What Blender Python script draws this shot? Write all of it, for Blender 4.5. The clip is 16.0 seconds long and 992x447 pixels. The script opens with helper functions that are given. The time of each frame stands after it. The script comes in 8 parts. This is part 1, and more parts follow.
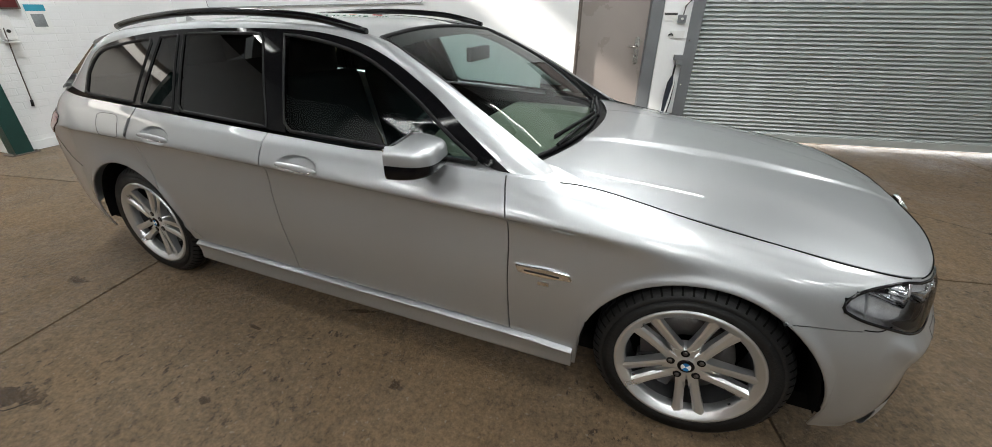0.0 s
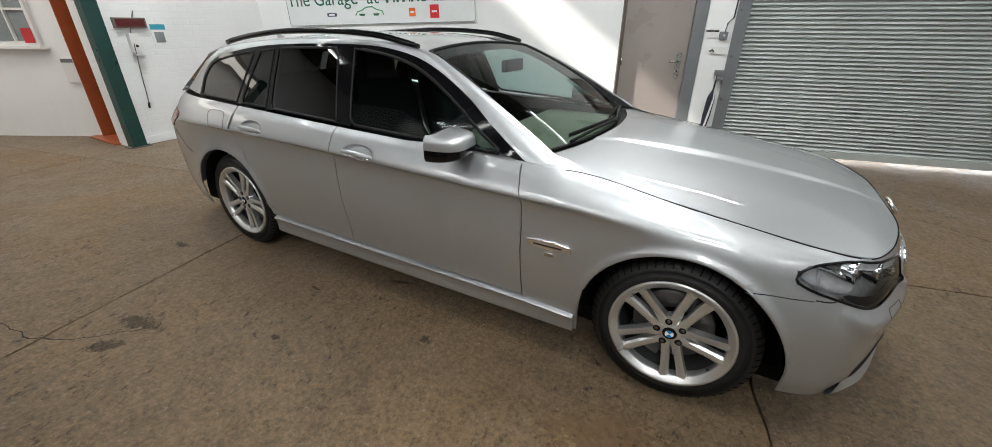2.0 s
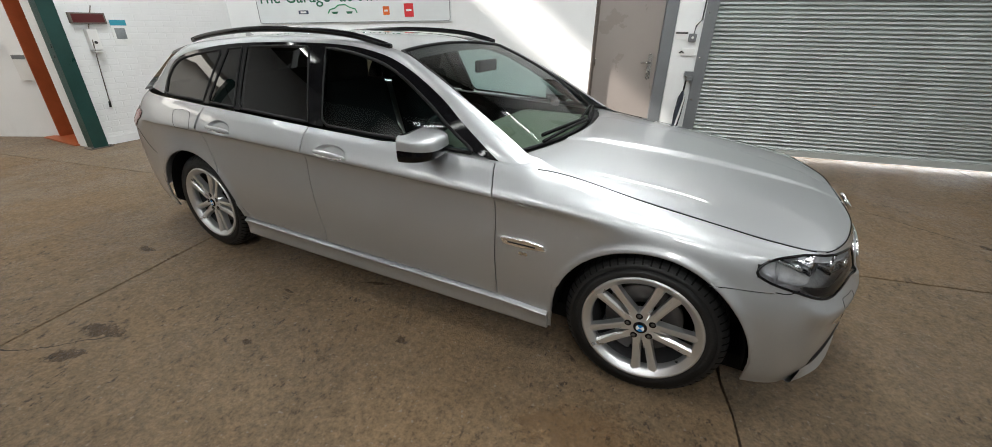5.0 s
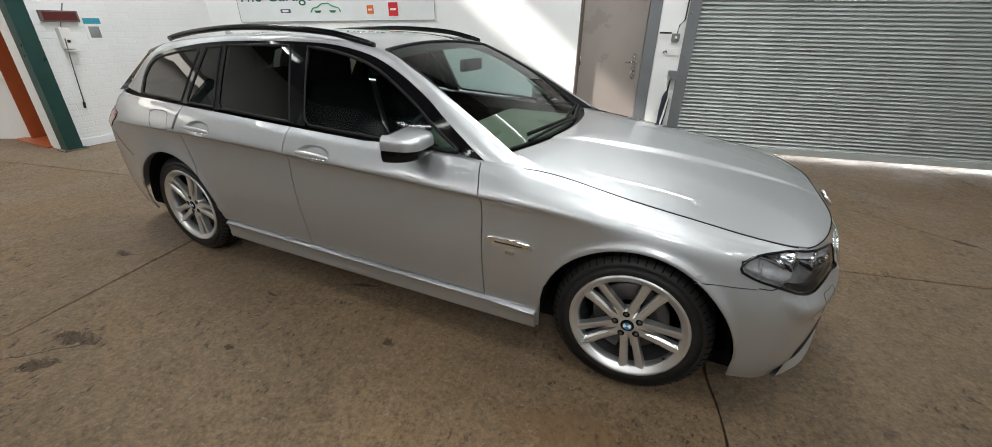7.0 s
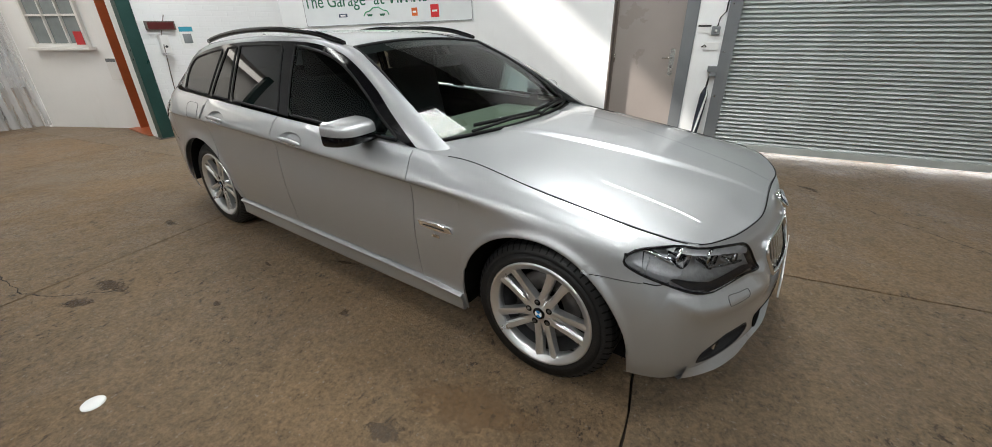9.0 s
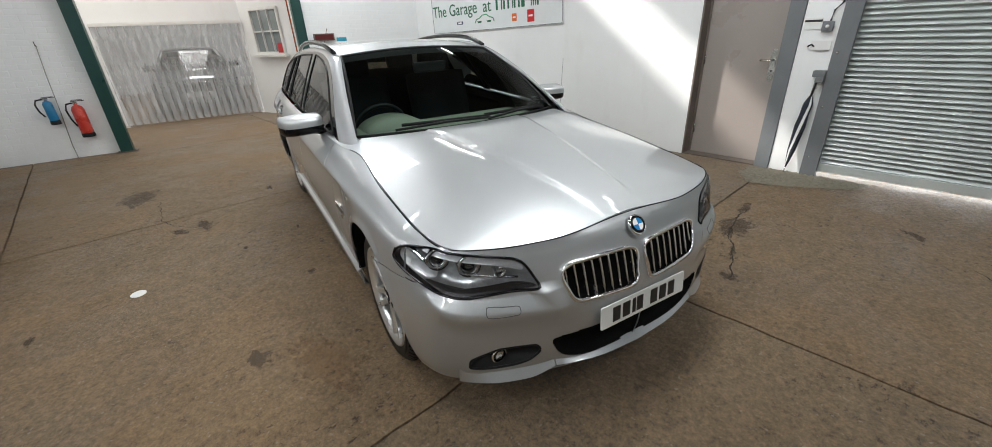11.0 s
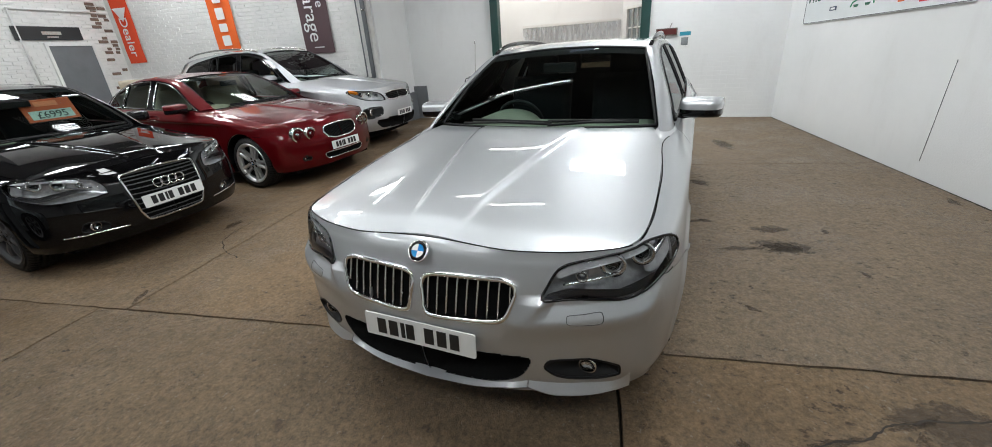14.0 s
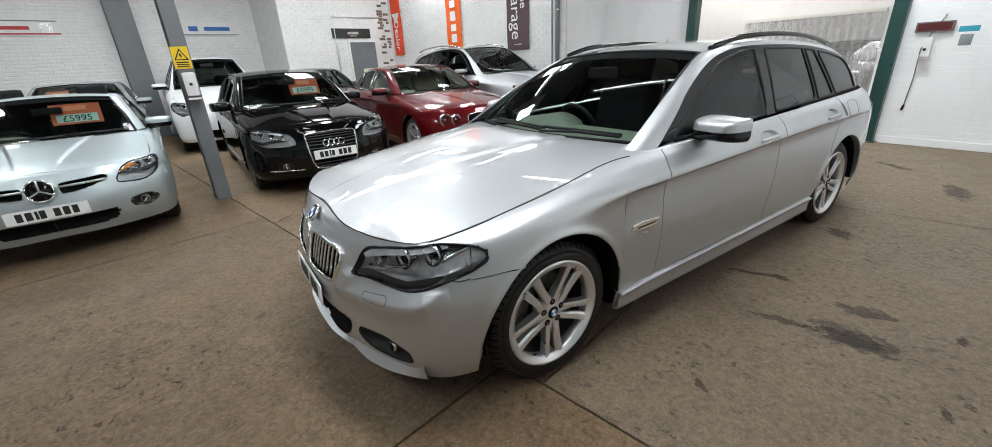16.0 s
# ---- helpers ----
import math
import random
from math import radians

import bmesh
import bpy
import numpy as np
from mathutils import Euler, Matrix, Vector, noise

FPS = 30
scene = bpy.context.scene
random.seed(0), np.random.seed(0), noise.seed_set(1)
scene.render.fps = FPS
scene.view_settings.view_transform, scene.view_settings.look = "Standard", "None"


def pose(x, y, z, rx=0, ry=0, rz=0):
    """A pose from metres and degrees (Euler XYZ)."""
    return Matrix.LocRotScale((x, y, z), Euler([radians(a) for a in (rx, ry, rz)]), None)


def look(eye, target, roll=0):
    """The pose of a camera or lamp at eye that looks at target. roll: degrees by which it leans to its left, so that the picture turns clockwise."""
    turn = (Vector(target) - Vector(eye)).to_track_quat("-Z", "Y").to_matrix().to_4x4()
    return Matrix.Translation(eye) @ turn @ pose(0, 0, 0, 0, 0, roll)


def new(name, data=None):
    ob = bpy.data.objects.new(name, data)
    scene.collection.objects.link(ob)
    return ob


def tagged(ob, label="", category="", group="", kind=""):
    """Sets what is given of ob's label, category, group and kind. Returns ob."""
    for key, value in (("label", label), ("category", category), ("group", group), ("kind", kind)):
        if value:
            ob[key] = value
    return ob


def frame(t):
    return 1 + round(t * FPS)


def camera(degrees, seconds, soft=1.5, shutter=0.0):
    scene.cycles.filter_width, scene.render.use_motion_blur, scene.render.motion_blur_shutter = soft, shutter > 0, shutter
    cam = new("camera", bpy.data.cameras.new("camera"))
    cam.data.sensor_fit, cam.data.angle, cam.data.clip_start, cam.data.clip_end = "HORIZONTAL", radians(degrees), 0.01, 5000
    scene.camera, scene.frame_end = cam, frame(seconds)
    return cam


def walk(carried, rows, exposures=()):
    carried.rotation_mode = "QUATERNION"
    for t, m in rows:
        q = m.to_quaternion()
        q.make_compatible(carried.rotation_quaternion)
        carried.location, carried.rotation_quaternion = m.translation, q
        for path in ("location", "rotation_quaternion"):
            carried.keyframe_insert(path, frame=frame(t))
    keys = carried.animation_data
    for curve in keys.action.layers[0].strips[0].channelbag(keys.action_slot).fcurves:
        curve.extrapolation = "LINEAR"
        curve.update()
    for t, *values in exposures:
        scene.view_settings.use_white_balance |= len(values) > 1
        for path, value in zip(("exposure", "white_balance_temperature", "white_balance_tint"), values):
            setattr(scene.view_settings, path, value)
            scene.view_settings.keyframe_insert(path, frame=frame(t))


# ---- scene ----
cam = camera(99.9, 16.0, 0.85)
PATH = [
    (0, (0.07, -0.055, 1.504), (-0.597, 1.595, 0.59), 0.6),
    (0.5, (0.184, -0.222, 1.502), (-0.576, 1.382, 0.578), 0.5),
    (1, (0.258, -0.347, 1.529), (-0.586, 1.236, 0.644), 0.4),
    (1.5, (0.308, -0.339, 1.516), (-0.569, 1.241, 0.659), 0.4),
    (2, (0.34, -0.327, 1.516), (-0.543, 1.249, 0.659), 0.4),
    (2.5, (0.357, -0.322, 1.519), (-0.517, 1.259, 0.661), 0.6),
    (3, (0.371, -0.331, 1.526), (-0.48, 1.263, 0.67), 0.7),
    (3.5, (0.374, -0.334, 1.524), (-0.465, 1.268, 0.669), 0.7),
    (4, (0.365, -0.34, 1.523), (-0.458, 1.268, 0.665), 0.9),
    (6.5, (0.37, -0.312, 1.523), (-0.385, 1.33, 0.666), 1.1),
    (7, (0.369, -0.319, 1.518), (-0.373, 1.328, 0.66), 1.2),
    (7.5, (0.413, -0.328, 1.531), (-0.324, 1.324, 0.678), 1.1),
    (8, (0.628, -0.311, 1.525), (-0.149, 1.323, 0.672), 0.7),
    (8.5, (0.805, -0.243, 1.512), (-0.112, 1.315, 0.656), 0.4),
    (8.7, (0.883, -0.182, 1.502), (-0.083, 1.343, 0.644), 0.1),
    (10.8, (1.981, 0.738, 1.503), (0.452, 1.714, 0.661), -2.4),
    (11, (2.081, 0.85, 1.518), (0.517, 1.769, 0.676), -2.5),
    (11.5, (2.231, 1.195, 1.49), (0.578, 1.941, 0.646), -2.6),
    (12, (2.235, 1.543, 1.486), (0.499, 2.068, 0.644), -2.8),
    (12.5, (2.294, 1.907, 1.482), (0.489, 2.187, 0.665), -3.1),
    (13, (2.308, 2.213, 1.439), (0.476, 2.146, 0.64), -3.1),
    (13.5, (2.281, 2.58, 1.486), (0.51, 2.127, 0.676), -3.8),
    (14, (2.208, 2.97, 1.463), (0.537, 2.193, 0.686), -4.0),
    (14.5, (2.083, 3.305, 1.473), (0.554, 2.273, 0.701), -3.8),
    (15, (1.86, 3.612, 1.452), (0.483, 2.375, 0.693), -3.7),
    (15.5, (1.639, 3.916, 1.443), (0.43, 2.509, 0.697), -3.4),
    (16, (1.382, 4.171, 1.422), (0.355, 2.62, 0.687), -3.1),
]
walk(cam, [(t, look(eye, target, roll)) for t, eye, target, roll in PATH],
     exposures=[(0, 0.08, 6600, 10), (8.5, 0.08, 6600, 10), (11, 0.06, 6500, 10), (12.5, 0.05, 6450, 10), (13.5, 0.1, 6420, 10), (14.5, 0.25, 6380, 10), (16, 0.4, 6350, 10)])

# ---- light -----------------------------------------------------------------
world = bpy.data.worlds.new("world")
scene.world = world
world.use_nodes = True
sky = world.node_tree.nodes.new("ShaderNodeTexSky")
sky.sky_type, sky.sun_disc = "NISHITA", False
SUN_WAY = Vector((0.9796, 0.2011, 0)) * 1.30 + Vector((-0.2011, 0.9796, 0)) * 0.85 - Vector((0, 0, 1))
SUN_EL = math.degrees(math.atan2(1, math.hypot(SUN_WAY.x, SUN_WAY.y)))
SUN_AZ = math.degrees(math.atan2(-SUN_WAY.x, -SUN_WAY.y))
sky.sun_elevation, sky.sun_rotation = radians(SUN_EL), radians(SUN_AZ)
world.node_tree.nodes["Background"].inputs[1].default_value = 0.12
world.node_tree.links.new(sky.outputs[0], world.node_tree.nodes["Background"].inputs[0])
sun = new("sun", bpy.data.lights.new("sun", "SUN"))
sun.data.energy, sun.data.angle, sun.data.color = 5.0, radians(2.2), (1.0, 0.96, 0.90)
sun.matrix_world = look((0, 0, 20), Vector((0, 0, 20)) + SUN_WAY)


# ---- materials -------------------------------------------------------------
def nodes_of(name):
    m = bpy.data.materials.new(name)
    m.use_nodes = True
    nt = m.node_tree
    return m, nt, nt.nodes["Principled BSDF"]


def mixed(nt, fac, a, b):
    """A colour mix: fac is a socket or number, a and b sockets or colours."""
    mx = nt.nodes.new("ShaderNodeMix")
    mx.data_type = "RGBA"
    for k, v in ((0, fac), (6, a), (7, b)):
        if isinstance(v, bpy.types.NodeSocket):
            nt.links.new(v, mx.inputs[k])
        else:
            mx.inputs[k].default_value = (*v, 1) if k else v
    return mx.outputs[2]


def noise_at(nt, scale, detail=5.0, lo=0.4, hi=0.6, rough=0.6, stretch=(1, 1, 1), seed=0.0):
    """A noise at a real-world scale in object space, ramped between lo and hi."""
    tc = nt.nodes.new("ShaderNodeTexCoord")
    mp = nt.nodes.new("ShaderNodeMapping")
    mp.inputs["Scale"].default_value = stretch
    mp.inputs["Location"].default_value = (seed, seed * 0.7, seed * 0.3)
    n = nt.nodes.new("ShaderNodeTexNoise")
    n.inputs["Scale"].default_value, n.inputs["Detail"].default_value, n.inputs["Roughness"].default_value = scale, detail, rough
    r = nt.nodes.new("ShaderNodeMapRange")
    r.inputs[1].default_value, r.inputs[2].default_value = lo, hi
    nt.links.new(tc.outputs["Object"], mp.inputs[0])
    nt.links.new(mp.outputs[0], n.inputs[0])
    nt.links.new(n.outputs[0], r.inputs[0])
    return r.outputs[0]


def bumped(nt, p, height, strength=0.3, dist=0.01):
    b = nt.nodes.new("ShaderNodeBump")
    b.inputs["Strength"].default_value, b.inputs["Distance"].default_value = strength, dist
    nt.links.new(height, b.inputs["Height"])
    nt.links.new(b.outputs[0], p.inputs["Normal"])


def surface(name, base, rough=0.5, metal=0.0, vary=0.12, scale=6.0, grain=90.0, bump=0.15, dist=0.004, coat=0.0, spec=0.5):
    """A plain worn surface: two scales of variation in colour and roughness, and fine relief."""
    m, nt, p = nodes_of(name)
    dark = tuple(c * (1 - vary) for c in base)
    light = tuple(min(1, c * (1 + vary * 0.6)) for c in base)
    big, fine = noise_at(nt, scale, lo=0.3, hi=0.7), noise_at(nt, grain, 3, 0.3, 0.7)
    c1 = mixed(nt, big, dark, light)
    nt.links.new(mixed(nt, 0.25, c1, mixed(nt, fine, dark, light)), p.inputs["Base Color"])
    rr = nt.nodes.new("ShaderNodeMapRange")
    rr.inputs[3].default_value, rr.inputs[4].default_value = max(0.02, rough * 0.85), min(1, rough * 1.15)
    nt.links.new(big, rr.inputs[0])
    nt.links.new(rr.outputs[0], p.inputs["Roughness"])
    p.inputs["Metallic"].default_value, p.inputs["Specular IOR Level"].default_value = metal, spec
    p.inputs["Coat Weight"].default_value, p.inputs["Coat Roughness"].default_value = coat, 0.03
    if bump:
        bumped(nt, p, fine, bump, dist)
    return m


def car_paint(name, base, metal=0.8, rough=0.34, flake=0.1):
    """Metallic paint under clear lacquer, with fine flakes and a faint orange peel in the coat."""
    m, nt, p = nodes_of(name)
    fl = noise_at(nt, 1400.0, 1, 0.3, 0.7)
    nt.links.new(mixed(nt, fl, tuple(c * (1 - flake) for c in base), tuple(min(1, c * (1 + flake)) for c in base)), p.inputs["Base Color"])
    dust = noise_at(nt, 3.0, 4, 0.3, 0.8)
    rr = nt.nodes.new("ShaderNodeMapRange")
    rr.inputs[3].default_value, rr.inputs[4].default_value = rough * 0.92, rough * 1.1
    nt.links.new(dust, rr.inputs[0])
    nt.links.new(rr.outputs[0], p.inputs["Roughness"])
    p.inputs["Metallic"].default_value = metal
    p.inputs["Specular IOR Level"].default_value = 0.1
    p.inputs["Coat Weight"].default_value, p.inputs["Coat Roughness"].default_value = 1.0, 0.025
    return m


def pane(name, tint, gloss_rough=0.01, ior=1.36):
    """Thin glass: tinted see-through with Fresnel reflections."""
    m, nt, p = nodes_of(name)
    nt.nodes.remove(p)
    tr, gl, fr, mx = (nt.nodes.new(k) for k in ("ShaderNodeBsdfTransparent", "ShaderNodeBsdfGlossy", "ShaderNodeFresnel", "ShaderNodeMixShader"))
    tr.inputs[0].default_value, gl.inputs["Roughness"].default_value, fr.inputs[0].default_value = (*tint, 1), gloss_rough, ior
    nt.links.new(fr.outputs[0], mx.inputs[0])
    nt.links.new(tr.outputs[0], mx.inputs[1])
    nt.links.new(gl.outputs[0], mx.inputs[2])
    nt.links.new(mx.outputs[0], nt.nodes["Material Output"].inputs[0])
    return m


def glow(name, colour, strength):
    m, nt, p = nodes_of(name)
    p.inputs["Emission Color"].default_value, p.inputs["Emission Strength"].default_value = (*colour, 1), strength
    p.inputs["Base Color"].default_value = (0.8, 0.8, 0.8, 1)
    return m


def concrete_floor(name, warm, cool):
    """Old brown workshop concrete: pitted and speckled, with warm and grey patches and oil spots."""
    m, nt, p = nodes_of(name)
    big, mid = noise_at(nt, 0.6, 7, 0.42, 0.58, 0.62), noise_at(nt, 1.4, 8, 0.40, 0.56, 0.66, seed=3)
    fine, grit = noise_at(nt, 11, 9, 0.40, 0.60, 0.76, stretch=(1, 0.7, 1), seed=5), noise_at(nt, 46, 8, 0.38, 0.62, 0.82, seed=7)
    base = mixed(nt, big, warm, cool)
    base = mixed(nt, mid, mixed(nt, 0.5, base, (0.080, 0.055, 0.034)), base)
    col = mixed(nt, 0.36, base, mixed(nt, fine, (0.040, 0.028, 0.018), (0.245, 0.180, 0.122)))
    col = mixed(nt, 0.46, col, mixed(nt, grit, (0.045, 0.030, 0.018), (0.40, 0.272, 0.160)))
    chips = noise_at(nt, 42, 3, 0.66, 0.70, 0.5, seed=23)
    pits = noise_at(nt, 27, 7, 0.57, 0.63, 0.75, stretch=(1, 0.6, 1), seed=13)
    where = noise_at(nt, 1.3, 5, 0.34, 0.60, 0.65, seed=19)
    oil = noise_at(nt, 1.9, 8, 0.64, 0.73, 0.75, seed=11)
    spots = noise_at(nt, 8.5, 3, 0.71, 0.75, 0.6, seed=17)

    def maths(kind, a, b):
        k = nt.nodes.new("ShaderNodeMath")
        k.operation = kind
        for i, v in enumerate((a, b)):
            if isinstance(v, bpy.types.NodeSocket):
                nt.links.new(v, k.inputs[i])
            else:
                k.inputs[i].default_value = v
        return k.outputs[0]

    col = mixed(nt, maths("MULTIPLY", maths("MULTIPLY", pits, where), 0.9), col, (0.034, 0.021, 0.012))
    col = mixed(nt, maths("MULTIPLY", maths("MAXIMUM", oil, spots), 0.6), col, (0.034, 0.023, 0.015))
    col = mixed(nt, maths("MULTIPLY", chips, 0.7), col, (0.30, 0.25, 0.20))
    nt.links.new(col, p.inputs["Base Color"])
    rr = nt.nodes.new("ShaderNodeMapRange")
    rr.inputs[3].default_value, rr.inputs[4].default_value = 0.42, 0.66
    p.inputs["Specular IOR Level"].default_value = 0.42
    nt.links.new(mid, rr.inputs[0])
    nt.links.new(rr.outputs[0], p.inputs["Roughness"])
    h = maths("SUBTRACT", maths("ADD", fine, maths("MULTIPLY", grit, 0.6)), maths("MULTIPLY", pits, where))
    bumped(nt, p, h, 0.8, 0.008)
    return m


def white_wall():
    """Painted masonry: off-white with faint grime, scuffs and roller marks."""
    m, nt, p = nodes_of("painted_wall")
    big, streak = noise_at(nt, 0.8, 6, 0.3, 0.75), noise_at(nt, 2.2, 6, 0.55, 0.8, 0.7, (1.2, 1.2, 0.35), 4)
    fine = noise_at(nt, 60, 4, 0.3, 0.7)
    col = mixed(nt, big, (0.76, 0.77, 0.775), (0.84, 0.85, 0.855))
    part_ = nt.nodes.new("ShaderNodeMath")
    part_.operation = "MULTIPLY"
    part_.inputs[1].default_value = 0.18
    nt.links.new(streak, part_.inputs[0])
    col = mixed(nt, part_.outputs[0], col, (0.50, 0.48, 0.45))
    nt.links.new(col, p.inputs["Base Color"])
    p.inputs["Roughness"].default_value = 0.55
    bumped(nt, p, fine, 0.25, 0.004)
    return m


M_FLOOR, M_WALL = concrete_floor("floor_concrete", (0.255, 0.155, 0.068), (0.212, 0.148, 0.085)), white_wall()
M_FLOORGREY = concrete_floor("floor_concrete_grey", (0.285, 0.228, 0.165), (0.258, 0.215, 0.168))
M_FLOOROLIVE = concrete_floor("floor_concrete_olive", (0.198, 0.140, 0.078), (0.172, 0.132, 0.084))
M_JOINT = surface("joint_dirt", (0.035, 0.027, 0.02), 0.95, bump=0.6, vary=0.4)
M_BRICK = surface("painted_brick", (0.76, 0.755, 0.74), 0.6, vary=0.07, scale=3, grain=45, bump=0.35, dist=0.01)
M_MORTAR = surface("painted_mortar", (0.75, 0.745, 0.73), 0.8, vary=0.14, bump=0.4)
M_RAWBRICK = surface("bare_brick", (0.20, 0.14, 0.11), 0.85, vary=0.35, bump=0.6)
M_GREYSTEEL = surface("grey_steel_paint", (0.155, 0.165, 0.175), 0.45, vary=0.14, scale=4)
M_GREEN = surface("green_steel_paint", (0.010, 0.052, 0.045), 0.32, vary=0.25)
M_ORANGE = surface("orange_steel_paint", (0.40, 0.105, 0.035), 0.45, vary=0.2)
M_SHUTTER = surface("galvanised_slat", (0.61, 0.655, 0.65), 0.42, metal=0.40, vary=0.1, scale=2.5)
M_DOOR = surface("door_brown_grey", (0.32, 0.28, 0.26), 0.30, vary=0.08, scale=2)
M_JAMB = surface("door_jamb_brown", (0.125, 0.10, 0.086), 0.5, vary=0.15)
M_STEEL = surface("brushed_steel", (0.62, 0.61, 0.58), 0.25, metal=1.0, vary=0.06)
M_CHROME = surface("chrome", (0.86, 0.87, 0.88), 0.06, metal=1.0, vary=0.02, bump=0)
M_ALLOY = surface("alloy_silver", (0.70, 0.71, 0.72), 0.31, metal=0.85, vary=0.0, bump=0, coat=0.5)
M_ALLOYDARK = surface("alloy_shadow_grey", (0.09, 0.09, 0.095), 0.45, metal=0.5, vary=0.1)
M_RUBBER = surface("tyre_rubber", (0.013, 0.013, 0.0135), 0.48, vary=0.3, scale=12, bump=0.25, spec=0.35)
M_TRIM = surface("black_plastic", (0.010, 0.010, 0.011), 0.5, vary=0.2, grain=300, bump=0.1, spec=0.22)
M_GLOSSBLACK = surface("gloss_black", (0.005, 0.005, 0.006), 0.06, vary=0.1, bump=0, spec=0.28)
M_UNDER = surface("underbody_black", (0.006, 0.006, 0.006), 0.9, vary=0.3, spec=0.08)
M_CAST = surface("cast_iron", (0.13, 0.12, 0.115), 0.42, metal=0.7, vary=0.3)
M_CABIN = surface("black_cloth_trim", (0.015, 0.015, 0.017), 0.85, vary=0.25, grain=260, bump=0.4, spec=0.2)
M_CABINGREY = surface("grey_dash_plastic", (0.20, 0.195, 0.15), 0.6, vary=0.1)
M_LEATHER = surface("beige_leather", (0.42, 0.36, 0.27), 0.5, vary=0.12)
M_PLATE = surface("plate_white", (0.78, 0.79, 0.78), 0.3, vary=0.03, bump=0)
M_INK = surface("plate_black", (0.012, 0.012, 0.013), 0.4, vary=0.1, bump=0)
M_WHITE = surface("white_plastic", (0.74, 0.74, 0.73), 0.4, vary=0.05)
M_LAMPREFL = surface("lamp_reflector", (0.80, 0.81, 0.83), 0.10, metal=1.0, vary=0.05, bump=0)
M_LAMPDARK = surface("lamp_housing_grey", (0.06, 0.06, 0.065), 0.3, metal=0.5, vary=0.1, bump=0)
M_LAMPCLEAR = surface("lamp_inner_silver", (0.74, 0.75, 0.76), 0.20, metal=0.35, vary=0.3, scale=40, bump=0)
M_LAMPBRIGHT = surface("lamp_bright_silver", (0.78, 0.79, 0.81), 0.24, metal=0.35, vary=0.25, scale=28, bump=0, coat=0.6)
M_LAMPSATIN = surface("lamp_satin_silver", (0.62, 0.63, 0.65), 0.32, metal=0.85, vary=0.05, bump=0)
M_REDLENS = surface("red_lamp_lens", (0.38, 0.012, 0.012), 0.12, vary=0.15, bump=0, coat=1)
M_AMBER = surface("amber_lamp_lens", (0.75, 0.22, 0.02), 0.15, vary=0.1, bump=0, coat=1)
M_BLUE = surface("badge_blue", (0.015, 0.22, 0.55), 0.2, vary=0.03, bump=0, coat=1)
M_GLASS = pane("clear_glass", (0.70, 0.83, 0.80))
M_TINT = pane("tinted_glass", (0.055, 0.06, 0.062), ior=1.6)
M_GLASS_FRONT = pane("front_side_glass", (0.52, 0.66, 0.64))
M_LENS = pane("lamp_lens", (0.86, 0.87, 0.88))
M_SMOKE = pane("smoked_lamp_lens", (0.45, 0.46, 0.47))
M_SILVER = car_paint("silver_metallic_paint", (0.475, 0.49, 0.505), 0.78, 0.42)


# ---- builders --------------------------------------------------------------
A_DIR, B_DIR = Vector((0.9796, 0.2011, 0)), Vector((-0.2011, 0.9796, 0))
SHED = Matrix.Rotation(math.atan2(0.2011, 0.9796), 4, "Z")       # the building's own axes: a along the shutter wall, b across


def mesh_of(name, bm, material, smooth=False):
    me = bpy.data.meshes.new(name)
    bm.normal_update()
    bm.to_mesh(me)
    bm.free()
    me.materials.append(material)
    if smooth:
        me.polygons.foreach_set("use_smooth", [True] * len(me.polygons))
    return me


def part(name, bm, material, parent=None, label="", smooth=False, m=None):
    """One mesh object, under a thing or a part."""
    me = bm if isinstance(bm, bpy.types.Mesh) else mesh_of(name, bm, material, smooth)
    ob = new(name, me)
    if parent is not None:
        ob.parent = parent
    if m is not None:
        ob.matrix_local = m
    return tagged(ob, label)


def thing(name, label, category, m=None, group="", kind=""):
    ob = new(name)
    ob.empty_display_size = 0.1
    if m is not None:
        ob.matrix_world = m
    return tagged(ob, label, category, group, kind)


def box(bm, x0, x1, y0, y1, z0, z1, bevel=0.0, m=None):
    """A box between the given bounds, with rounded edges."""
    tmp = bmesh.new()
    bmesh.ops.create_cube(tmp, size=1)
    for v in tmp.verts:
        v.co = ((x0 + x1) / 2 + v.co.x * (x1 - x0), (y0 + y1) / 2 + v.co.y * (y1 - y0), (z0 + z1) / 2 + v.co.z * (z1 - z0))
    if bevel:
        bmesh.ops.bevel(tmp, geom=tmp.edges[:], offset=bevel, segments=2, affect="EDGES", profile=0.7)
    add_into(bm, tmp, m)
    return bm


def add_into(bm, tmp, m=None):
    if m is not None:
        tmp.transform(m)
    vs = [bm.verts.new(v.co) for v in tmp.verts]
    tmp.verts.index_update()
    for f in tmp.faces:
        try:
            bm.faces.new([vs[v.index] for v in f.verts]).smooth = f.smooth
        except ValueError:
            pass
    tmp.free()


def boxes(*specs, bevel=0.0):
    bm = bmesh.new()
    for s in specs:
        box(bm, *s, bevel=bevel)
    return bm


def lathe(profile, n=32, bm=None, m=None, closed=False):
    """A solid of revolution about y: profile of (radius, y)."""
    tmp = bmesh.new()
    k = len(profile)
    rows = [[tmp.verts.new((r * math.cos(2 * math.pi * i / n), y, r * math.sin(2 * math.pi * i / n))) for r, y in profile] for i in range(n)]
    for i in range(n):
        a, b = rows[i], rows[(i + 1) % n]
        for j in range(k if closed else k - 1):
            f = tmp.faces.new((a[j], a[(j + 1) % k], b[(j + 1) % k], b[j]))
            f.smooth = True
    bmesh.ops.remove_doubles(tmp, verts=tmp.verts[:], dist=1e-5)
    if bm is None:
        bm = bmesh.new()
    add_into(bm, tmp, m)
    return bm


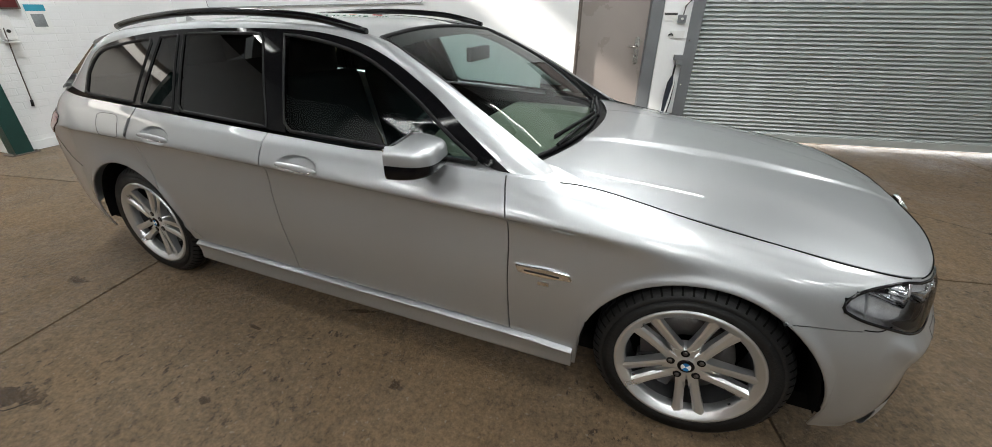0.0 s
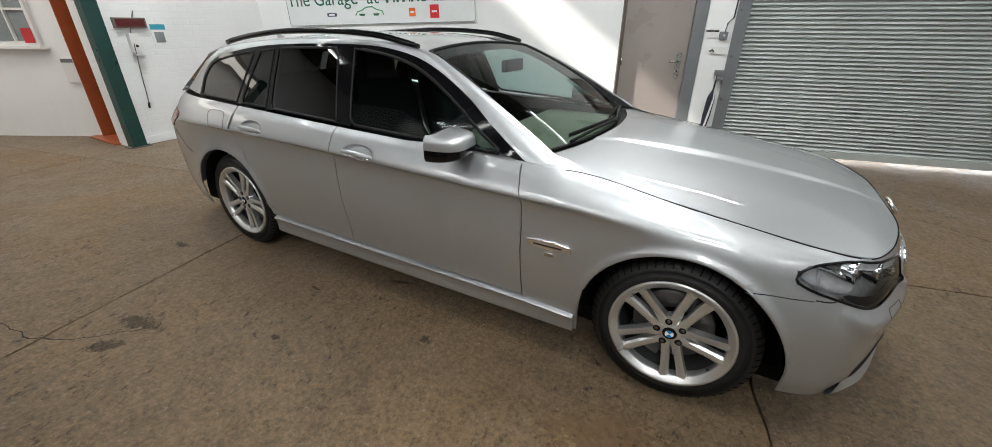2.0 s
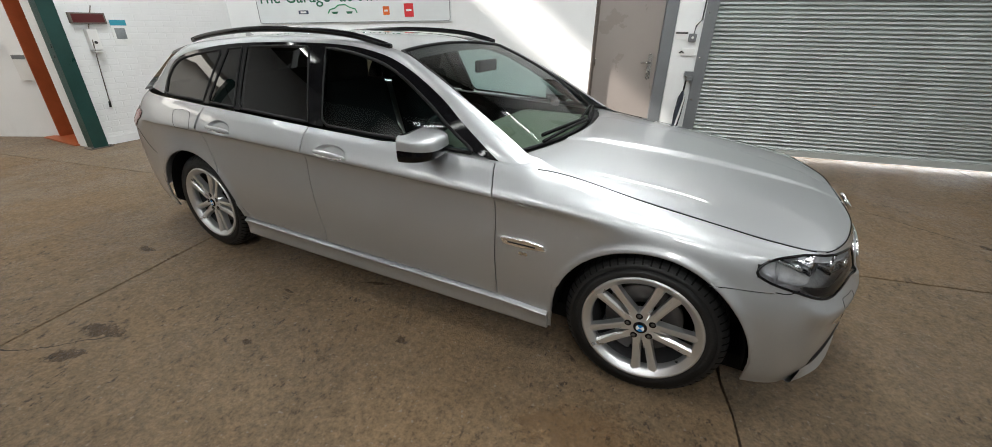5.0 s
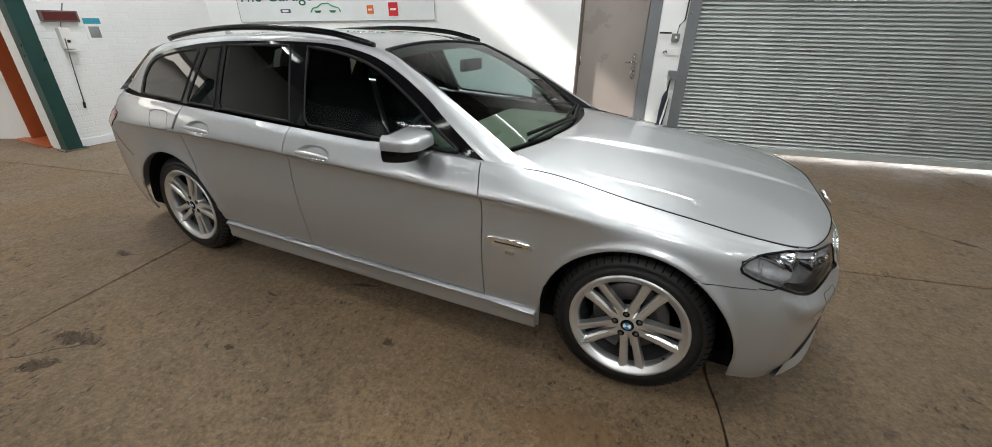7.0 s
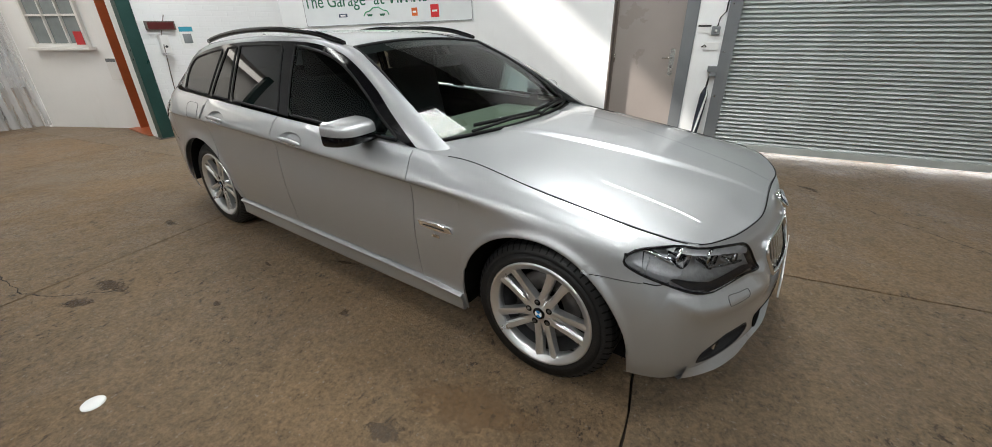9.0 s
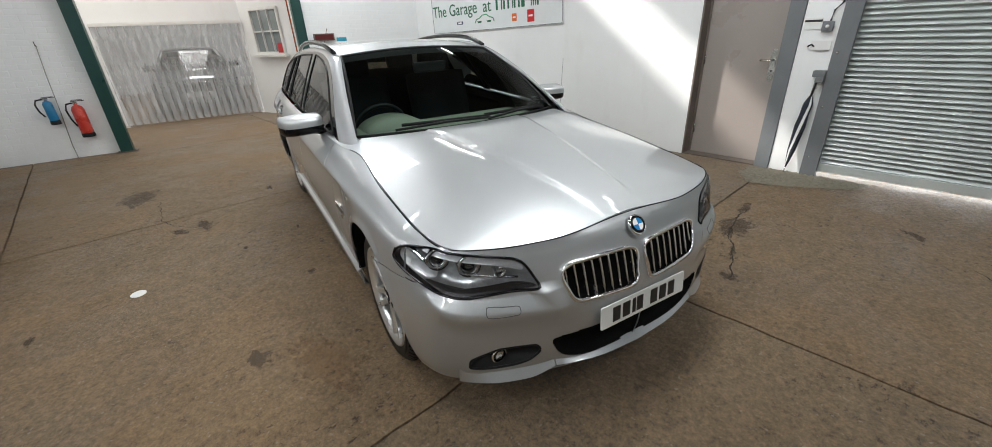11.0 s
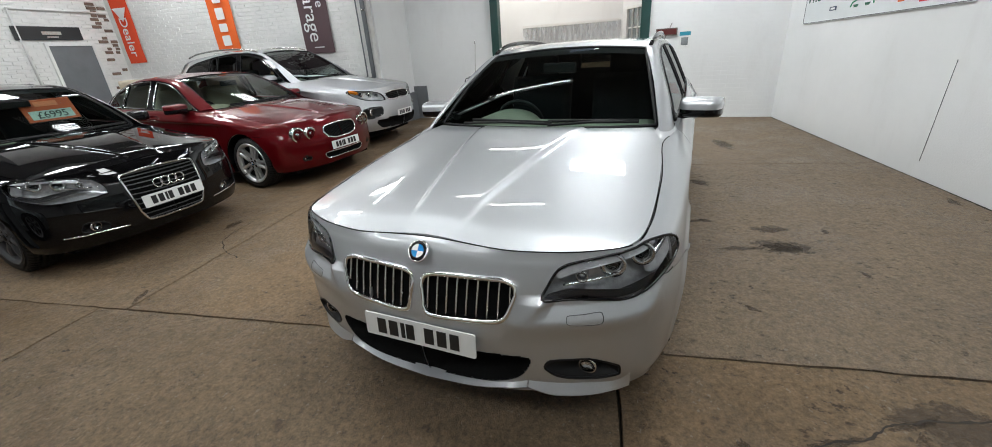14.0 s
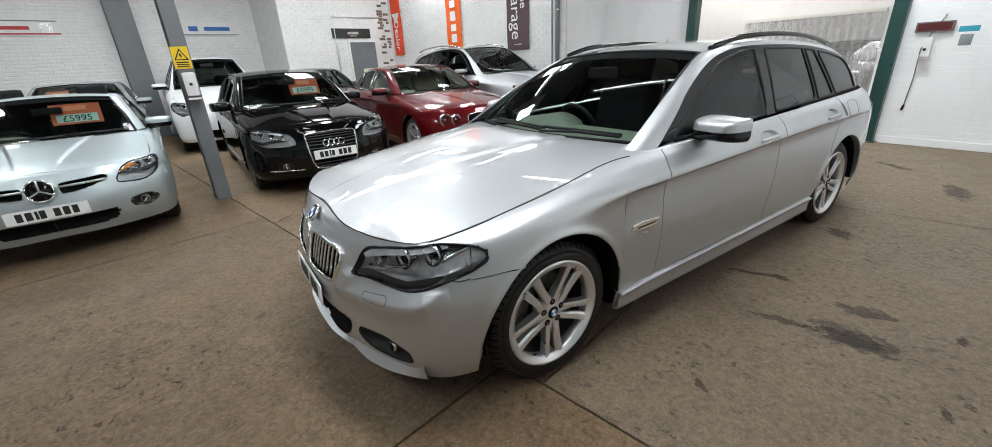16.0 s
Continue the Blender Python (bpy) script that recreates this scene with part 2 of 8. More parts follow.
def tube(points, radius, n=8, bm=None, closed=False, flat=None):
    """A round tube along points; flat: (out, across) radii for an oval strip."""
    if bm is None:
        bm = bmesh.new()
    pts = [Vector(p) for p in points]
    rings, up = [], Vector((0, 0, 1))
    for i, p in enumerate(pts):
        a = pts[i - 1] if (i or closed) else p
        b = pts[(i + 1) % len(pts)] if (i < len(pts) - 1 or closed) else p
        d = (b - a).normalized()
        ref = up if abs(d.dot(up)) < 0.95 else Vector((1, 0, 0))
        s = d.cross(ref).normalized()
        t = s.cross(d)
        r1, r2 = flat if flat else (radius, radius)
        rings.append([bm.verts.new(p + s * (r1 * math.cos(2 * math.pi * k / n)) + t * (r2 * math.sin(2 * math.pi * k / n))) for k in range(n)])
    last = len(rings) if closed else len(rings) - 1
    for i in range(last):
        a, b = rings[i], rings[(i + 1) % len(rings)]
        for k in range(n):
            bm.faces.new((a[k], a[(k + 1) % n], b[(k + 1) % n], b[k])).smooth = True
    if not closed:
        bm.faces.new(rings[0][::-1])
        bm.faces.new(rings[-1])
    return bm


def prism(outline, y0, y1, bm=None, bevel=0.0, m=None):
    """An outline of (x, z) drawn out between y0 and y1."""
    tmp = bmesh.new()
    a = [tmp.verts.new((x, y0, z)) for x, z in outline]
    b = [tmp.verts.new((x, y1, z)) for x, z in outline]
    tmp.faces.new(a)
    tmp.faces.new(b[::-1])
    for i in range(len(a)):
        tmp.faces.new((a[i - 1], b[i - 1], b[i], a[i]))
    bmesh.ops.recalc_face_normals(tmp, faces=tmp.faces[:])
    if bevel:
        bmesh.ops.bevel(tmp, geom=tmp.edges[:], offset=bevel, segments=2, affect="EDGES")
    if bm is None:
        bm = bmesh.new()
    add_into(bm, tmp, m)
    return bm


def rounded(w, h, r, n=5, cx=0.0, cz=0.0):
    """The outline of a rounded rectangle."""
    out = []
    for sx, sz, a0 in ((1, 1, 0), (-1, 1, 90), (-1, -1, 180), (1, -1, 270)):
        for i in range(n + 1):
            a = radians(a0 + 90 * i / n)
            out.append((cx + sx * (w / 2 - r) + r * math.cos(a), cz + sz * (h / 2 - r) + r * math.sin(a)))
    return out


def lettering(name, words, size, material, parent, m, label="", depth=0.002, squeeze=1.0):
    """Words in the built-in font, as a thin solid mesh facing -y before m."""
    cu = bpy.data.curves.new(name, "FONT")
    cu.body, cu.size, cu.extrude, cu.align_x = words, size, depth, "CENTER"
    tmp = new("lettering_curve", cu)
    me = bpy.data.meshes.new_from_object(tmp.evaluated_get(bpy.context.evaluated_depsgraph_get()))
    bpy.data.objects.remove(tmp)
    bpy.data.curves.remove(cu)
    me.transform(Matrix.Rotation(radians(90), 4, "X") @ Matrix.Diagonal((squeeze, 1, 1, 1)))
    me.materials.clear()
    me.materials.append(material)
    ob = new(name, me)
    ob.parent = parent
    ob.matrix_local = m
    return tagged(ob, label)


# ---- the hall --------------------------------------------------------------
EAVES = 4.3
M_WALLBRICK = M_WALL.copy()
M_WALLBRICK.name = "painted_brick_wall"
_nt = M_WALLBRICK.node_tree
_br, _tc, _mp = _nt.nodes.new("ShaderNodeTexBrick"), _nt.nodes.new("ShaderNodeTexCoord"), _nt.nodes.new("ShaderNodeMapping")
_mp.inputs["Rotation"].default_value = (radians(90), 0, radians(90))
_br.inputs["Scale"].default_value, _br.inputs["Brick Width"].default_value, _br.inputs["Row Height"].default_value = 1.0, 0.225, 0.075
_br.inputs["Mortar Size"].default_value, _br.inputs["Mortar Smooth"].default_value = 0.006, 0.9
_sep, _cmb = _nt.nodes.new("ShaderNodeSeparateXYZ"), _nt.nodes.new("ShaderNodeCombineXYZ")
_nt.links.new(_tc.outputs["Object"], _sep.inputs[0])
_nt.links.new(_sep.outputs[1], _cmb.inputs[0])
_nt.links.new(_sep.outputs[2], _cmb.inputs[1])
_nt.links.new(_cmb.outputs[0], _br.inputs[0])
_inv = _nt.nodes.new("ShaderNodeMath")
_inv.operation = "SUBTRACT"
_inv.inputs[0].default_value = 1.0
_nt.links.new(_br.outputs["Fac"], _inv.inputs[1])
_b2 = _nt.nodes.new("ShaderNodeBump")
_b2.inputs["Strength"].default_value, _b2.inputs["Distance"].default_value = 0.55, 0.004
_old = [n for n in _nt.nodes if n.bl_idname == "ShaderNodeBump" and n is not _b2][0]
_nt.links.new(_inv.outputs[0], _b2.inputs["Height"])
_nt.links.new(_old.outputs[0], _b2.inputs["Normal"])
_nt.links.new(_b2.outputs[0], _nt.nodes["Principled BSDF"].inputs["Normal"])


def structure(name, bm, material, label, m=None, smooth=False):
    ob = part(name, bm, material, smooth=smooth)
    if m is not None:
        ob.matrix_world = m
    return tagged(ob, label, name.split("_")[0], kind="structure")


floor = structure("floor", boxes((-20, 10, -14, 8.5, -0.30, -0.045)), M_JOINT, "dirt-filled base under the brown concrete slabs", SHED)

# shutter wall, with the doorway and the shutter's opening through it
SB = 5.65
structure("wall_north", boxes(
    (-7.2, -0.01, SB, SB + 0.25, -0.05, EAVES), (-0.01, 0.97, SB, SB + 0.25, 2.12, EAVES), (0.97, 1.30, SB, SB + 0.25, -0.05, EAVES),
    (1.30, 6.2, SB, SB + 0.25, 3.05, EAVES), (6.2, 9.5, SB, SB + 0.25, -0.05, EAVES)), M_WALL, "white painted wall with a doorway and a shutter opening", SHED)

# end wall with the wide opening between the green posts
END = Matrix.Translation((-6.60, 0, 0)) @ Matrix.Rotation(radians(1.6), 4, "Z")
OPEN0, OPEN1 = -0.86, 2.08
structure("wall_west", boxes((-0.3, 0, -3.0, OPEN0, -0.05, EAVES), (-0.3, 0, OPEN1, 5.2, -0.05, EAVES), (-0.3, 0, OPEN0, OPEN1, 3.0, EAVES)),
          M_WALLBRICK, "white painted brick end wall with a wide opening", END)
structure("plinth_west", boxes((0, 0.018, OPEN1 + 0.16, 3.5, -0.01, 0.10), (0, 0.012, 3.5, 4.2, -0.01, 0.035), bevel=0.004), M_WALL, "white rendered kicker along the wall", END)
structure("wall_return", boxes((-6.75, -5.40, -3.20, -3.0, -0.05, EAVES)), M_WALL, "white smooth return wall", Matrix.Translation((0, 0.05, 0)))
structure("dado", boxes((-6.55, -5.75, -2.95, -2.89, 0, 0.62), bevel=0.01), M_GREYSTEEL, "dark grey painted panel low on the wall")
structure("dado", boxes((0, 0.05, -2.98, -2.62, 0, 0.74), bevel=0.008), M_GREYSTEEL, "dark grey panel low in the corner", END)

# brick walls behind the parked cars; the bricks stand proud of the mortar
BA, BBK = -5.75, -8.19
wall_bricks_b = structure("wall_southwest", boxes((BA - 0.3, BA - 0.005, BBK - 0.3, -1.85, -0.05, EAVES)), M_MORTAR, "white painted brick wall with banners", SHED)
BFAR = -10.0                     # the bay behind the signs is deeper than the corner by the grey door
wall_bricks_a = structure("wall_south", boxes((BA - 0.3, -2.5, BBK - 0.3, BBK - 0.005, -0.05, EAVES), (-2.8, -2.5, BFAR - 0.3, BBK - 0.3, -0.05, EAVES), (-2.8, 9.5, BFAR - 0.3, BFAR - 0.005, -0.05, EAVES)), M_MORTAR, "white painted brick wall with signs and columns", SHED)
structure("wall_east", boxes((9.2, 9.5, BFAR - 0.3, SB + 0.25, -0.05, EAVES)), M_WALL, "white painted wall behind", SHED)

# the next room through the opening
SLANT = Matrix.Translation((-8.405, 1.787, 0)) @ Matrix.Rotation(math.atan(0.552), 4, "Z")
structure("wall_next_room_north", boxes((-1.02, 0.86, 0.0, 0.2, -0.05, 3.6)), M_WALL, "cream painted wall of the next room", SLANT)
structure("wall_next_room_corner", boxes((-7.85, -6.95, 2.50, 2.62, -0.05, 3.6)), M_WALL, "cream painted wall behind the orange column")
structure("wall_next_room_inner", boxes((-9.30, -9.15, -3.1, -1.10, -0.05, 3.6), (-9.30, -9.15, -1.10, 1.33, 1.90, 3.6), (-9.30, -9.15, 1.33, 2.9, -0.05, 3.6)), M_WALL, "cream painted wall with a curtained opening")
structure("wall_next_room_outer", boxes((-17, -6.95, 2.62, 2.9, -0.05, EAVES)), M_WALL, "wall of the room behind the curtain")
structure("wall_next_room_south", boxes((-17, -6.9, -3.4, -3.1, -0.05, EAVES)), M_WALL, "cream painted wall of the next room")
structure("wall_next_room_west", boxes((-17.3, -17, -3.4, 2.9, -0.05, EAVES)), M_WALL, "cream painted far wall of the next room")

# roof: a deck with rooflights; the sun comes in by one of them
LIGHTS = [(a, b) for b, row in ((-5.9, (-5.0, -2.2, 0.6, 3.4)), (-2.9, (-5.0, -2.2, 0.6, 3.4)), (0.1, (0.6, 4.2)), (3.1, (-4.5, 0.6, 4.2))) for a in row]
RW, RL = 0.62, 0.95
SUNHOLE = (-5.0, -4.0, 1.9, 3.95)
deck = bmesh.new()
for i, a0 in enumerate(np.arange(-8.0, 9.6, 0.5)):
    for b0 in np.arange(-10.6, 6.2, 0.5):
        if not any(abs(a0 + 0.25 - la) < RW and abs(b0 + 0.25 - lb) < RL for la, lb in LIGHTS) and not (SUNHOLE[0] < a0 + 0.25 < SUNHOLE[1] and SUNHOLE[2] < b0 + 0.25 < SUNHOLE[3]):
            box(deck, a0, a0 + 0.5, b0, b0 + 0.5, EAVES, EAVES + 0.12)
structure("ceiling", deck, surface("roof_boards", (0.10, 0.095, 0.09), 0.8, vary=0.25), "dark boarded roof with rooflights", SHED)
structure("ceiling_next_room", boxes((-17.3, -6.6, -3.4, 2.9, 3.6, 3.7)), M_WALL, "white ceiling of the next room")
# opaque covers, added so that the sun enters by one rooflight only
for a, b in [l for l in LIGHTS if l != (-4.5, 3.1)]:
    structure("rooflight_sheet", boxes((a - 0.9, a + 0.9, b - 1.2, b + 1.2, EAVES + 0.125, EAVES + 0.135)), M_WHITE, "milky plastic sheet over a rooflight", SHED)
# area lamps stand in for the sky light at each rooflight
for a, b in LIGHTS:
    la = bpy.data.lights.new("rooflight", "AREA")
    la.shape, la.size, la.size_y, la.energy, la.color = "RECTANGLE", 0.95 if b > 0 else 0.6, 1.45 if b > 0 else 0.9, (55 if b > 3 else 20) if a > 4 else (100 if b > 3 and a > -3 else ((72 if a > -1 else 46) if b < -5 else ((40 if a > -3 else 30) if b < -2 else ((105 if b > 3 else 46) if a < -4 else 58)))), (0.965, 1.0, 1.0)
    lo = new("rooflight", la)
    lo.matrix_world = SHED @ Matrix.Translation((a, b, EAVES + 0.06))
    tagged(lo, kind="structure")
# unseen fill lamps, added to brighten the two rooms beyond the opening
la = bpy.data.lights.new("next_room_light", "AREA")
la.shape, la.size, la.size_y, la.energy = "RECTANGLE", 1.6, 3.6, 58
la.color = (1.0, 0.95, 0.87)
lo = new("next_room_light", la)
lo.matrix_world = Matrix.Translation((-8.05, -0.7, 3.5))
la = bpy.data.lights.new("back_room_light", "AREA")
la.shape, la.size, la.size_y, la.energy = "RECTANGLE", 3.0, 1.0, 90
lo = new("back_room_light", la)
lo.matrix_world = Matrix.Translation((-12.5, 0.2, 3.5))


def tube_light(m):
    """A bare twin fluorescent fitting under the roof."""
    t = thing("fluorescent_light", "white batten fitting with a lit fluorescent tube", "ceiling light", m, "fluorescent lights")
    part("batten", boxes((-0.78, 0.78, -0.05, 0.05, 0.02, 0.09), bevel=0.008), M_WHITE, t)
    part("tube", tube([(-0.75, 0, 0), (0.75, 0, 0)], 0.014, 10), M_TUBE, t, "lit white tube")
    for x in (-0.76, 0.76):
        part("end_cap", boxes((x - 0.012, x + 0.012, -0.02, 0.02, -0.02, 0.025), bevel=0.004), M_WHITE, t)
    for x in (-0.5, 0.5):
        part("hanger", boxes((x - 0.01, x + 0.01, -0.01, 0.01, 0.09, 0.9)), M_GREYSTEEL, t)
    return t


M_TUBE = glow("lit_tube", (0.96, 1.0, 0.98), 26)
for a, b, r in ((-4.4, 1.3, 90), (-1.6, 1.3, 90), (1.2, 1.3, 90), (3.8, 1.6, 90), (-3.0, 4.4, 0), (1.4, 4.5, 0), (-3.0, -1.4, 0), (0.4, -1.5, 0), (3.6, -1.4, 0), (-3.2, -4.6, 0), (0.6, -4.6, 0)):
    tube_light(SHED @ Matrix.Translation((a, b, 3.4)) @ Matrix.Rotation(radians(r), 4, "Z"))


# ---- wall fittings ---------------------------------------------------------
def roller_shutter():
    t = thing("roller_shutter", "closed galvanised steel roller shutter of curved slats", "shutter", SHED)
    a0, a1, z = 1.36, 6.15, 0.13
    prof = [(0.030, 0.0), (0.030, 0.003), (-0.012, 0.0035), (-0.0155, 0.006), (-0.013, 0.0095), (-0.007, 0.015), (-0.001, 0.021), (0.006, 0.027), (0.018, 0.031), (0.032, 0.034), (0.036, 0.040), (0.030, 0.044), (0.030, 0.0475)]
    bm = bmesh.new()
    rows = [[bm.verts.new((x, SB + 0.075 + y, zz)) for y, zz in prof] for x in (a0, a1)]
    back = [[bm.verts.new((x, SB + 0.079 + y, zz)) for y, zz in prof] for x in (a0, a1)]
    for j in range(len(prof) - 1):
        bm.faces.new((rows[0][j], rows[1][j], rows[1][j + 1], rows[0][j + 1])).smooth = 2 <= j <= 8
        bm.faces.new((back[0][j + 1], back[1][j + 1], back[1][j], back[0][j])).smooth = True
    slat = mesh_of("slat", bm, M_SHUTTER)
    while z < 3.05:
        part("slat", slat, None, t, m=Matrix.Translation((0, 0, z)))
        z += 0.0475
    part("bottom_rail", boxes((a0, a1, SB + 0.045, SB + 0.095, 0.045, 0.13), bevel=0.006), M_SHUTTER, t, "flat galvanised bottom rail")
    guide = part("guide", boxes((1.27, 1.37, SB - 0.035, SB - 0.031, 0, 3.1), bevel=0.001), M_GREYSTEEL, t, "grey steel guide channel")
    part("flange", boxes((1.275, 1.28, SB - 0.031, SB + 0.12, 0, 3.1)), M_GREYSTEEL, guide)
    part("lip", boxes((1.37, 1.405, SB - 0.034, SB - 0.030, 0, 3.1)), M_GREYSTEEL, guide)
    part("lip", boxes((1.40, 1.405, SB - 0.030, SB + 0.04, 0, 3.1)), M_GREYSTEEL, guide)
    part("guide", boxes((6.12, 6.24, SB - 0.03, SB + 0.12, 0, 3.1), bevel=0.003), M_GREYSTEEL, t)
    for k in range(5):
        part("bolt", lathe([(0, -0.008), (0.009, -0.008), (0.011, 0), (0, 0)], 8), M_STEEL, t, m=Matrix.Translation((1.31, SB - 0.035, 0.2 + 0.5 * k)))
    return t


roller_shutter()
# emissive strip behind the gap, standing in for the daylight outside
structure("daylight_outside", boxes((1.2, 6.4, SB + 0.3, SB + 0.32, -0.02, 0.25)), glow("daylight", (0.9, 0.95, 1.0), 7.0), "bright ground outside under the shutter", SHED)
structure("wall_outside", boxes((-0.3, 1.2, SB + 0.6, SB + 0.7, 0, 2.6), (-9, 12, SB + 3, SB + 3.1, -0.3, 0.4)), M_WALL, "wall beyond the doorway", SHED)


def side_door():
    t = tagged(thing("door_1", "closed brown-grey steel door in a dark brown reveal", "door", SHED), kind="structure")
    y = SB + 0.16
    part("door_leaf", boxes((0.01, 0.83, y, y + 0.045, 0.012, 2.04), bevel=0.003), M_DOOR, t)
    part("reveal", boxes((-0.012, 0.008, SB - 0.004, SB + 0.24, 0, 2.12), (0.008, 0.03, y - 0.02, y - 0.002, 0, 2.06), bevel=0.002), M_JAMB, t, "dark brown painted reveal lining")
    part("head", boxes((-0.01, 0.97, SB + 0.01, SB + 0.24, 2.05, 2.12)), M_JAMB, t)
    part("frame", boxes((0.825, 0.965, SB - 0.012, SB + 0.2, 0, 2.12), bevel=0.004), M_GREYSTEEL, t, "blue-grey painted steel frame")
    part("threshold", boxes((0.0, 0.83, SB + 0.005, y + 0.05, 0, 0.014), bevel=0.003), M_JAMB, t)
    for z in (0.25, 1.05, 1.85):
        part("hinge", lathe([(0, 0), (0.011, 0), (0.011, 0.1), (0, 0.1)], 10), M_STEEL, t, m=Matrix.Translation((0.035, y - 0.012, z)) @ Matrix.Rotation(radians(90), 4, "X"))
    hp = part("handle_plate", prism(rounded(0.058, 0.32, 0.026), -0.010, 0, bevel=0.002), M_STEEL, t, "brushed steel back plate", m=Matrix.Translation((0.745, y, 1.06)))
    part("lever", tube([(0, -0.008, 0.05), (0, -0.05, 0.05), (-0.03, -0.055, 0.05), (-0.115, -0.05, 0.048)], 0.010, 10), M_STEEL, hp)
    part("keyhole", lathe([(0, -0.012), (0.009, -0.012), (0.011, -0.006), (0, -0.006)], 12), M_TRIM, hp, m=Matrix.Translation((0, 0, -0.06)))
    return t


side_door()


def wall_sign():
    t = thing("wall_sign", "white banner sign with green lettering on the wall", "sign", SHED @ Matrix.Translation((-3.545, SB - 0.022, 1.86)) @ Matrix.Rotation(radians(-1.5), 4, "Y"))
    part("board", boxes((-1.58, 1.58, 0, 0.02, -0.34, 0.34), bevel=0.004), surface("sign_white", (0.70, 0.73, 0.74), 0.4, vary=0.04, bump=0.05), t)
    part("border", tube([(x, -0.001, z) for x, z in rounded(3.14, 0.66, 0.03)], 0.004, 6, closed=True), M_GREYSTEEL, t, "thin dark border line")
    green = surface("sign_green", (0.012, 0.125, 0.065), 0.5, vary=0.1, bump=0)
    for word, x in (("The", -1.34), ("Garage", -0.66), ("at", -0.02)):
        lettering("lettering", word, 0.27, green, t, Matrix.Translation((x, -0.003, -0.06)), "dark green word on the sign")
    x = 0.22
    for w, h in ((0.13, 0.20), (0.07, 0.16), (0.11, 0.13), (0.11, 0.13), (0.05, 0.20), (0.11, 0.13), (0.10, 0.17), (0.20, 0.20), (0.05, 0.17), (0.05, 0.20), (0.05, 0.20), (0.10, 0.13)):
        part("name_bar", prism(rounded(w * 0.34, h, 0.010, 2, 0, h / 2), -0.004, 0.001), green, t, "green bar in place of a name letter", m=Matrix.Translation((x, 0, -0.06)))
        x += w * 0.86
    # small car outline and partner marks along the foot of the board
    car = [(-0.24, -0.02), (-0.20, 0.03), (-0.12, 0.045), (-0.05, 0.085), (0.06, 0.09), (0.13, 0.05), (0.22, 0.03), (0.24, -0.02)]
    part("car_mark", tube([(x, -0.003, z) for x, z in car], 0.008, 6), surface("sign_light_green", (0.03, 0.33, 0.14), 0.5, bump=0), t, "green outline of a small car", m=Matrix.Translation((-0.10, 0, -0.19)))
    for x in (-0.125, 0.115):
        part("car_mark_wheel", prism([(x - 0.035, -0.03), (x + 0.035, -0.03), (x + 0.055, 0.0), (x - 0.055, 0.0)], -0.004, 0), green, t, m=Matrix.Translation((-0.10, 0, -0.19)))
    for x, w, h, c, n in ((-0.76, 0.17, 0.05, (0.05, 0.07, 0.12), "dark blue mark"), (0.61, 0.10, 0.11, (0.70, 0.14, 0.02), "orange mark"), (0.96, 0.14, 0.17, (0.62, 0.02, 0.025), "red mark")):
        mk = part("partner_mark", prism(rounded(w, h, 0.008, 2), -0.004, 0), surface("mark", c, 0.5, vary=0.05, bump=0), t, n, m=Matrix.Translation((x, 0, -0.19)))
        part("mark_bar", boxes((-w * 0.3, w * 0.3, -0.006, -0.003, -0.012, 0.012)), M_PLATE, mk)
    return t


wall_sign()


def on_end_wall(y, z):
    return END @ Matrix.Translation((0, y, z)) @ Matrix.Rotation(radians(90), 4, "Z")


def extinguisher(y, z, colour, label, h):
    """A fire extinguisher hung on the end wall: cylinder, neck, valve, lever, hose."""
    t = thing("fire_extinguisher", label, "extinguisher", END @ Matrix.Translation((0.10, y, z)), "extinguishers by the opening")
    r = 0.135 * h + 0.003
    c = part("cylinder", lathe([(0, 0), (r * 0.9, 0), (r, 0.02), (r, h * 0.74), (r * 0.75, h * 0.82), (r * 0.3, h * 0.86), (r * 0.3, h * 0.90), (0, h * 0.9)], 24, m=Matrix.Rotation(radians(90), 4, "X") @ Matrix.Diagonal((1, 1, 1, 1))), colour, t)
    part("base_ring", lathe([(r * 1.03, -0.004), (r * 1.05, 0.01), (r * 1.05, 0.05), (r * 1.01, 0.055)], 24, m=Matrix.Rotation(radians(90), 4, "X")), M_TRIM, t)
    part("label_band", lathe([(r * 1.012, h * 0.30), (r * 1.012, h * 0.52)], 24, m=Matrix.Rotation(radians(90), 4, "X")), colour, t, "printed band round the cylinder")
    part("valve", boxes((-0.02, 0.02, -0.025, 0.025, h * 0.88, h * 0.95), bevel=0.005), M_STEEL, t)
    part("lever", boxes((-0.015, 0.015, -0.04, 0.11, h * 0.955, h * 0.975), (-0.015, 0.015, -0.03, 0.09, h * 0.985, h * 1.0), bevel=0.003), M_TRIM, t)
    part("hose", tube([(0, -0.03, h * 0.92), (0.01, -0.10, h * 0.90), (0.015, -0.125, h * 0.75), (0.015, -0.11, h * 0.5), (0.015, -0.075, h * 0.3)], 0.011, 8), M_TRIM, t)
    part("bracket", boxes((-0.10, -0.07, -0.03, 0.03, h * 0.6, h * 0.8)), M_GREYSTEEL, t)
    return t


extinguisher(-1.44, 0.53, surface("extinguisher_blue", (0.01, 0.16, 0.33), 0.3, coat=0.6, bump=0), "small blue fire extinguisher hung on the white wall", 0.38)
extinguisher(-1.15, 0.31, surface("extinguisher_red", (0.48, 0.035, 0.02), 0.28, coat=0.6, bump=0), "red fire extinguisher hung on the white wall", 0.53)


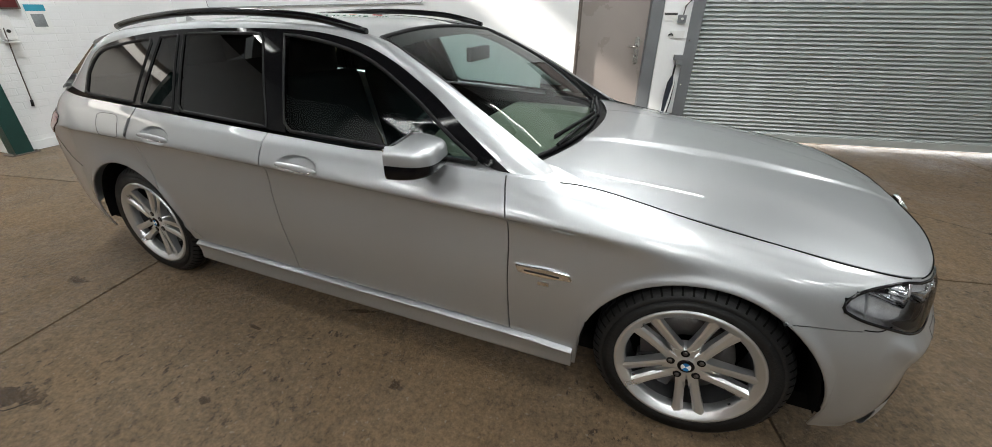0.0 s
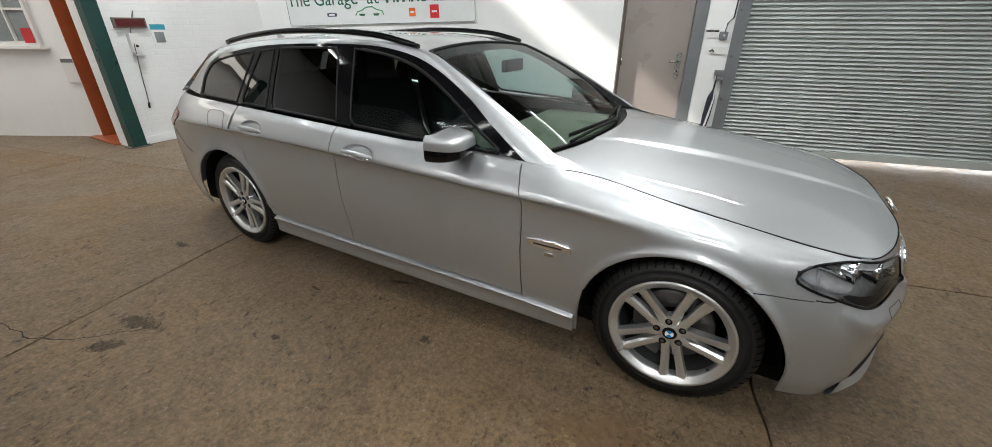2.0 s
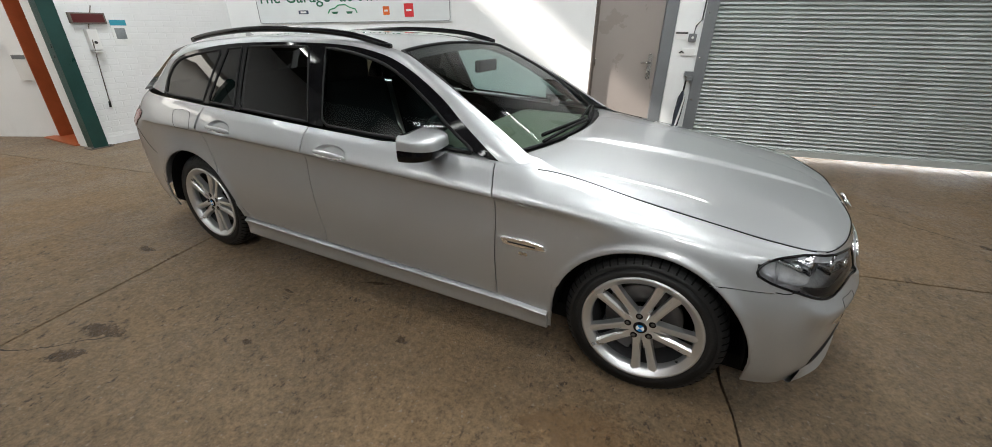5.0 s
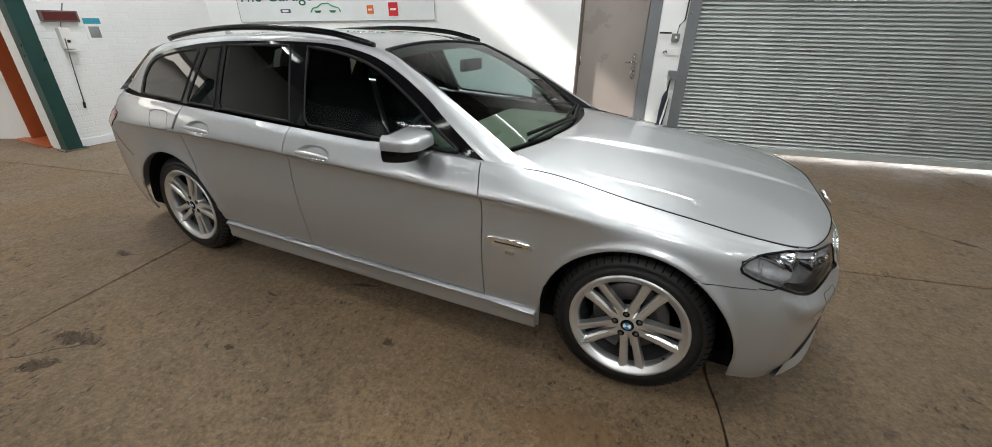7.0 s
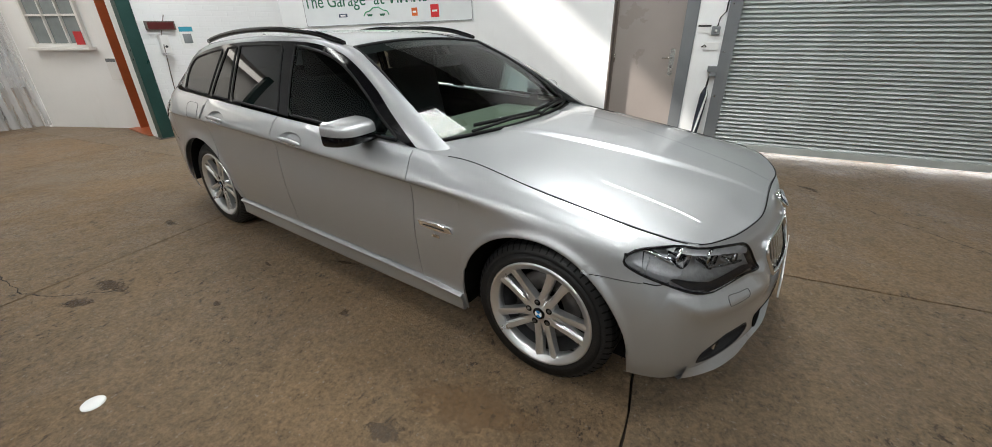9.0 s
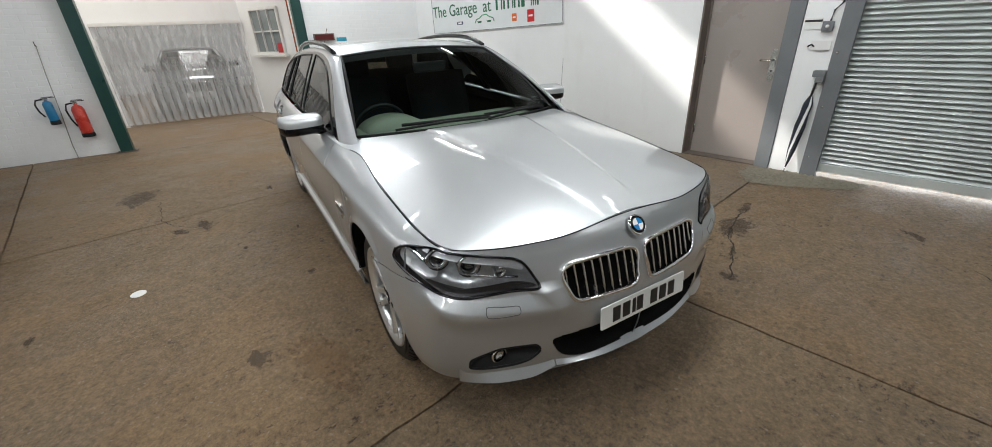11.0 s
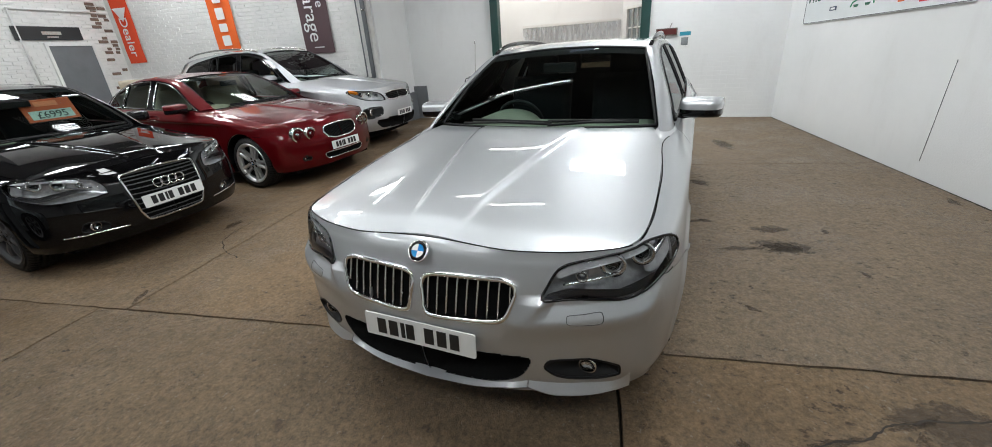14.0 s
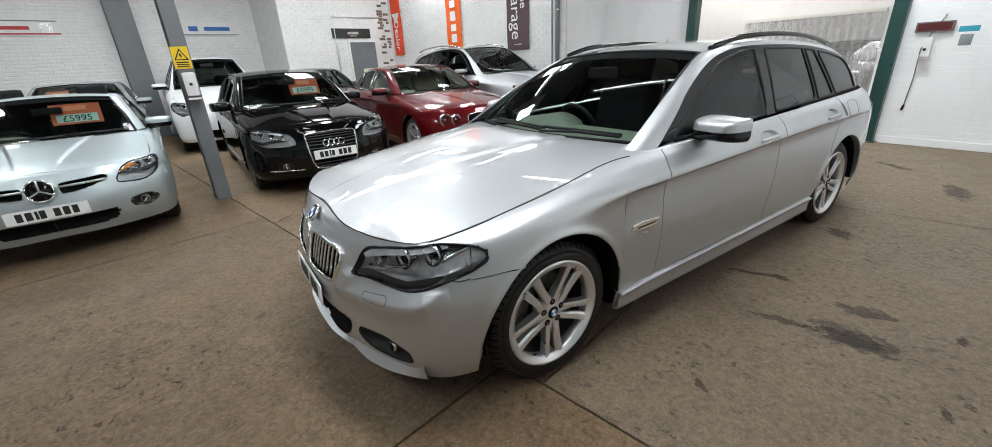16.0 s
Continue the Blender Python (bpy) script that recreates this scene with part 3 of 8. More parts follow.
def wall_bits():
    c = thing("wall_cable", "grey flex running up the wall beside the extinguishers", "cable", END)
    part("flex", tube([(0.012, -1.30, 1.56), (0.02, -1.33, 1.2), (0.015, -1.36, 0.7), (0.012, -1.40, 0.2), (0.012, -1.40, 0.0)], 0.0045, 6), M_CABINGREY, c)
    part("hook", tube([(0, -1.30, 1.56), (0.04, -1.30, 1.57), (0.045, -1.30, 1.62)], 0.008, 6), M_STEEL, c)
    s = thing("electronic_sign", "small dark red electronic display on the wall", "display", END)
    part("case", boxes((0, 0.05, 2.34, 2.70, 1.46, 1.58), bevel=0.006), M_JAMB, s)
    part("screen", boxes((0.05, 0.053, 2.36, 2.68, 1.475, 1.565)), surface("dark_red_screen", (0.10, 0.018, 0.018), 0.25, bump=0), s)
    p = thing("poster", "white notice with a blue heading and a grey code square", "poster", END)
    part("sheet", boxes((0, 0.004, 2.74, 2.93, 1.22, 1.51)), M_PLATE, p)
    part("heading", boxes((0.004, 0.0055, 2.745, 2.925, 1.44, 1.505)), surface("poster_blue", (0.03, 0.30, 0.42), 0.5, bump=0), p)
    part("code_square", boxes((0.004, 0.0055, 2.775, 2.89, 1.28, 1.41)), surface("poster_grey", (0.22, 0.24, 0.25), 0.6, vary=0.6, grain=140, bump=0), p)
    d = thing("dispenser", "white wall-mounted sanitiser dispenser", "dispenser", END)
    part("body", boxes((0, 0.09, 2.44, 2.55, 1.16, 1.40), bevel=0.02), M_WHITE, d)
    part("button", lathe([(0, 0.10), (0.016, 0.10), (0.018, 0.088), (0, 0.088)], 12, m=Matrix.Rotation(radians(-90), 4, "Z")), M_INK, d, m=Matrix.Translation((0, 2.495, 1.25)))
    part("drip_tray", boxes((0, 0.10, 2.45, 2.56, 1.135, 1.15), bevel=0.004), M_WHITE, d)
    w = thing("door_closer_cord", "pull cord with a dark weight hanging on the wall", "cord", END)
    part("cord", tube([(0.02, 2.60, 1.66), (0.03, 2.50, 1.42), (0.10, 2.46, 1.25), (0.03, 2.46, 0.9), (0.02, 2.44, 0.52)], 0.006, 6), M_JAMB, w)
    part("weight", tube([(0.02, 2.44, 0.54), (0.02, 2.43, 0.47)], 0.014, 8), M_TRIM, w)
    for y0, n in ((OPEN0, "south"), (OPEN1, "north")):
        s0 = -0.005 if y0 < 0 else 0.0
        g = thing("green_post", "dark green painted steel post at the opening's edge", "post", END @ Matrix.Translation((0.0, y0, 0)), "posts of the opening")
        part("flange", boxes((-0.05, 0.105, -0.015, -0.005, 0, 3.0), (-0.05, 0.105, 0.135, 0.145, 0, 3.0), bevel=0.003), M_GREEN, g)
        part("web", boxes((0.095, 0.103, -0.005, 0.135, 0, 3.0)), M_GREEN, g)
        part("foot_plate", boxes((-0.05, 0.13, -0.06, 0.19, 0, 0.014), bevel=0.003), M_JAMB, g)
        for bx in (-0.03, 0.16):
            part("anchor_bolt", lathe([(0, 0.014), (0.012, 0.014), (0.012, 0.03), (0, 0.03)], 6, m=Matrix.Rotation(radians(90), 4, "X")), M_CAST, g, m=Matrix.Translation((0.115, bx, 0)))
    j = thing("orange_column", "orange painted steel column in the next room's doorway", "column", Matrix.Translation((-7.05, 2.28, 0)))
    part("flange", boxes((-0.02, 0.0, -0.14, 0.20, 0, 3.4), (-0.62, -0.60, -0.14, 0.20, 0, 3.4), bevel=0.003), M_ORANGE, j)
    part("web", boxes((-0.60, -0.02, 0.02, 0.04, 0, 3.4)), M_ORANGE, j)
    part("foot_plate", boxes((-0.75, 0.12, -0.26, 0.26, 0, 0.02), bevel=0.004), M_ORANGE, j)
    # switches, key hook and umbrella on the strip between door and shutter
    k = thing("notice_plate", "small white notice plate with a black line", "notice", SHED)
    part("plate", boxes((0.985, 1.125, SB - 0.008, SB, 1.40, 1.50), bevel=0.002), M_WHITE, k)
    part("black_line", boxes((0.985, 1.125, SB - 0.010, SB - 0.008, 1.465, 1.485)), M_INK, k)
    e = thing("junction_box", "grey wall switch box with a black cable", "switch", SHED)
    part("case", boxes((1.135, 1.225, SB - 0.05, SB, 1.38, 1.47), bevel=0.012), M_GREYSTEEL, e)
    part("button", lathe([(0, -0.062), (0.014, -0.062), (0.016, -0.05), (0, -0.05)], 12), M_PLATE, e, m=Matrix.Translation((1.18, SB, 1.425)))
    part("cable", tube([(1.19, SB - 0.02, 1.47), (1.20, SB - 0.02, 1.56), (1.25, SB - 0.02, 1.62), (1.26, SB - 0.02, 1.9)], 0.008, 6), M_INK, e)
    h = thing("key_hook", "white hook rail with keys", "hook", SHED)
    part("rail", boxes((1.08, 1.24, SB - 0.02, SB, 1.22, 1.30), bevel=0.004), M_WHITE, h)
    part("key", tube([(1.06, SB - 0.03, 1.25), (1.09, SB - 0.03, 1.27), (1.11, SB - 0.02, 1.25)], 0.008, 6), M_INK, h)
    b = thing("lock_box", "grey metal lock box beside the shutter", "lock", SHED)
    part("case", boxes((1.17, 1.27, SB - 0.09, SB, 0.98, 1.04), (1.20, 1.27, SB - 0.09, SB, 0.93, 0.98), bevel=0.008), M_GREYSTEEL, b)
    u = thing("umbrella", "furled dark striped umbrella leaning by the shutter", "umbrella", SHED @ Matrix.Translation((1.14, SB - 0.09, 0)) @ Matrix.Rotation(radians(4), 4, "Y") @ Matrix.Rotation(radians(-4), 4, "X"))
    part("ferrule", tube([(0, 0, 0.0), (0, 0, 0.08)], 0.005, 6), M_STEEL, u)
    n, rr = 12, [(0.008, 0.07), (0.028, 0.25), (0.040, 0.50), (0.035, 0.72), (0.012, 0.80)]
    bm = bmesh.new()
    rings = [[bm.verts.new((r * (1 + 0.25 * (i % 2)) * math.cos(i * math.tau / n + z * 2), r * (1 + 0.25 * (i % 2)) * math.sin(i * math.tau / n + z * 2), z)) for i in range(n)] for r, z in rr]
    for q, w_ in zip(rings, rings[1:]):
        for i in range(n):
            bm.faces.new((q[i], q[(i + 1) % n], w_[(i + 1) % n], w_[i]))
    part("canopy", bm, surface("umbrella_cloth", (0.018, 0.022, 0.035), 0.8, vary=0.2), u)
    bm = bmesh.new()
    for q, w_ in zip(rr, rr[1:]):
        for i in (1, 7):
            vs = []
            for (r, z), d in ((q, 0), (q, 1), (w_, 1), (w_, 0)):
                an = (i + d) * math.tau / n + z * 2
                vs.append(bm.verts.new((r * 1.27 * math.cos(an), r * 1.27 * math.sin(an), z)))
            bm.faces.new(vs)
    part("stripe", bm, M_PLATE, u, "pale stripe")
    part("handle", tube([(0, 0, 0.8), (0, 0, 0.93), (0.02, 0, 0.97), (0.05, 0, 0.97), (0.065, 0, 0.94)], 0.011, 8), M_INK, u)


wall_bits()


# ---- strip curtain, window and clutter of the next room --------------------
def strip_curtain():
    t = thing("strip_curtain", "clear plastic strip curtain hanging across the next room", "curtain", Matrix.Translation((-9.1, 0, 0)))
    part("rail", boxes((-0.03, 0.03, -1.12, 1.33, 1.86, 1.92), bevel=0.006), M_WHITE, t)
    bm = bmesh.new()
    n = 6
    pts = [(0.012 * math.sin(math.pi * i / n), -0.10 + 0.2 * i / n) for i in range(n + 1)]
    for z0, z1 in ((0.04, 1.88),):
        lo_ = [bm.verts.new((x, y, z0)) for x, y in pts]
        hi_ = [bm.verts.new((x, y, z1)) for x, y in pts]
        for i in range(n):
            bm.faces.new((lo_[i], lo_[i + 1], hi_[i + 1], hi_[i])).smooth = True
    m, nt, p = nodes_of("clear_pvc")
    p.inputs["Base Color"].default_value, p.inputs["Roughness"].default_value = (0.80, 0.82, 0.84, 1), 0.18
    haze, tr, mx = noise_at(nt, 2.5, 4, 0.3, 0.7, 0.6, (3, 3, 0.4)), nt.nodes.new("ShaderNodeBsdfTransparent"), nt.nodes.new("ShaderNodeMixShader")
    rr = nt.nodes.new("ShaderNodeMapRange")
    rr.inputs[3].default_value, rr.inputs[4].default_value = 0.20, 0.44
    nt.links.new(haze, rr.inputs[0])
    nt.links.new(rr.outputs[0], mx.inputs[0])
    nt.links.new(tr.outputs[0], mx.inputs[1])
    nt.links.new(p.outputs[0], mx.inputs[2])
    nt.links.new(mx.outputs[0], nt.nodes["Material Output"].inputs[0])
    strip = mesh_of("strip", bm, m)
    for i in range(18):
        part("strip", strip, None, t, m=Matrix.Translation((0.014 * (i % 2), -1.02 + 0.134 * i, 0)) @ Matrix.Rotation(radians(random.uniform(-6, 6)), 4, "Z"))
    return t


strip_curtain()


def side_window():
    t = tagged(thing("window_1", "white barred window in the next room's wall", "window", SLANT @ Matrix.Translation((0.0, -0.002, 1.675)) @ Matrix.Diagonal((0.62, 1, 0.71, 1))), kind="structure")
    part("window_frame", boxes((-0.75, 0.75, -0.05, 0.0, -0.62, -0.55), (-0.75, 0.75, -0.05, 0.0, 0.55, 0.62), (-0.75, -0.69, -0.05, 0, -0.55, 0.55), (0.69, 0.75, -0.05, 0, -0.55, 0.55), (-0.69, 0.69, -0.04, 0, -0.02, 0.02), bevel=0.004), M_WHITE, t)
    for i in range(3):
        x = -0.46 + 0.46 * i
        part("pane", boxes((x - 0.21, x + 0.21, -0.012, -0.008, -0.54, 0.54)), surface("dull_pane", (0.22, 0.25, 0.26), 0.15, bump=0), t)
        part("bar", boxes((x + 0.215, x + 0.245, -0.045, -0.005, -0.55, 0.55)), M_WHITE, t)
    part("window_sill", boxes((-0.85, 0.85, -0.12, 0.0, -0.68, -0.62), bevel=0.006), M_WHITE, t)
    n = thing("notice_holder", "white leaflet holder with a grey top on the wall", "holder", SLANT @ Matrix.Translation((0.72, -0.002, 0.92)) @ Matrix.Diagonal((0.8, 1, 0.8, 1)))
    part("tray", boxes((-0.11, 0.11, -0.04, 0, -0.2, 0.2), bevel=0.006), M_WHITE, n)
    part("top_strip", boxes((-0.10, 0.10, -0.045, -0.04, 0.13, 0.19)), M_GREYSTEEL, n)
    r = thing("red_notice", "red notice sheet on the window", "notice", SLANT @ Matrix.Translation((0.36, -0.06, 1.36)) @ Matrix.Diagonal((0.7, 1, 0.7, 1)))
    part("sheet", boxes((-0.1, 0.1, -0.004, 0, -0.13, 0.13)), surface("notice_red", (0.5, 0.03, 0.035), 0.5, bump=0), r)


side_window()


# ---- banners, signs, columns and pipes of the brick walls -------------------
def banner(b0, b1, z0, z1, colour, words, label, tall, tilt=0.0):
    w = b1 - b0
    t = thing("banner", label, "banner", SHED @ Matrix.Translation((BA + 0.03, (b0 + b1) / 2, z0)) @ Matrix.Rotation(radians(90), 4, "Z") @ Matrix.Rotation(radians(tilt), 4, "Y"), "wall banners")
    n, bm = 10, bmesh.new()
    for s in (0, 0.004):
        rows = [[bm.verts.new((x * w / 2, -s - 0.012 * math.sin(i * 0.9) * (1 - i / n), (z1 - z0) * i / n)) for x in (-1, -0.3, 0.3, 1)] for i in range(n + 1)]
        for p, q in zip(rows, rows[1:]):
            for i in range(3):
                bm.faces.new((p[i], p[i + 1], q[i + 1], q[i])).smooth = True
    part("cloth", bm, colour, t)
    part("top_bar", tube([(-w / 2 - 0.02, -0.005, z1 - z0), (w / 2 + 0.02, -0.005, z1 - z0)], 0.012, 8), M_STEEL, t)
    rot = Matrix.Rotation(radians(90), 4, "Y")
    for word, size, x, z in words:
        if word:
            lettering("lettering", word, size, M_PLATE, t, Matrix.Translation((x, -0.024, z)) @ rot, "pale words running down the cloth")
        else:
            part("bar", prism(rounded(w * 0.35, size, 0.02, 2), -0.026, -0.020), M_PLATE, t, "pale bar in place of a name", m=Matrix.Translation((x, 0, z)))
    if tall:
        part("badge", prism([(-w * 0.4, 0.12), (w * 0.4, 0.12), (0, -0.16)], -0.026, -0.020), M_PLATE, t, "pale pointed badge", m=Matrix.Translation((0, 0, tall)))
    return t


ORANGE_CLOTH = surface("orange_cloth", (0.80, 0.13, 0.015), 0.7, vary=0.08)
RED_CLOTH = surface("red_orange_cloth", (0.78, 0.075, 0.02), 0.7, vary=0.08)
PLUM_CLOTH = surface("plum_cloth", (0.095, 0.055, 0.062), 0.7, vary=0.1)
banner(-8.02, -7.55, 1.66, 3.3, RED_CLOTH, [("Dealer", 0.30, -0.10, 0.55)], "red-orange cloth banner with white words on the brick wall", 1.02)
banner(-5.50, -4.93, 1.77, 3.6, ORANGE_CLOTH, [("", 0.20, 0, 0.2), ("", 0.16, 0, 0.45), ("", 0.22, 0, 0.72), ("", 0.16, 0, 1.0)], "orange cloth banner hanging on the brick wall", 0)
banner(-3.36, -2.70, 1.58, 3.4, PLUM_CLOTH, [("The", 0.26, 0.10, 1.05), ("Garage", 0.40, -0.17, 0.80), ("", 0.02, 0, 0.12)], "dark plum cloth banner with pale words on the brick wall", 0)


def flat_sign(name, label, a0, a1, z0, z1, base, bars, back=-8.19):
    t = thing(name, label, "sign", SHED)
    y = back + 0.02
    part("board", boxes((a0, a1, y, y + 0.02, z0, z1), bevel=0.003), base, t)
    for x0, x1, h0, h1, c in bars:
        part("mark", boxes((x0, x1, y + 0.02, y + 0.024, h0, h1)), c, t, "plain coloured mark")
    return t


DARK_SIGN = surface("sign_black", (0.02, 0.022, 0.024), 0.4, vary=0.1, bump=0)
SIGN_BLUE = surface("sign_blue", (0.02, 0.12, 0.40), 0.5, bump=0)
SIGN_RED = surface("sign_red", (0.42, 0.03, 0.03), 0.5, bump=0)
flat_sign("maker_sign", "black maker's sign with a small pale mark", -5.0, -3.82, 2.17, 2.42, DARK_SIGN, [(-4.62, -4.28, 2.27, 2.33, M_STEEL), (-4.55, -4.35, 2.215, 2.24, M_STEEL)])
flat_sign("maker_sign", "white maker's sign with a blue mark", -2.034, -0.734, 2.375, 2.663, M_WHITE, [(-1.827, -1.228, 2.479, 2.571, SIGN_BLUE), (-1.09, -0.883, 2.467, 2.583, SIGN_BLUE), (-2.034, -0.734, 2.387, 2.398, M_GREYSTEEL)], BFAR)
flat_sign("maker_sign", "white maker's sign with red lines", 1.511, 4.734, 2.364, 2.686, M_WHITE, [(1.511, 4.734, 2.64, 2.663, M_GREYSTEEL), (1.511, 4.734, 2.387, 2.416, SIGN_RED), (1.971, 2.777, 2.479, 2.548, SIGN_RED), (1.626, 1.81, 2.444, 2.606, M_STEEL)], BFAR)

t = tagged(thing("door_2", "dark grey door in the far brick wall", "door", SHED), kind="structure")
part("door_leaf", boxes((-5.12, -4.30, BBK, BBK + 0.03, 0, 2.06), bevel=0.004), M_GREYSTEEL, t)
part("door_frame", boxes((-5.17, -5.12, BBK, BBK + 0.05, 0, 2.12), (-4.30, -4.25, BBK, BBK + 0.05, 0, 2.12), (-5.12, -4.30, BBK, BBK + 0.05, 2.06, 2.12)), M_WHITE, t)
t = thing("extractor_vent", "round white vent on the brick wall", "vent", SHED @ Matrix.Translation((-4.302, BFAR, 3.077)))
part("ring", lathe([(0.06, 0.03), (0.11, 0.035), (0.13, 0.0)], 20), M_WHITE, t)
part("grille", lathe([(0, 0.02), (0.06, 0.025)], 16), M_GREYSTEEL, t)
t = thing("pipe", "white conduit running along the brick wall", "pipe", SHED)
part("run", tube([(-3.9, BBK + 0.03, 1.2), (-3.9, BBK + 0.03, 2.72), (-5.5, BBK + 0.03, 2.72)], 0.02, 8), M_WHITE, t)
t = thing("downpipe", "grey steel downpipe at the end of the brick wall", "pipe", SHED)
part("pipe", tube([(BA + 0.05, -1.92, 0.0), (BA + 0.05, -1.92, EAVES - 0.02)], 0.045, 12), M_GREYSTEEL, t)
part("pipe", tube([(BA + 0.05, -2.06, 0.6), (BA + 0.05, -2.06, EAVES - 0.02)], 0.014, 8), M_GREYSTEEL, t)
for z in (0.9, 2.3, 3.6):
    part("clip", lathe([(0.046, -0.015), (0.052, -0.015), (0.052, 0.015), (0.046, 0.015)], 12, m=Matrix.Rotation(radians(90), 4, "X")), M_STEEL, t, m=Matrix.Translation((BA + 0.05, -1.92, z)))


def column(a, b, w, d, label, m=SHED):
    """A painted steel H-section column on a foot plate."""
    t = thing("steel_column", label, "column", m @ Matrix.Translation((a, b, 0)), "steel columns")
    part("flange", boxes((-w / 2, w / 2, d / 2 - 0.012, d / 2, 0, EAVES), bevel=0.002), M_GREYSTEEL, t)
    part("flange", boxes((-w / 2, w / 2, -d / 2, -d / 2 + 0.012, 0, EAVES), bevel=0.002), M_GREYSTEEL, t)
    part("web", boxes((-0.006, 0.006, -d / 2 + 0.012, d / 2 - 0.012, 0, EAVES)), M_GREYSTEEL, t)
    part("foot_plate", boxes((-w * 0.7, w * 0.7, -d * 0.7, d * 0.7, 0, 0.015), bevel=0.003), M_GREYSTEEL, t)
    return t


column(0.429, BFAR + 0.14, 0.48, 0.24, "wide grey painted steel column against the brick wall")
column(-3.185, BFAR + 0.14, 0.53, 0.24, "wide grey painted steel column against the brick wall")


def post():
    """The near post with its warning sign and dispenser."""
    t = thing("steel_post", "grey painted steel post between the parked cars", "post", Matrix.Translation((1.42, -1.80, 0)) @ Matrix.Rotation(radians(10), 4, "Z"))
    part("flange", boxes((-0.075, 0.075, 0.065, 0.077, 0, EAVES), bevel=0.002), M_GREYSTEEL, t)
    part("flange", boxes((-0.075, 0.075, -0.077, -0.065, 0, EAVES), bevel=0.002), M_GREYSTEEL, t)
    part("web", boxes((-0.006, 0.006, -0.065, 0.065, 0, EAVES)), M_GREYSTEEL, t)
    s = thing("warning_sign", "yellow warning sign with a black triangle on the post", "sign", Matrix.Translation((1.42, -1.70, 1.60)) @ Matrix.Rotation(radians(178), 4, "Z") @ Matrix.Diagonal((0.82, 1, 0.85, 1)))
    yel = surface("sign_yellow", (0.78, 0.55, 0.02), 0.45, vary=0.06, bump=0)
    part("board", boxes((-0.095, 0.095, -0.004, 0.0, -0.13, 0.13), bevel=0.002), yel, s)
    part("triangle", prism([(-0.08, -0.03), (0.08, -0.03), (0, 0.11)], -0.006, -0.003), M_INK, s)
    part("triangle_field", prism([(-0.058, -0.018), (0.058, -0.018), (0, 0.083)], -0.008, -0.005), yel, s)
    part("bolt_mark", prism([(-0.012, 0.05), (0.012, 0.05), (0.006, 0.02), (0.016, 0.02), (-0.008, -0.012), (0, 0.012), (-0.012, 0.012)], -0.010, -0.007), M_INK, s)
    for z in (-0.055, -0.08, -0.105):
        part("text_bar", boxes((-0.07, 0.07, -0.006, -0.003, z - 0.007, z + 0.007)), M_INK, s)
    d = thing("soap_dispenser", "white sanitiser dispenser fixed to the post", "dispenser", Matrix.Translation((1.40, -1.70, 1.33)) @ Matrix.Rotation(radians(178), 4, "Z"))
    part("body", boxes((-0.06, 0.06, -0.10, 0.0, -0.12, 0.12), bevel=0.025), M_WHITE, d)
    part("tray", boxes((-0.06, 0.06, -0.12, 0.0, -0.16, -0.14), bevel=0.006), M_WHITE, d)
    part("sensor", lathe([(0, -0.104), (0.015, -0.104), (0.017, -0.095), (0, -0.095)], 12), M_INK, d)


post()
t = thing("floor_disc", "white plastic disc lying on the floor", "disc", Matrix.Translation((-1.21, -0.03, 0)))
part("disc", lathe([(0, 0.006), (0.040, 0.006), (0.045, 0.002), (0.045, 0)], 20, m=Matrix.Rotation(radians(90), 4, "X")), M_PLATE, t)


# ---- car bodies ------------------------------------------------------------
def cr(P, t, mirror=False):
    """Catmull-Rom along the first axis of P at positions t; mirror: the line goes on mirrored across the car's middle."""
    P = np.asarray(P, float)
    t = np.asarray(t, float)
    flip = np.array((1, -1, 1))
    a, b = (P[1] * flip, P[-2] * flip) if mirror else (2 * P[0] - P[1], 2 * P[-1] - P[-2])
    Q = np.concatenate((a[None], P, b[None]))
    i = np.clip(np.floor(t).astype(int), 0, len(P) - 2)
    f = (t - i)[..., None]
    p0, p1, p2, p3 = Q[i], Q[i + 1], Q[i + 2], Q[i + 3]
    return 0.5 * (2 * p1 + (p2 - p0) * f + (2 * p0 - 5 * p1 + 4 * p2 - p3) * f ** 2 + (3 * p1 - p0 - 3 * p2 + p3) * f ** 3)


def smooth_line(points, n):
    """n points spread evenly by length on a smooth line through the given ones."""
    P = np.array(points, float)
    d = cr(P, np.linspace(0, len(P) - 1, 40 * len(P)))
    s = np.concatenate(((0,), np.cumsum(np.linalg.norm(np.diff(d, axis=0), axis=1))))
    return np.stack([np.interp(np.linspace(0, s[-1], n), s, d[:, k]) for k in range(d.shape[1])], 1)


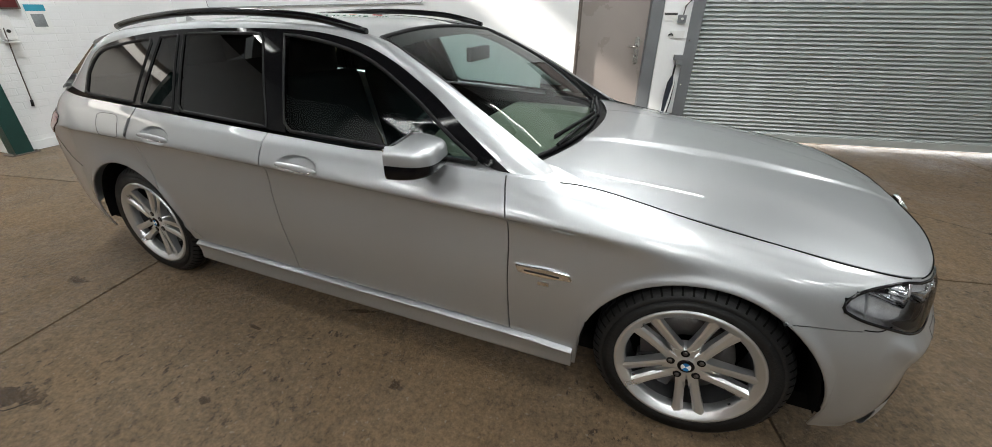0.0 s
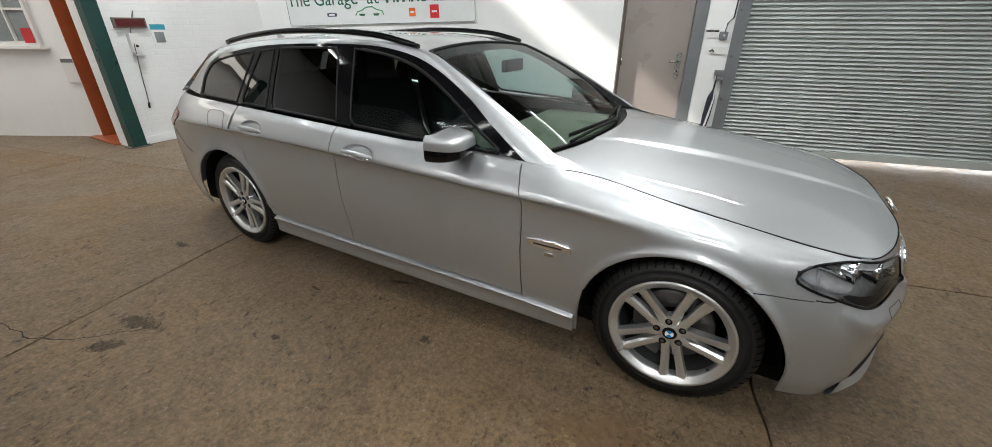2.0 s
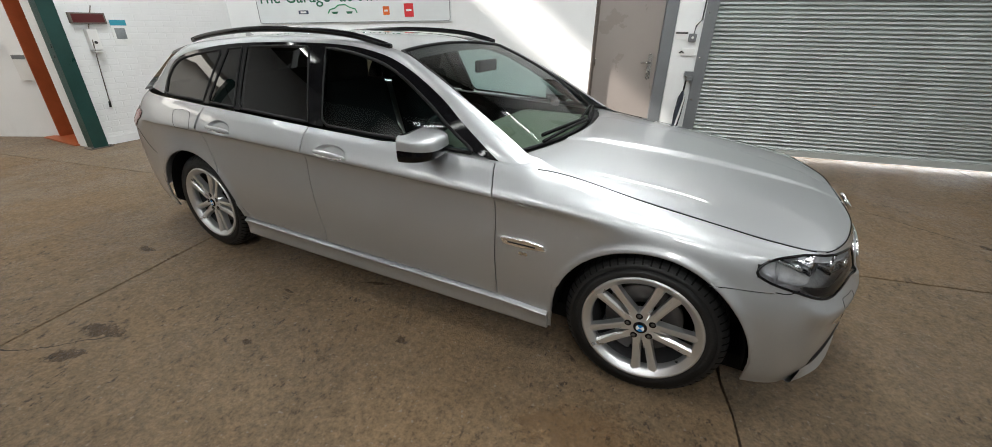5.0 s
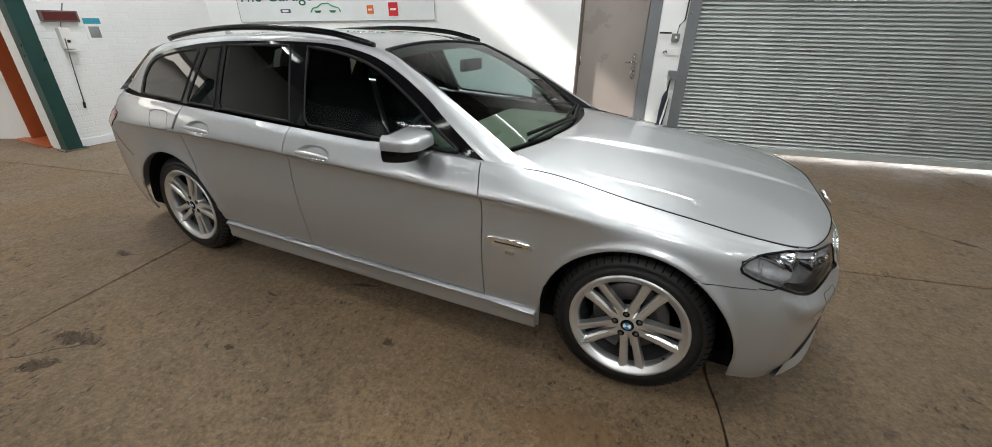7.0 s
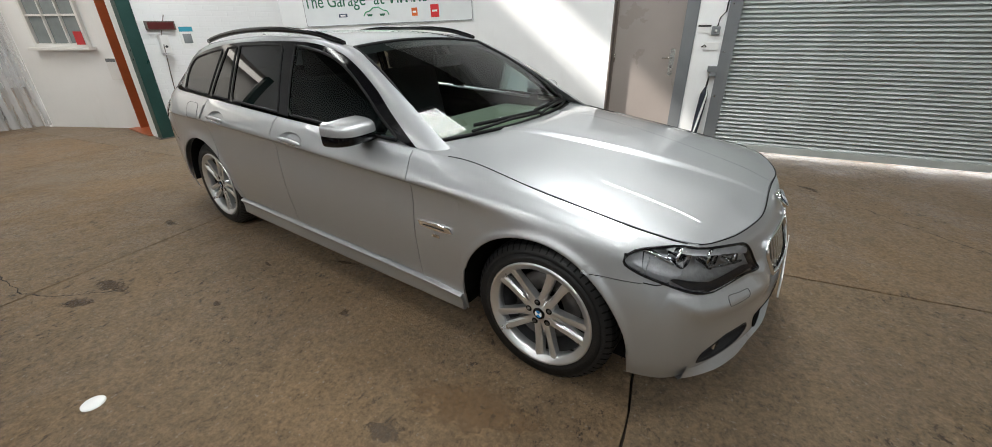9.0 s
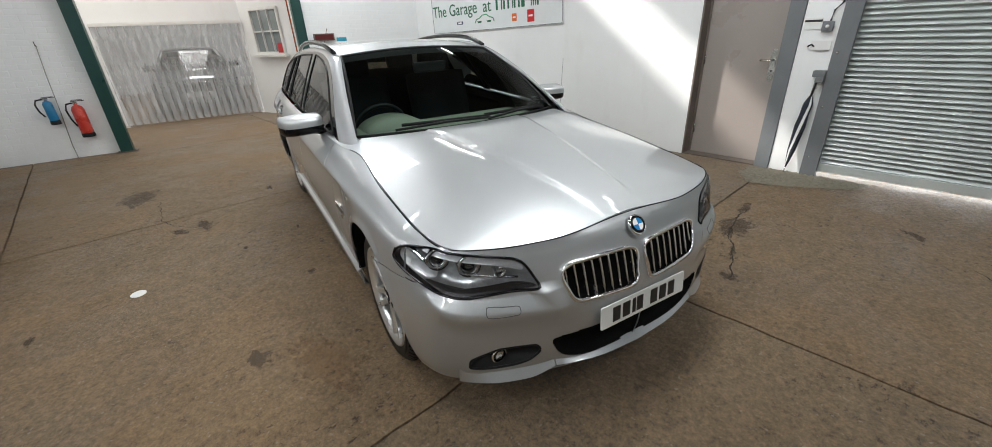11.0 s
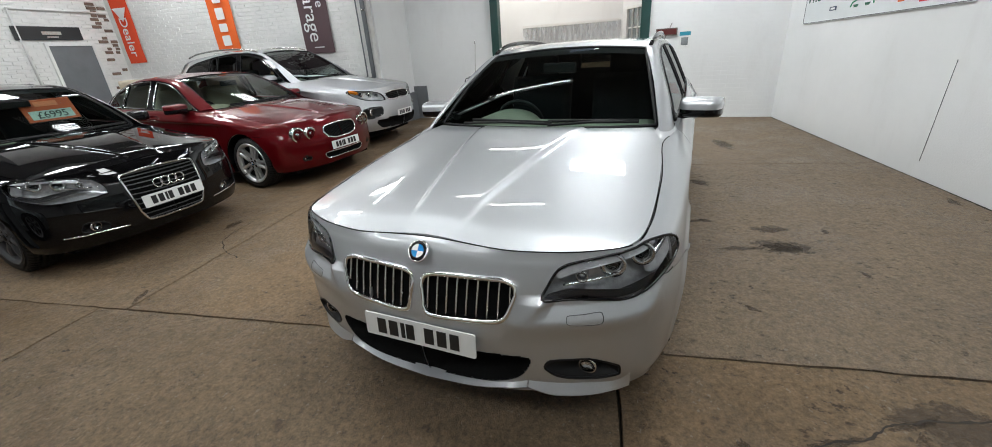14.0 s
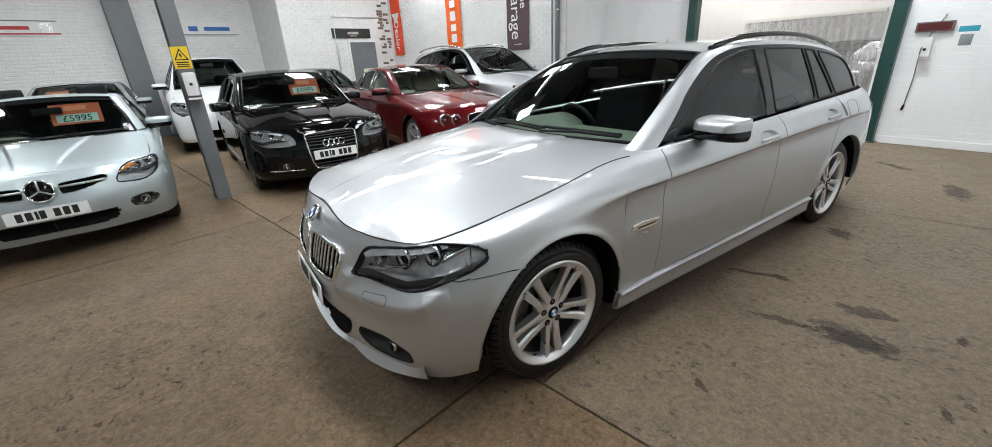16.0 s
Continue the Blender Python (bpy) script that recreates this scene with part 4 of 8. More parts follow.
class Shell:
    """The lower body's half surface, spanned by feature lines from the lip (v = 0) to the bonnet edge and belt (v = 6), each running
    from the nose's middle (u = 0) round the side to the tail's middle (u = 13)."""

    def __init__(self, lines, relief=None):
        self.lines, self.relief = np.array(lines, float), relief
        uu, vv = np.meshgrid(np.linspace(0, 13, 521), np.linspace(0, 6, 97), indexing="ij")
        self.uu, self.vv, self.cloud = uu, vv, self.at(uu, vv)

    def at(self, u, v):
        u, v = np.broadcast_arrays(np.asarray(u, float), np.asarray(v, float))
        L = np.stack([cr(l, u, True) for l in self.lines])
        Q = np.concatenate(((2 * L[0] - L[1])[None], L, (2 * L[-1] - L[-2])[None]))
        i = np.clip(np.floor(v).astype(int), 0, len(L) - 2)
        f = (v - i)[..., None]
        g = [np.take_along_axis(Q, (i + k)[None, ..., None], 0)[0] for k in range(4)]
        P = 0.5 * (2 * g[1] + (g[2] - g[0]) * f + (2 * g[0] - 5 * g[1] + 4 * g[2] - g[3]) * f ** 2 + (3 * g[1] - g[0] - 3 * g[2] + g[3]) * f ** 3)
        return self.relief(P) if self.relief else P

    def normal(self, u, v):
        e = 0.012
        a, b = self.at(np.clip(u + e, 0, 13), v) - self.at(np.clip(u - e, 0, 13), v), self.at(u, np.clip(v + e, 0, 6)) - self.at(u, np.clip(v - e, 0, 6))
        n = np.cross(b, a)
        return -n / (np.linalg.norm(n, axis=-1, keepdims=True) + 1e-9)

    def find(self, p):
        """(u, v) of the surface point nearest to p."""
        d = ((self.cloud - np.asarray(p)) ** 2).sum(-1)
        i = np.unravel_index(d.argmin(), d.shape)
        return self.uu[i], self.vv[i]

    def u_of(self, x, v):
        """u on the side at which the line at v passes x."""
        lo, hi = np.full(np.broadcast(x, v).shape, 1.0), np.full(np.broadcast(x, v).shape, 11.8)
        for _ in range(26):
            m = (lo + hi) / 2
            right = self.at(m, v)[..., 0] > x
            lo, hi = np.where(right, m, lo), np.where(right, hi, m)
        return (lo + hi) / 2

    def v_of(self, u, z):
        lo, hi = np.zeros(np.broadcast(u, z).shape), np.full(np.broadcast(u, z).shape, 6.0)
        for _ in range(26):
            m = (lo + hi) / 2
            low = self.at(u, m)[..., 2] < z
            lo, hi = np.where(low, m, lo), np.where(low, hi, m)
        return (lo + hi) / 2


def inside(poly, x, y):
    """Which of the points (x, y) lie in the polygon."""
    res = np.zeros(np.shape(x), bool)
    for (x0, y0), (x1, y1) in zip(poly, np.roll(poly, -1, 0)):
        hit = ((y0 > y) != (y1 > y)) & (x < (x1 - x0) * (y - y0) / (y1 - y0 + 1e-12) + x0)
        res ^= hit
    return res


def raw_mesh(name, V, F, material):
    me = bpy.data.meshes.new(name)
    me.from_pydata(V.tolist(), [], F)
    me.materials.append(material)
    me.polygons.foreach_set("use_smooth", [True] * len(me.polygons))
    me.update()
    return me


def sheet(name, P, material, out, flange=0.012, keep=None, true=None):
    """A pressed panel from a grid of points, its edges folded inward; out: a direction on its outer side; keep: which cells stay."""
    n, m = P.shape[:2]
    du, dv = np.gradient(P, axis=0), np.gradient(P, axis=1)
    N = np.cross(du, dv)
    N /= np.linalg.norm(N, axis=-1, keepdims=True) + 1e-12
    if (N.reshape(-1, 3).mean(0) * np.asarray(out)).sum() < 0:
        P, N = P[::-1], -N[::-1]
        true = true[::-1] if true is not None else None
        keep = keep[::-1] if keep is not None else None
    idx = np.arange(n * m).reshape(n, m)
    F = [(int(idx[i, j]), int(idx[i + 1, j]), int(idx[i + 1, j + 1]), int(idx[i, j + 1])) for i in range(n - 1) for j in range(m - 1) if keep is None or keep[i, j]]
    V = [P.reshape(-1, 3)]
    if flange:
        ring = [(i, 0) for i in range(n)] + [(n - 1, j) for j in range(1, m)] + [(i, m - 1) for i in range(n - 2, -1, -1)] + [(0, j) for j in range(m - 2, 0, -1)]
        e = np.array([P[r] for r in ring])
        w = np.array([P[r] - N[r] * flange for r in ring])
        V += [e, w]
        k, b = len(ring), n * m
        F += [(b + i, b + k + i, b + k + (i + 1) % k, b + (i + 1) % k) for i in range(k)]
    me = raw_mesh(name, np.concatenate(V), F, material)
    if true is not None:                 # shade by the body's own curvature
        nn = np.zeros((len(me.vertices), 3))
        nn[: n * m] = true.reshape(-1, 3)
        me.normals_split_custom_set_from_vertices(nn.tolist())
    return me


def patch(name, sh, outline, offs, material, rings=7, side=1):
    """A star-shaped patch over the shell inside an outline of (u, v): offs = offset at its edge and in its middle."""
    O = np.asarray(outline, float)
    c = O.mean(0)
    V, F, k = [], [], len(O)
    for r in range(rings + 1):
        s = 1 - r / rings
        q = c + (O - c) * max(s, 1e-3)
        h = offs[0] + (offs[1] - offs[0]) * (1 - s ** 3)
        V.append(sh.at(q[:, 0], q[:, 1]) + sh.normal(q[:, 0], q[:, 1]) * h)
    V = np.concatenate(V) * (1, side, 1)
    for r in range(rings):
        for i in range(k):
            f = (r * k + i, r * k + (i + 1) % k, (r + 1) * k + (i + 1) % k, (r + 1) * k + i)
            F.append(f)
    me = raw_mesh(name, V, F, material)
    bm = bmesh.new()
    bm.from_mesh(me)
    bmesh.ops.recalc_face_normals(bm, faces=bm.faces[:])
    bm.normal_update()
    ref = np.sum([np.array(f.normal) * f.calc_area() for f in bm.faces], 0)
    want = sh.normal(np.array(c[0]), np.array(c[1])) * (1, side, 1)
    if (ref * want).sum() < 0:
        bmesh.ops.reverse_faces(bm, faces=bm.faces[:])
    bm.to_mesh(me)
    bm.free()
    return me


def well(name, sh, outline, h0, h1, material, side=1, shrink=1.0):
    """The wall of a recess along an outline, from offset h0 to h1."""
    O = np.asarray(outline, float)
    c = O.mean(0)
    I = c + (O - c) * shrink
    k = len(O)
    V = np.concatenate((sh.at(O[:, 0], O[:, 1]) + sh.normal(O[:, 0], O[:, 1]) * h0, sh.at(I[:, 0], I[:, 1]) + sh.normal(I[:, 0], I[:, 1]) * h1)) * (1, side, 1)
    return raw_mesh(name, V, [(i, (i + 1) % k, k + (i + 1) % k, k + i) for i in range(k)], material)


def rim(sh, outline, radius, off=0.0, side=1, flat=None):
    O = np.asarray(outline, float)
    mid = O[:, 0] < 0.02                 # an outline that ends at the car's middle stays open there
    if mid.sum() > 1:
        i = int(np.argmax(mid & ~np.roll(mid, -1)))
        O = np.roll(O, -i, 0)
        O = O[: len(O) - int(mid.sum()) + 2]
        P = (sh.at(O[:, 0], O[:, 1]) + sh.normal(O[:, 0], O[:, 1]) * off) * (1, side, 1)
        return tube([tuple(p) for p in P], radius, 8, flat=flat)
    P = (sh.at(O[:, 0], O[:, 1]) + sh.normal(O[:, 0], O[:, 1]) * off) * (1, side, 1)
    return tube([tuple(p) for p in P], radius, 8, closed=True, flat=flat)


def outline_on(sh, points, n=48, closed=True):
    """Points in space to a smooth closed outline of (u, v) on the shell."""
    P = np.array([sh.find(p) for p in points])
    if not closed:
        return smooth_line(P, n)
    k = len(P)
    if P[0, 0] < 0.02 and P[-1, 0] < 0.02:                # half of a shape that goes on beyond the car's middle
        t = np.linspace(0, k - 1, n)
        Q = np.concatenate((P[1:2] * (-1, 1), P, P[-2:-1] * (-1, 1)))
        i = np.minimum(t.astype(int), k - 2)
        f = (t - i)[:, None]
        a, b, c, d = Q[i], Q[i + 1], Q[i + 2], Q[i + 3]
        w = 0.5 * (2 * b + (c - a) * f + (2 * a - 5 * b + 4 * c - d) * f ** 2 + (3 * b - a - 3 * c + d) * f ** 3)
        return np.maximum(0.55 * w + 0.45 * (b + (c - b) * f), (0.0, 0.0))
    t = np.linspace(0, k, n, endpoint=False)
    i = t.astype(int)
    f = (t - i)[:, None]
    a, b, c, d = P[(i - 1) % k], P[i % k], P[(i + 1) % k], P[(i + 2) % k]
    w = 0.5 * (2 * b + (c - a) * f + (2 * a - 5 * b + 4 * c - d) * f ** 2 + (3 * b - a - 3 * c + d) * f ** 3)
    return 0.55 * w + 0.45 * (b + (c - b) * f)          # corners kept fairly tight


def wheel(parent, m, R, rim_r, width, style, spokes, paint=None):
    """Tyre with dark groove strips, rim, twin spokes, hub cap, bolts, brake disc and caliper. The wheel's outer face
    looks to -y before m.
    """
    paint = paint or M_ALLOY
    w = part("wheel", bmesh.new(), paint, parent, "tyre on an alloy rim", m=m)
    h = width / 2
    prof = [(rim_r, h), (rim_r + 0.012, h + 0.004), (rim_r + 0.05, h + 0.012), (R - 0.03, h + 0.004), (R - 0.010, h - 0.014), (R - 0.001, h - 0.035)]
    for k in range(4):
        y = h - 0.045 - k * (width - 0.09) / 3.6
        prof += [(R, y), (R, y - 0.030), (R - 0.009, y - 0.032), (R - 0.009, y - 0.040)]
    prof += [(R - 0.001, -h + 0.030), (R - 0.010, -h + 0.014), (R - 0.03, -h - 0.004), (R - 0.045, -h - 0.010), (R - 0.047, -h - 0.0085), (rim_r + 0.05, -h - 0.012), (rim_r + 0.012, -h - 0.004), (rim_r, -h), (rim_r - 0.01, -h + 0.02)]
    tyre = part("tyre", lathe([(r, y) for r, y in prof], 72), M_RUBBER, w, "black rubber tyre")
    # near-black strips just proud of the shoulder, in place of shaded grooves
    bl = bmesh.new()
    for k in range(60):
        rot = Matrix.Rotation(math.tau * k / 60, 4, "Y")
        vs = [[bl.verts.new(rot @ Vector((x + 0.05 * (y + h), y, r + 0.0006))) for x in (-0.0035, 0.0035)] for y, r in ((-h + 0.062, R), (-h + 0.031, R), (-h + 0.014, R - 0.0095), (-h - 0.003, R - 0.0285))]
        for p, q in zip(vs, vs[1:]):
            bl.faces.new((p[0], p[1], q[1], q[0]))
    tagged(part("tread", bl, M_UNDER, tyre, "dark tread grooves"), "rubber tread blocks", kind="stuff")
    o = -h                      # outer face
    # barrel takes a dark grey so that its shade is in the colour
    part("barrel", lathe([(rim_r - 0.012, h), (rim_r - 0.03, h * 0.5), (rim_r - 0.030, o + 0.050)], 72), M_ALLOYDARK, w, "dark inner barrel")
    part("rim", lathe([(rim_r - 0.030, o + 0.050), (rim_r - 0.034, o + 0.030), (rim_r - 0.032, o + 0.012), (rim_r - 0.028, o + 0.004), (rim_r - 0.012, o - 0.001), (rim_r - 0.006, o - 0.009), (rim_r + 0.003, o - 0.011), (rim_r + 0.007, o - 0.004)], 72), paint, w)
    sp = bmesh.new()
    hub = 0.072
    for k in range(spokes):
        for s in ((-1, 1) if style == "twin" else (0,)):
            st = []
            nseg = 7
            for i in range(nseg):
                f = i / (nseg - 1)
                r = 0.045 + (rim_r - 0.053) * f
                off = s * (0.0215 + 0.008 * f + 0.012 * f * f)
                half = (0.0155 + 0.003 * f + 0.009 * f ** 8) if style == "twin" else 0.022 + 0.010 * f
                y = o + 0.013 - 0.006 * math.sin(math.pi * 0.5 * f) - 0.009 * f ** 4 if style == "twin" else o + 0.018 - 0.016 * math.sin(math.pi * min(1, f * 0.9)) + 0.010 * f * f
                dep = 0.045 - 0.012 * f
                dl, dr = (0.011, 0.003) if s > 0 else ((0.003, 0.011) if s < 0 else (0.010, 0.010))
                st.append([(off - half, y + dep, r), (off - half, y + dl, r), (off - half * 0.45, y + dl * 0.25, r), (off + half * 0.45, y + dr * 0.25, r), (off + half, y + dr, r), (off + half, y + dep, r)])
            rot = Matrix.Rotation(math.tau * k / spokes, 4, "Y")
            vs = [[sp.verts.new(rot @ Vector(p)) for p in row] for row in st]
            for a, b in zip(vs, vs[1:]):
                for i in range(6):
                    sp.faces.new((a[i], a[(i + 1) % 6], b[(i + 1) % 6], b[i]))
        if style == "twin":               # the web that joins neighbouring pairs at the hub
            rot = Matrix.Rotation(math.tau * (k + 0.5) / spokes, 4, "Y")
            edge = [(-0.062, 0.098), (-0.050, 0.082), (-0.030, 0.070), (0.0, 0.066), (0.030, 0.070), (0.050, 0.082), (0.062, 0.098), (0.020, 0.03), (-0.020, 0.03)]
            rows_ = [[sp.verts.new(rot @ Vector((x, o + 0.013 + dy, z))) for x, z in edge] for dy in (0, 0.03)]
            sp.faces.new(rows_[0])
            for i in range(len(edge)):
                sp.faces.new((rows_[0][i - 1], rows_[1][i - 1], rows_[1][i], rows_[0][i]))
    bmesh.ops.recalc_face_normals(sp, faces=sp.faces[:])
    part("spokes", sp, paint, w)
    part("hub", lathe([(0, o + 0.009), (0.03, o + 0.009), (0.034, o + 0.010), (0.040, o + 0.0125), (hub, o + 0.020), (hub, o + 0.07)], 40), paint, w)
    cap = part("hub_cap", lathe([(0, o + 0.005), (0.026, o + 0.006), (0.031, o + 0.010), (0.031, o + 0.016)], 32), M_GLOSSBLACK, w, "black round cap with a plain mark")
    if style == "twin":
        q = bmesh.new()
        for a0, mat_ in ((0, M_BLUE),):
            for s in (0, 2):
                c = q.verts.new((0, o + 0.0035, 0))
                ring = [q.verts.new((0.018 * math.cos(math.tau * (s / 4 + i / 16)), o + 0.0035, 0.018 * math.sin(math.tau * (s / 4 + i / 16)))) for i in range(5)]
                for a, b in zip(ring, ring[1:]):
                    q.faces.new((c, a, b))
        part("cap_mark", q, M_BLUE, cap, "blue quarters")
        q = bmesh.new()
        for s in (1, 3):
            c = q.verts.new((0, o + 0.0035, 0))
            ring = [q.verts.new((0.018 * math.cos(math.tau * (s / 4 + i / 16)), o + 0.0035, 0.018 * math.sin(math.tau * (s / 4 + i / 16)))) for i in range(5)]
            for a, b in zip(ring, ring[1:]):
                q.faces.new((c, a, b))
        part("cap_mark", q, M_PLATE, cap, "white quarters")
    for k in range(5):
        a = math.tau * (k + 0.5) / 5
        # flat black disc on the web, drawn as the shade of a bolt hole
        part("bolt_pocket", lathe([(0, o + 0.0115), (0.0145, o + 0.0115), (0.0155, o + 0.013)], 14), M_UNDER, w, "dark bolt hole", m=Matrix.Translation((0.054 * math.sin(a), 0, 0.054 * math.cos(a))))
        part("wheel_bolt", lathe([(0, o + 0.006), (0.008, o + 0.006), (0.0095, o + 0.009), (0.0095, o + 0.04)], 8), M_CAST, w, m=Matrix.Translation((0.056 * math.sin(a), 0.004, 0.056 * math.cos(a))))
    part("brake_disc", lathe([(0.08, o + 0.095), (0.085, o + 0.085), (0.165, o + 0.085), (0.168, o + 0.09), (0.168, o + 0.11), (0.09, o + 0.11)], 48), M_CAST, w, "grey iron brake disc")
    part("caliper", prism([(0.10 * math.cos(radians(a)), 0.10 * math.sin(radians(a))) for a in range(150, 211, 12)] + [(0.185 * math.cos(radians(a)), 0.185 * math.sin(radians(a))) for a in range(210, 149, -12)], o + 0.07, o + 0.13, bevel=0.006), M_ALLOYDARK, w, "grey brake caliper")
    part("valve", tube([(0.02, o + 0.02, -(rim_r - 0.03)), (0.02, o + 0.005, -(rim_r - 0.045))], 0.004, 6), M_TRIM, w)
    return w


def number_plate(parent, m, bars):
    """A pressed plate: its characters are plain bars."""
    m = m @ Matrix.Diagonal((0.96, 1, 0.92, 1))
    p = part("number_plate", prism(rounded(0.52, 0.111, 0.008, 3), -0.004, 0.002, bevel=0.001), M_PLATE, parent, "white plate with plain black bars", m=m)
    x = -0.195
    for w in bars:
        if w:
            part("bar", boxes((x, x + w * 0.72, -0.0065, -0.003, -0.036, 0.036)), M_INK, p)
        x += w if w else 0.035
    return p


BARS = (0.058, 0.058, 0.026, 0.052, 0, 0.058, 0.058, 0.055)


def seat(parent, x, y, material, bench=False):
    w = 0.27 if not bench else 0.60
    s = part("seat", boxes((x - 0.28, x + 0.26, y - w, y + w, 0.34, 0.52), bevel=0.05), material, parent, "dark upholstered seat", smooth=True)
    part("backrest", box(bmesh.new(), -0.09, 0.07, -w, w, 0.0, 0.76, bevel=0.06), material, s, smooth=True, m=Matrix.Translation((x - 0.26, y, 0.46)) @ Matrix.Rotation(radians(-14), 4, "Y"))
    for yy in ((y,) if not bench else (y - 0.36, y + 0.36)):
        part("headrest", boxes((x - 0.51, x - 0.40, yy - 0.14, yy + 0.14, 1.19, 1.365), bevel=0.045), material, s, smooth=True)
        part("headrest_post", boxes((x - 0.43, x - 0.415, yy - 0.06, yy - 0.045, 1.0, 1.2), (x - 0.43, x - 0.415, yy + 0.045, yy + 0.06, 1.0, 1.2)), M_STEEL, s)
    return s


def band(points_a, points_b, n, m, bulge=0.0):
    """A ruled grid between two smooth lines, swelling outward by bulge."""
    A, B = smooth_line(points_a, n), smooth_line(points_b, n)
    t = np.linspace(0, 1, m)[None, :, None]
    P = A[:, None] * (1 - t) + B[:, None] * t
    if bulge:
        du, dv = np.gradient(P, axis=0), np.gradient(P, axis=1)
        N = np.cross(du, dv)
        N /= np.linalg.norm(N, axis=-1, keepdims=True) + 1e-9
        s = np.sign((N * np.array((0, 0.5, 1))).sum(-1).mean()) or 1
        P = P + N * s * bulge * (4 * t * (1 - t))
    return P


def build_car(name, label, m, S):
    """A car from its specification S: feature lines, glasshouse, lamps, grilles and trim."""
    car = thing(name, label, "car", m, S.get("group", ""))
    bowls = [np.array(S["outlines"][k]) for k in ("handle_0", "handle_1") if k in S["outlines"]]
    bowls = [(b.mean(0), np.ptp(b, 0) / 2) for b in bowls]

    def relief(P):
        """Finger bowls pressed into the doors, on top of the car's own relief."""
        if S.get("relief"):
            P = S["relief"](P)
        for c, r in bowls:
            q = 1 - ((P[..., 0] - c[0]) / r[0]) ** 2 - ((P[..., 2] - c[2]) / r[2]) ** 2
            w = np.clip(q * 1.5, 0, 1)
            w = np.where(np.abs(P[..., 1]) > 0.6, w * w * (3 - 2 * w), 0)
            P = P - np.stack((0 * w, np.sign(P[..., 1]) * 0.024 * w, 0 * w), -1)
        return P

    sh, paint = Shell(S["lines"], relief), S["paint"]
    R, axf, axr, arch = S["arch"], 0.0, S["rear_axle"], S["wheel_r"]
    holes = {k: outline_on(sh, pts) for k, pts in S["outlines"].items() if not k.startswith("handle")}

    def side_panel(pname, us, vlo, vhi, nv, material=paint, flange=0.010, cut=(), plabel="", off=0.0):
        """Columns at us, each from vlo to vhi, on both sides."""
        t = np.linspace(0, 1, nv)[None, :]
        V = vlo[:, None] * (1 - t) + vhi[:, None] * t
        Uu = us if us.ndim == 2 else np.repeat(us[:, None], nv, 1)
        P = sh.at(Uu, V)
        if off:
            P = P + sh.normal(Uu, V) * off
        keep = None
        if cut:
            cu, cv = (Uu[:-1, :-1] + Uu[1:, 1:]) / 2, (V[:-1, :-1] + V[1:, 1:]) / 2
            keep = np.ones(cu.shape, bool)
            for k in cut:
                keep &= ~inside(holes[k], cu, cv)
        made = []
        for s in (1, -1):
            made.append(part(pname, sheet(pname, P * (1, s, 1), material, (0.2, s, 0.15), flange, keep, sh.normal(Uu, V) * (1, s, 1)), None, car, plabel))
        return made

    def arch_v(us, ax, vdef):
        x = sh.at(us, np.full_like(us, 2.0))[..., 0] - ax
        z = S["axle_z"] + np.sqrt(np.clip(R ** 2 - x ** 2, 0, None))
        return np.where(np.abs(x) < R, sh.v_of(us, z), vdef)

    def us_of(xs, v=2.0):
        return sh.u_of(np.asarray(xs, float), np.full(len(xs), v))

    cosn = R * np.cos(np.linspace(0.02, math.pi - 0.02, 34))
    # front bumper and nose: all ahead of the front arch
    seam_x, seam_z = S["seam"]
    cut_front = tuple(k for k in holes if S["cut"].get(k) == "front")
    u_front = us_of([seam_x])[0]
    if S.get("whole_front"):
        ub = np.concatenate((np.linspace(0, u_front, S.get("front_cols", 90)), us_of(np.linspace(seam_x, R + 0.003, 6)[1:]), us_of(cosn[:7] + axf)))
    else:
        ub = np.concatenate((np.linspace(0, u_front, S.get("front_cols", 90)), [u_front + 1e-4], us_of(np.linspace(seam_x, R + 0.003, 6)[1:]), us_of([c for c in cosn if c > S["seam_end"] + 0.001] + [S["seam_end"] + 0.0005])))
    vhi = np.where((np.arange(len(ub)) < S.get("front_cols", 90)), 6.0, sh.v_of(ub, np.full_like(ub, seam_z)))
    side_panel("front_bumper", ub, arch_v(ub, axf, 0.0), vhi, S.get("front_rows", 64), cut=cut_front, flange=0.006)
    # front wings
    seam_end = S["seam_end"]
    uf = np.concatenate((us_of(np.linspace(seam_x, seam_end + 0.0004, 8)), us_of([seam_end - 0.0002] + [c for c in cosn if c <= seam_end - 0.001]), us_of(np.linspace(-R - 0.003, S["door"][0][3], 12))))
    xf = sh.at(uf, np.full_like(uf, 2.0))[..., 0]
    vlo = np.where(xf > seam_end, sh.v_of(uf, np.full_like(uf, seam_z + 0.0035)), arch_v(uf, axf, S.get("wing_foot", 1.02)))
    vlo = np.minimum(vlo, 5.9)
    nv = 30
    Uw = np.repeat(uf[:, None], nv, 1)
    tt = np.linspace(0, 1, nv)
    # the rear edge follows the door's shut line
    dz = np.array(S["door"][0])
    k = len(uf)
    vw = vlo[-1] * (1 - tt) + 6 * tt
    u_edge = np.full(nv, uf[-1])
    for _ in range(3):
        u_edge = sh.u_of(np.interp(sh.at(u_edge, vw)[:, 2], S["door_z"], dz) + 0.002, vw)
    w = np.clip((np.arange(k) - (k - 12)) / 11.0, 0, 1)[:, None]
    Uw = Uw * (1 - w) + (uf[-13 if k > 13 else 0] + (u_edge[None, :] - uf[-13]) * ((np.arange(k) - (k - 13)) / 12.0)[:, None]) * w
    t = tt[None, :]
    P = sh.at(Uw, vlo[:, None] * (1 - t) + 6 * t)
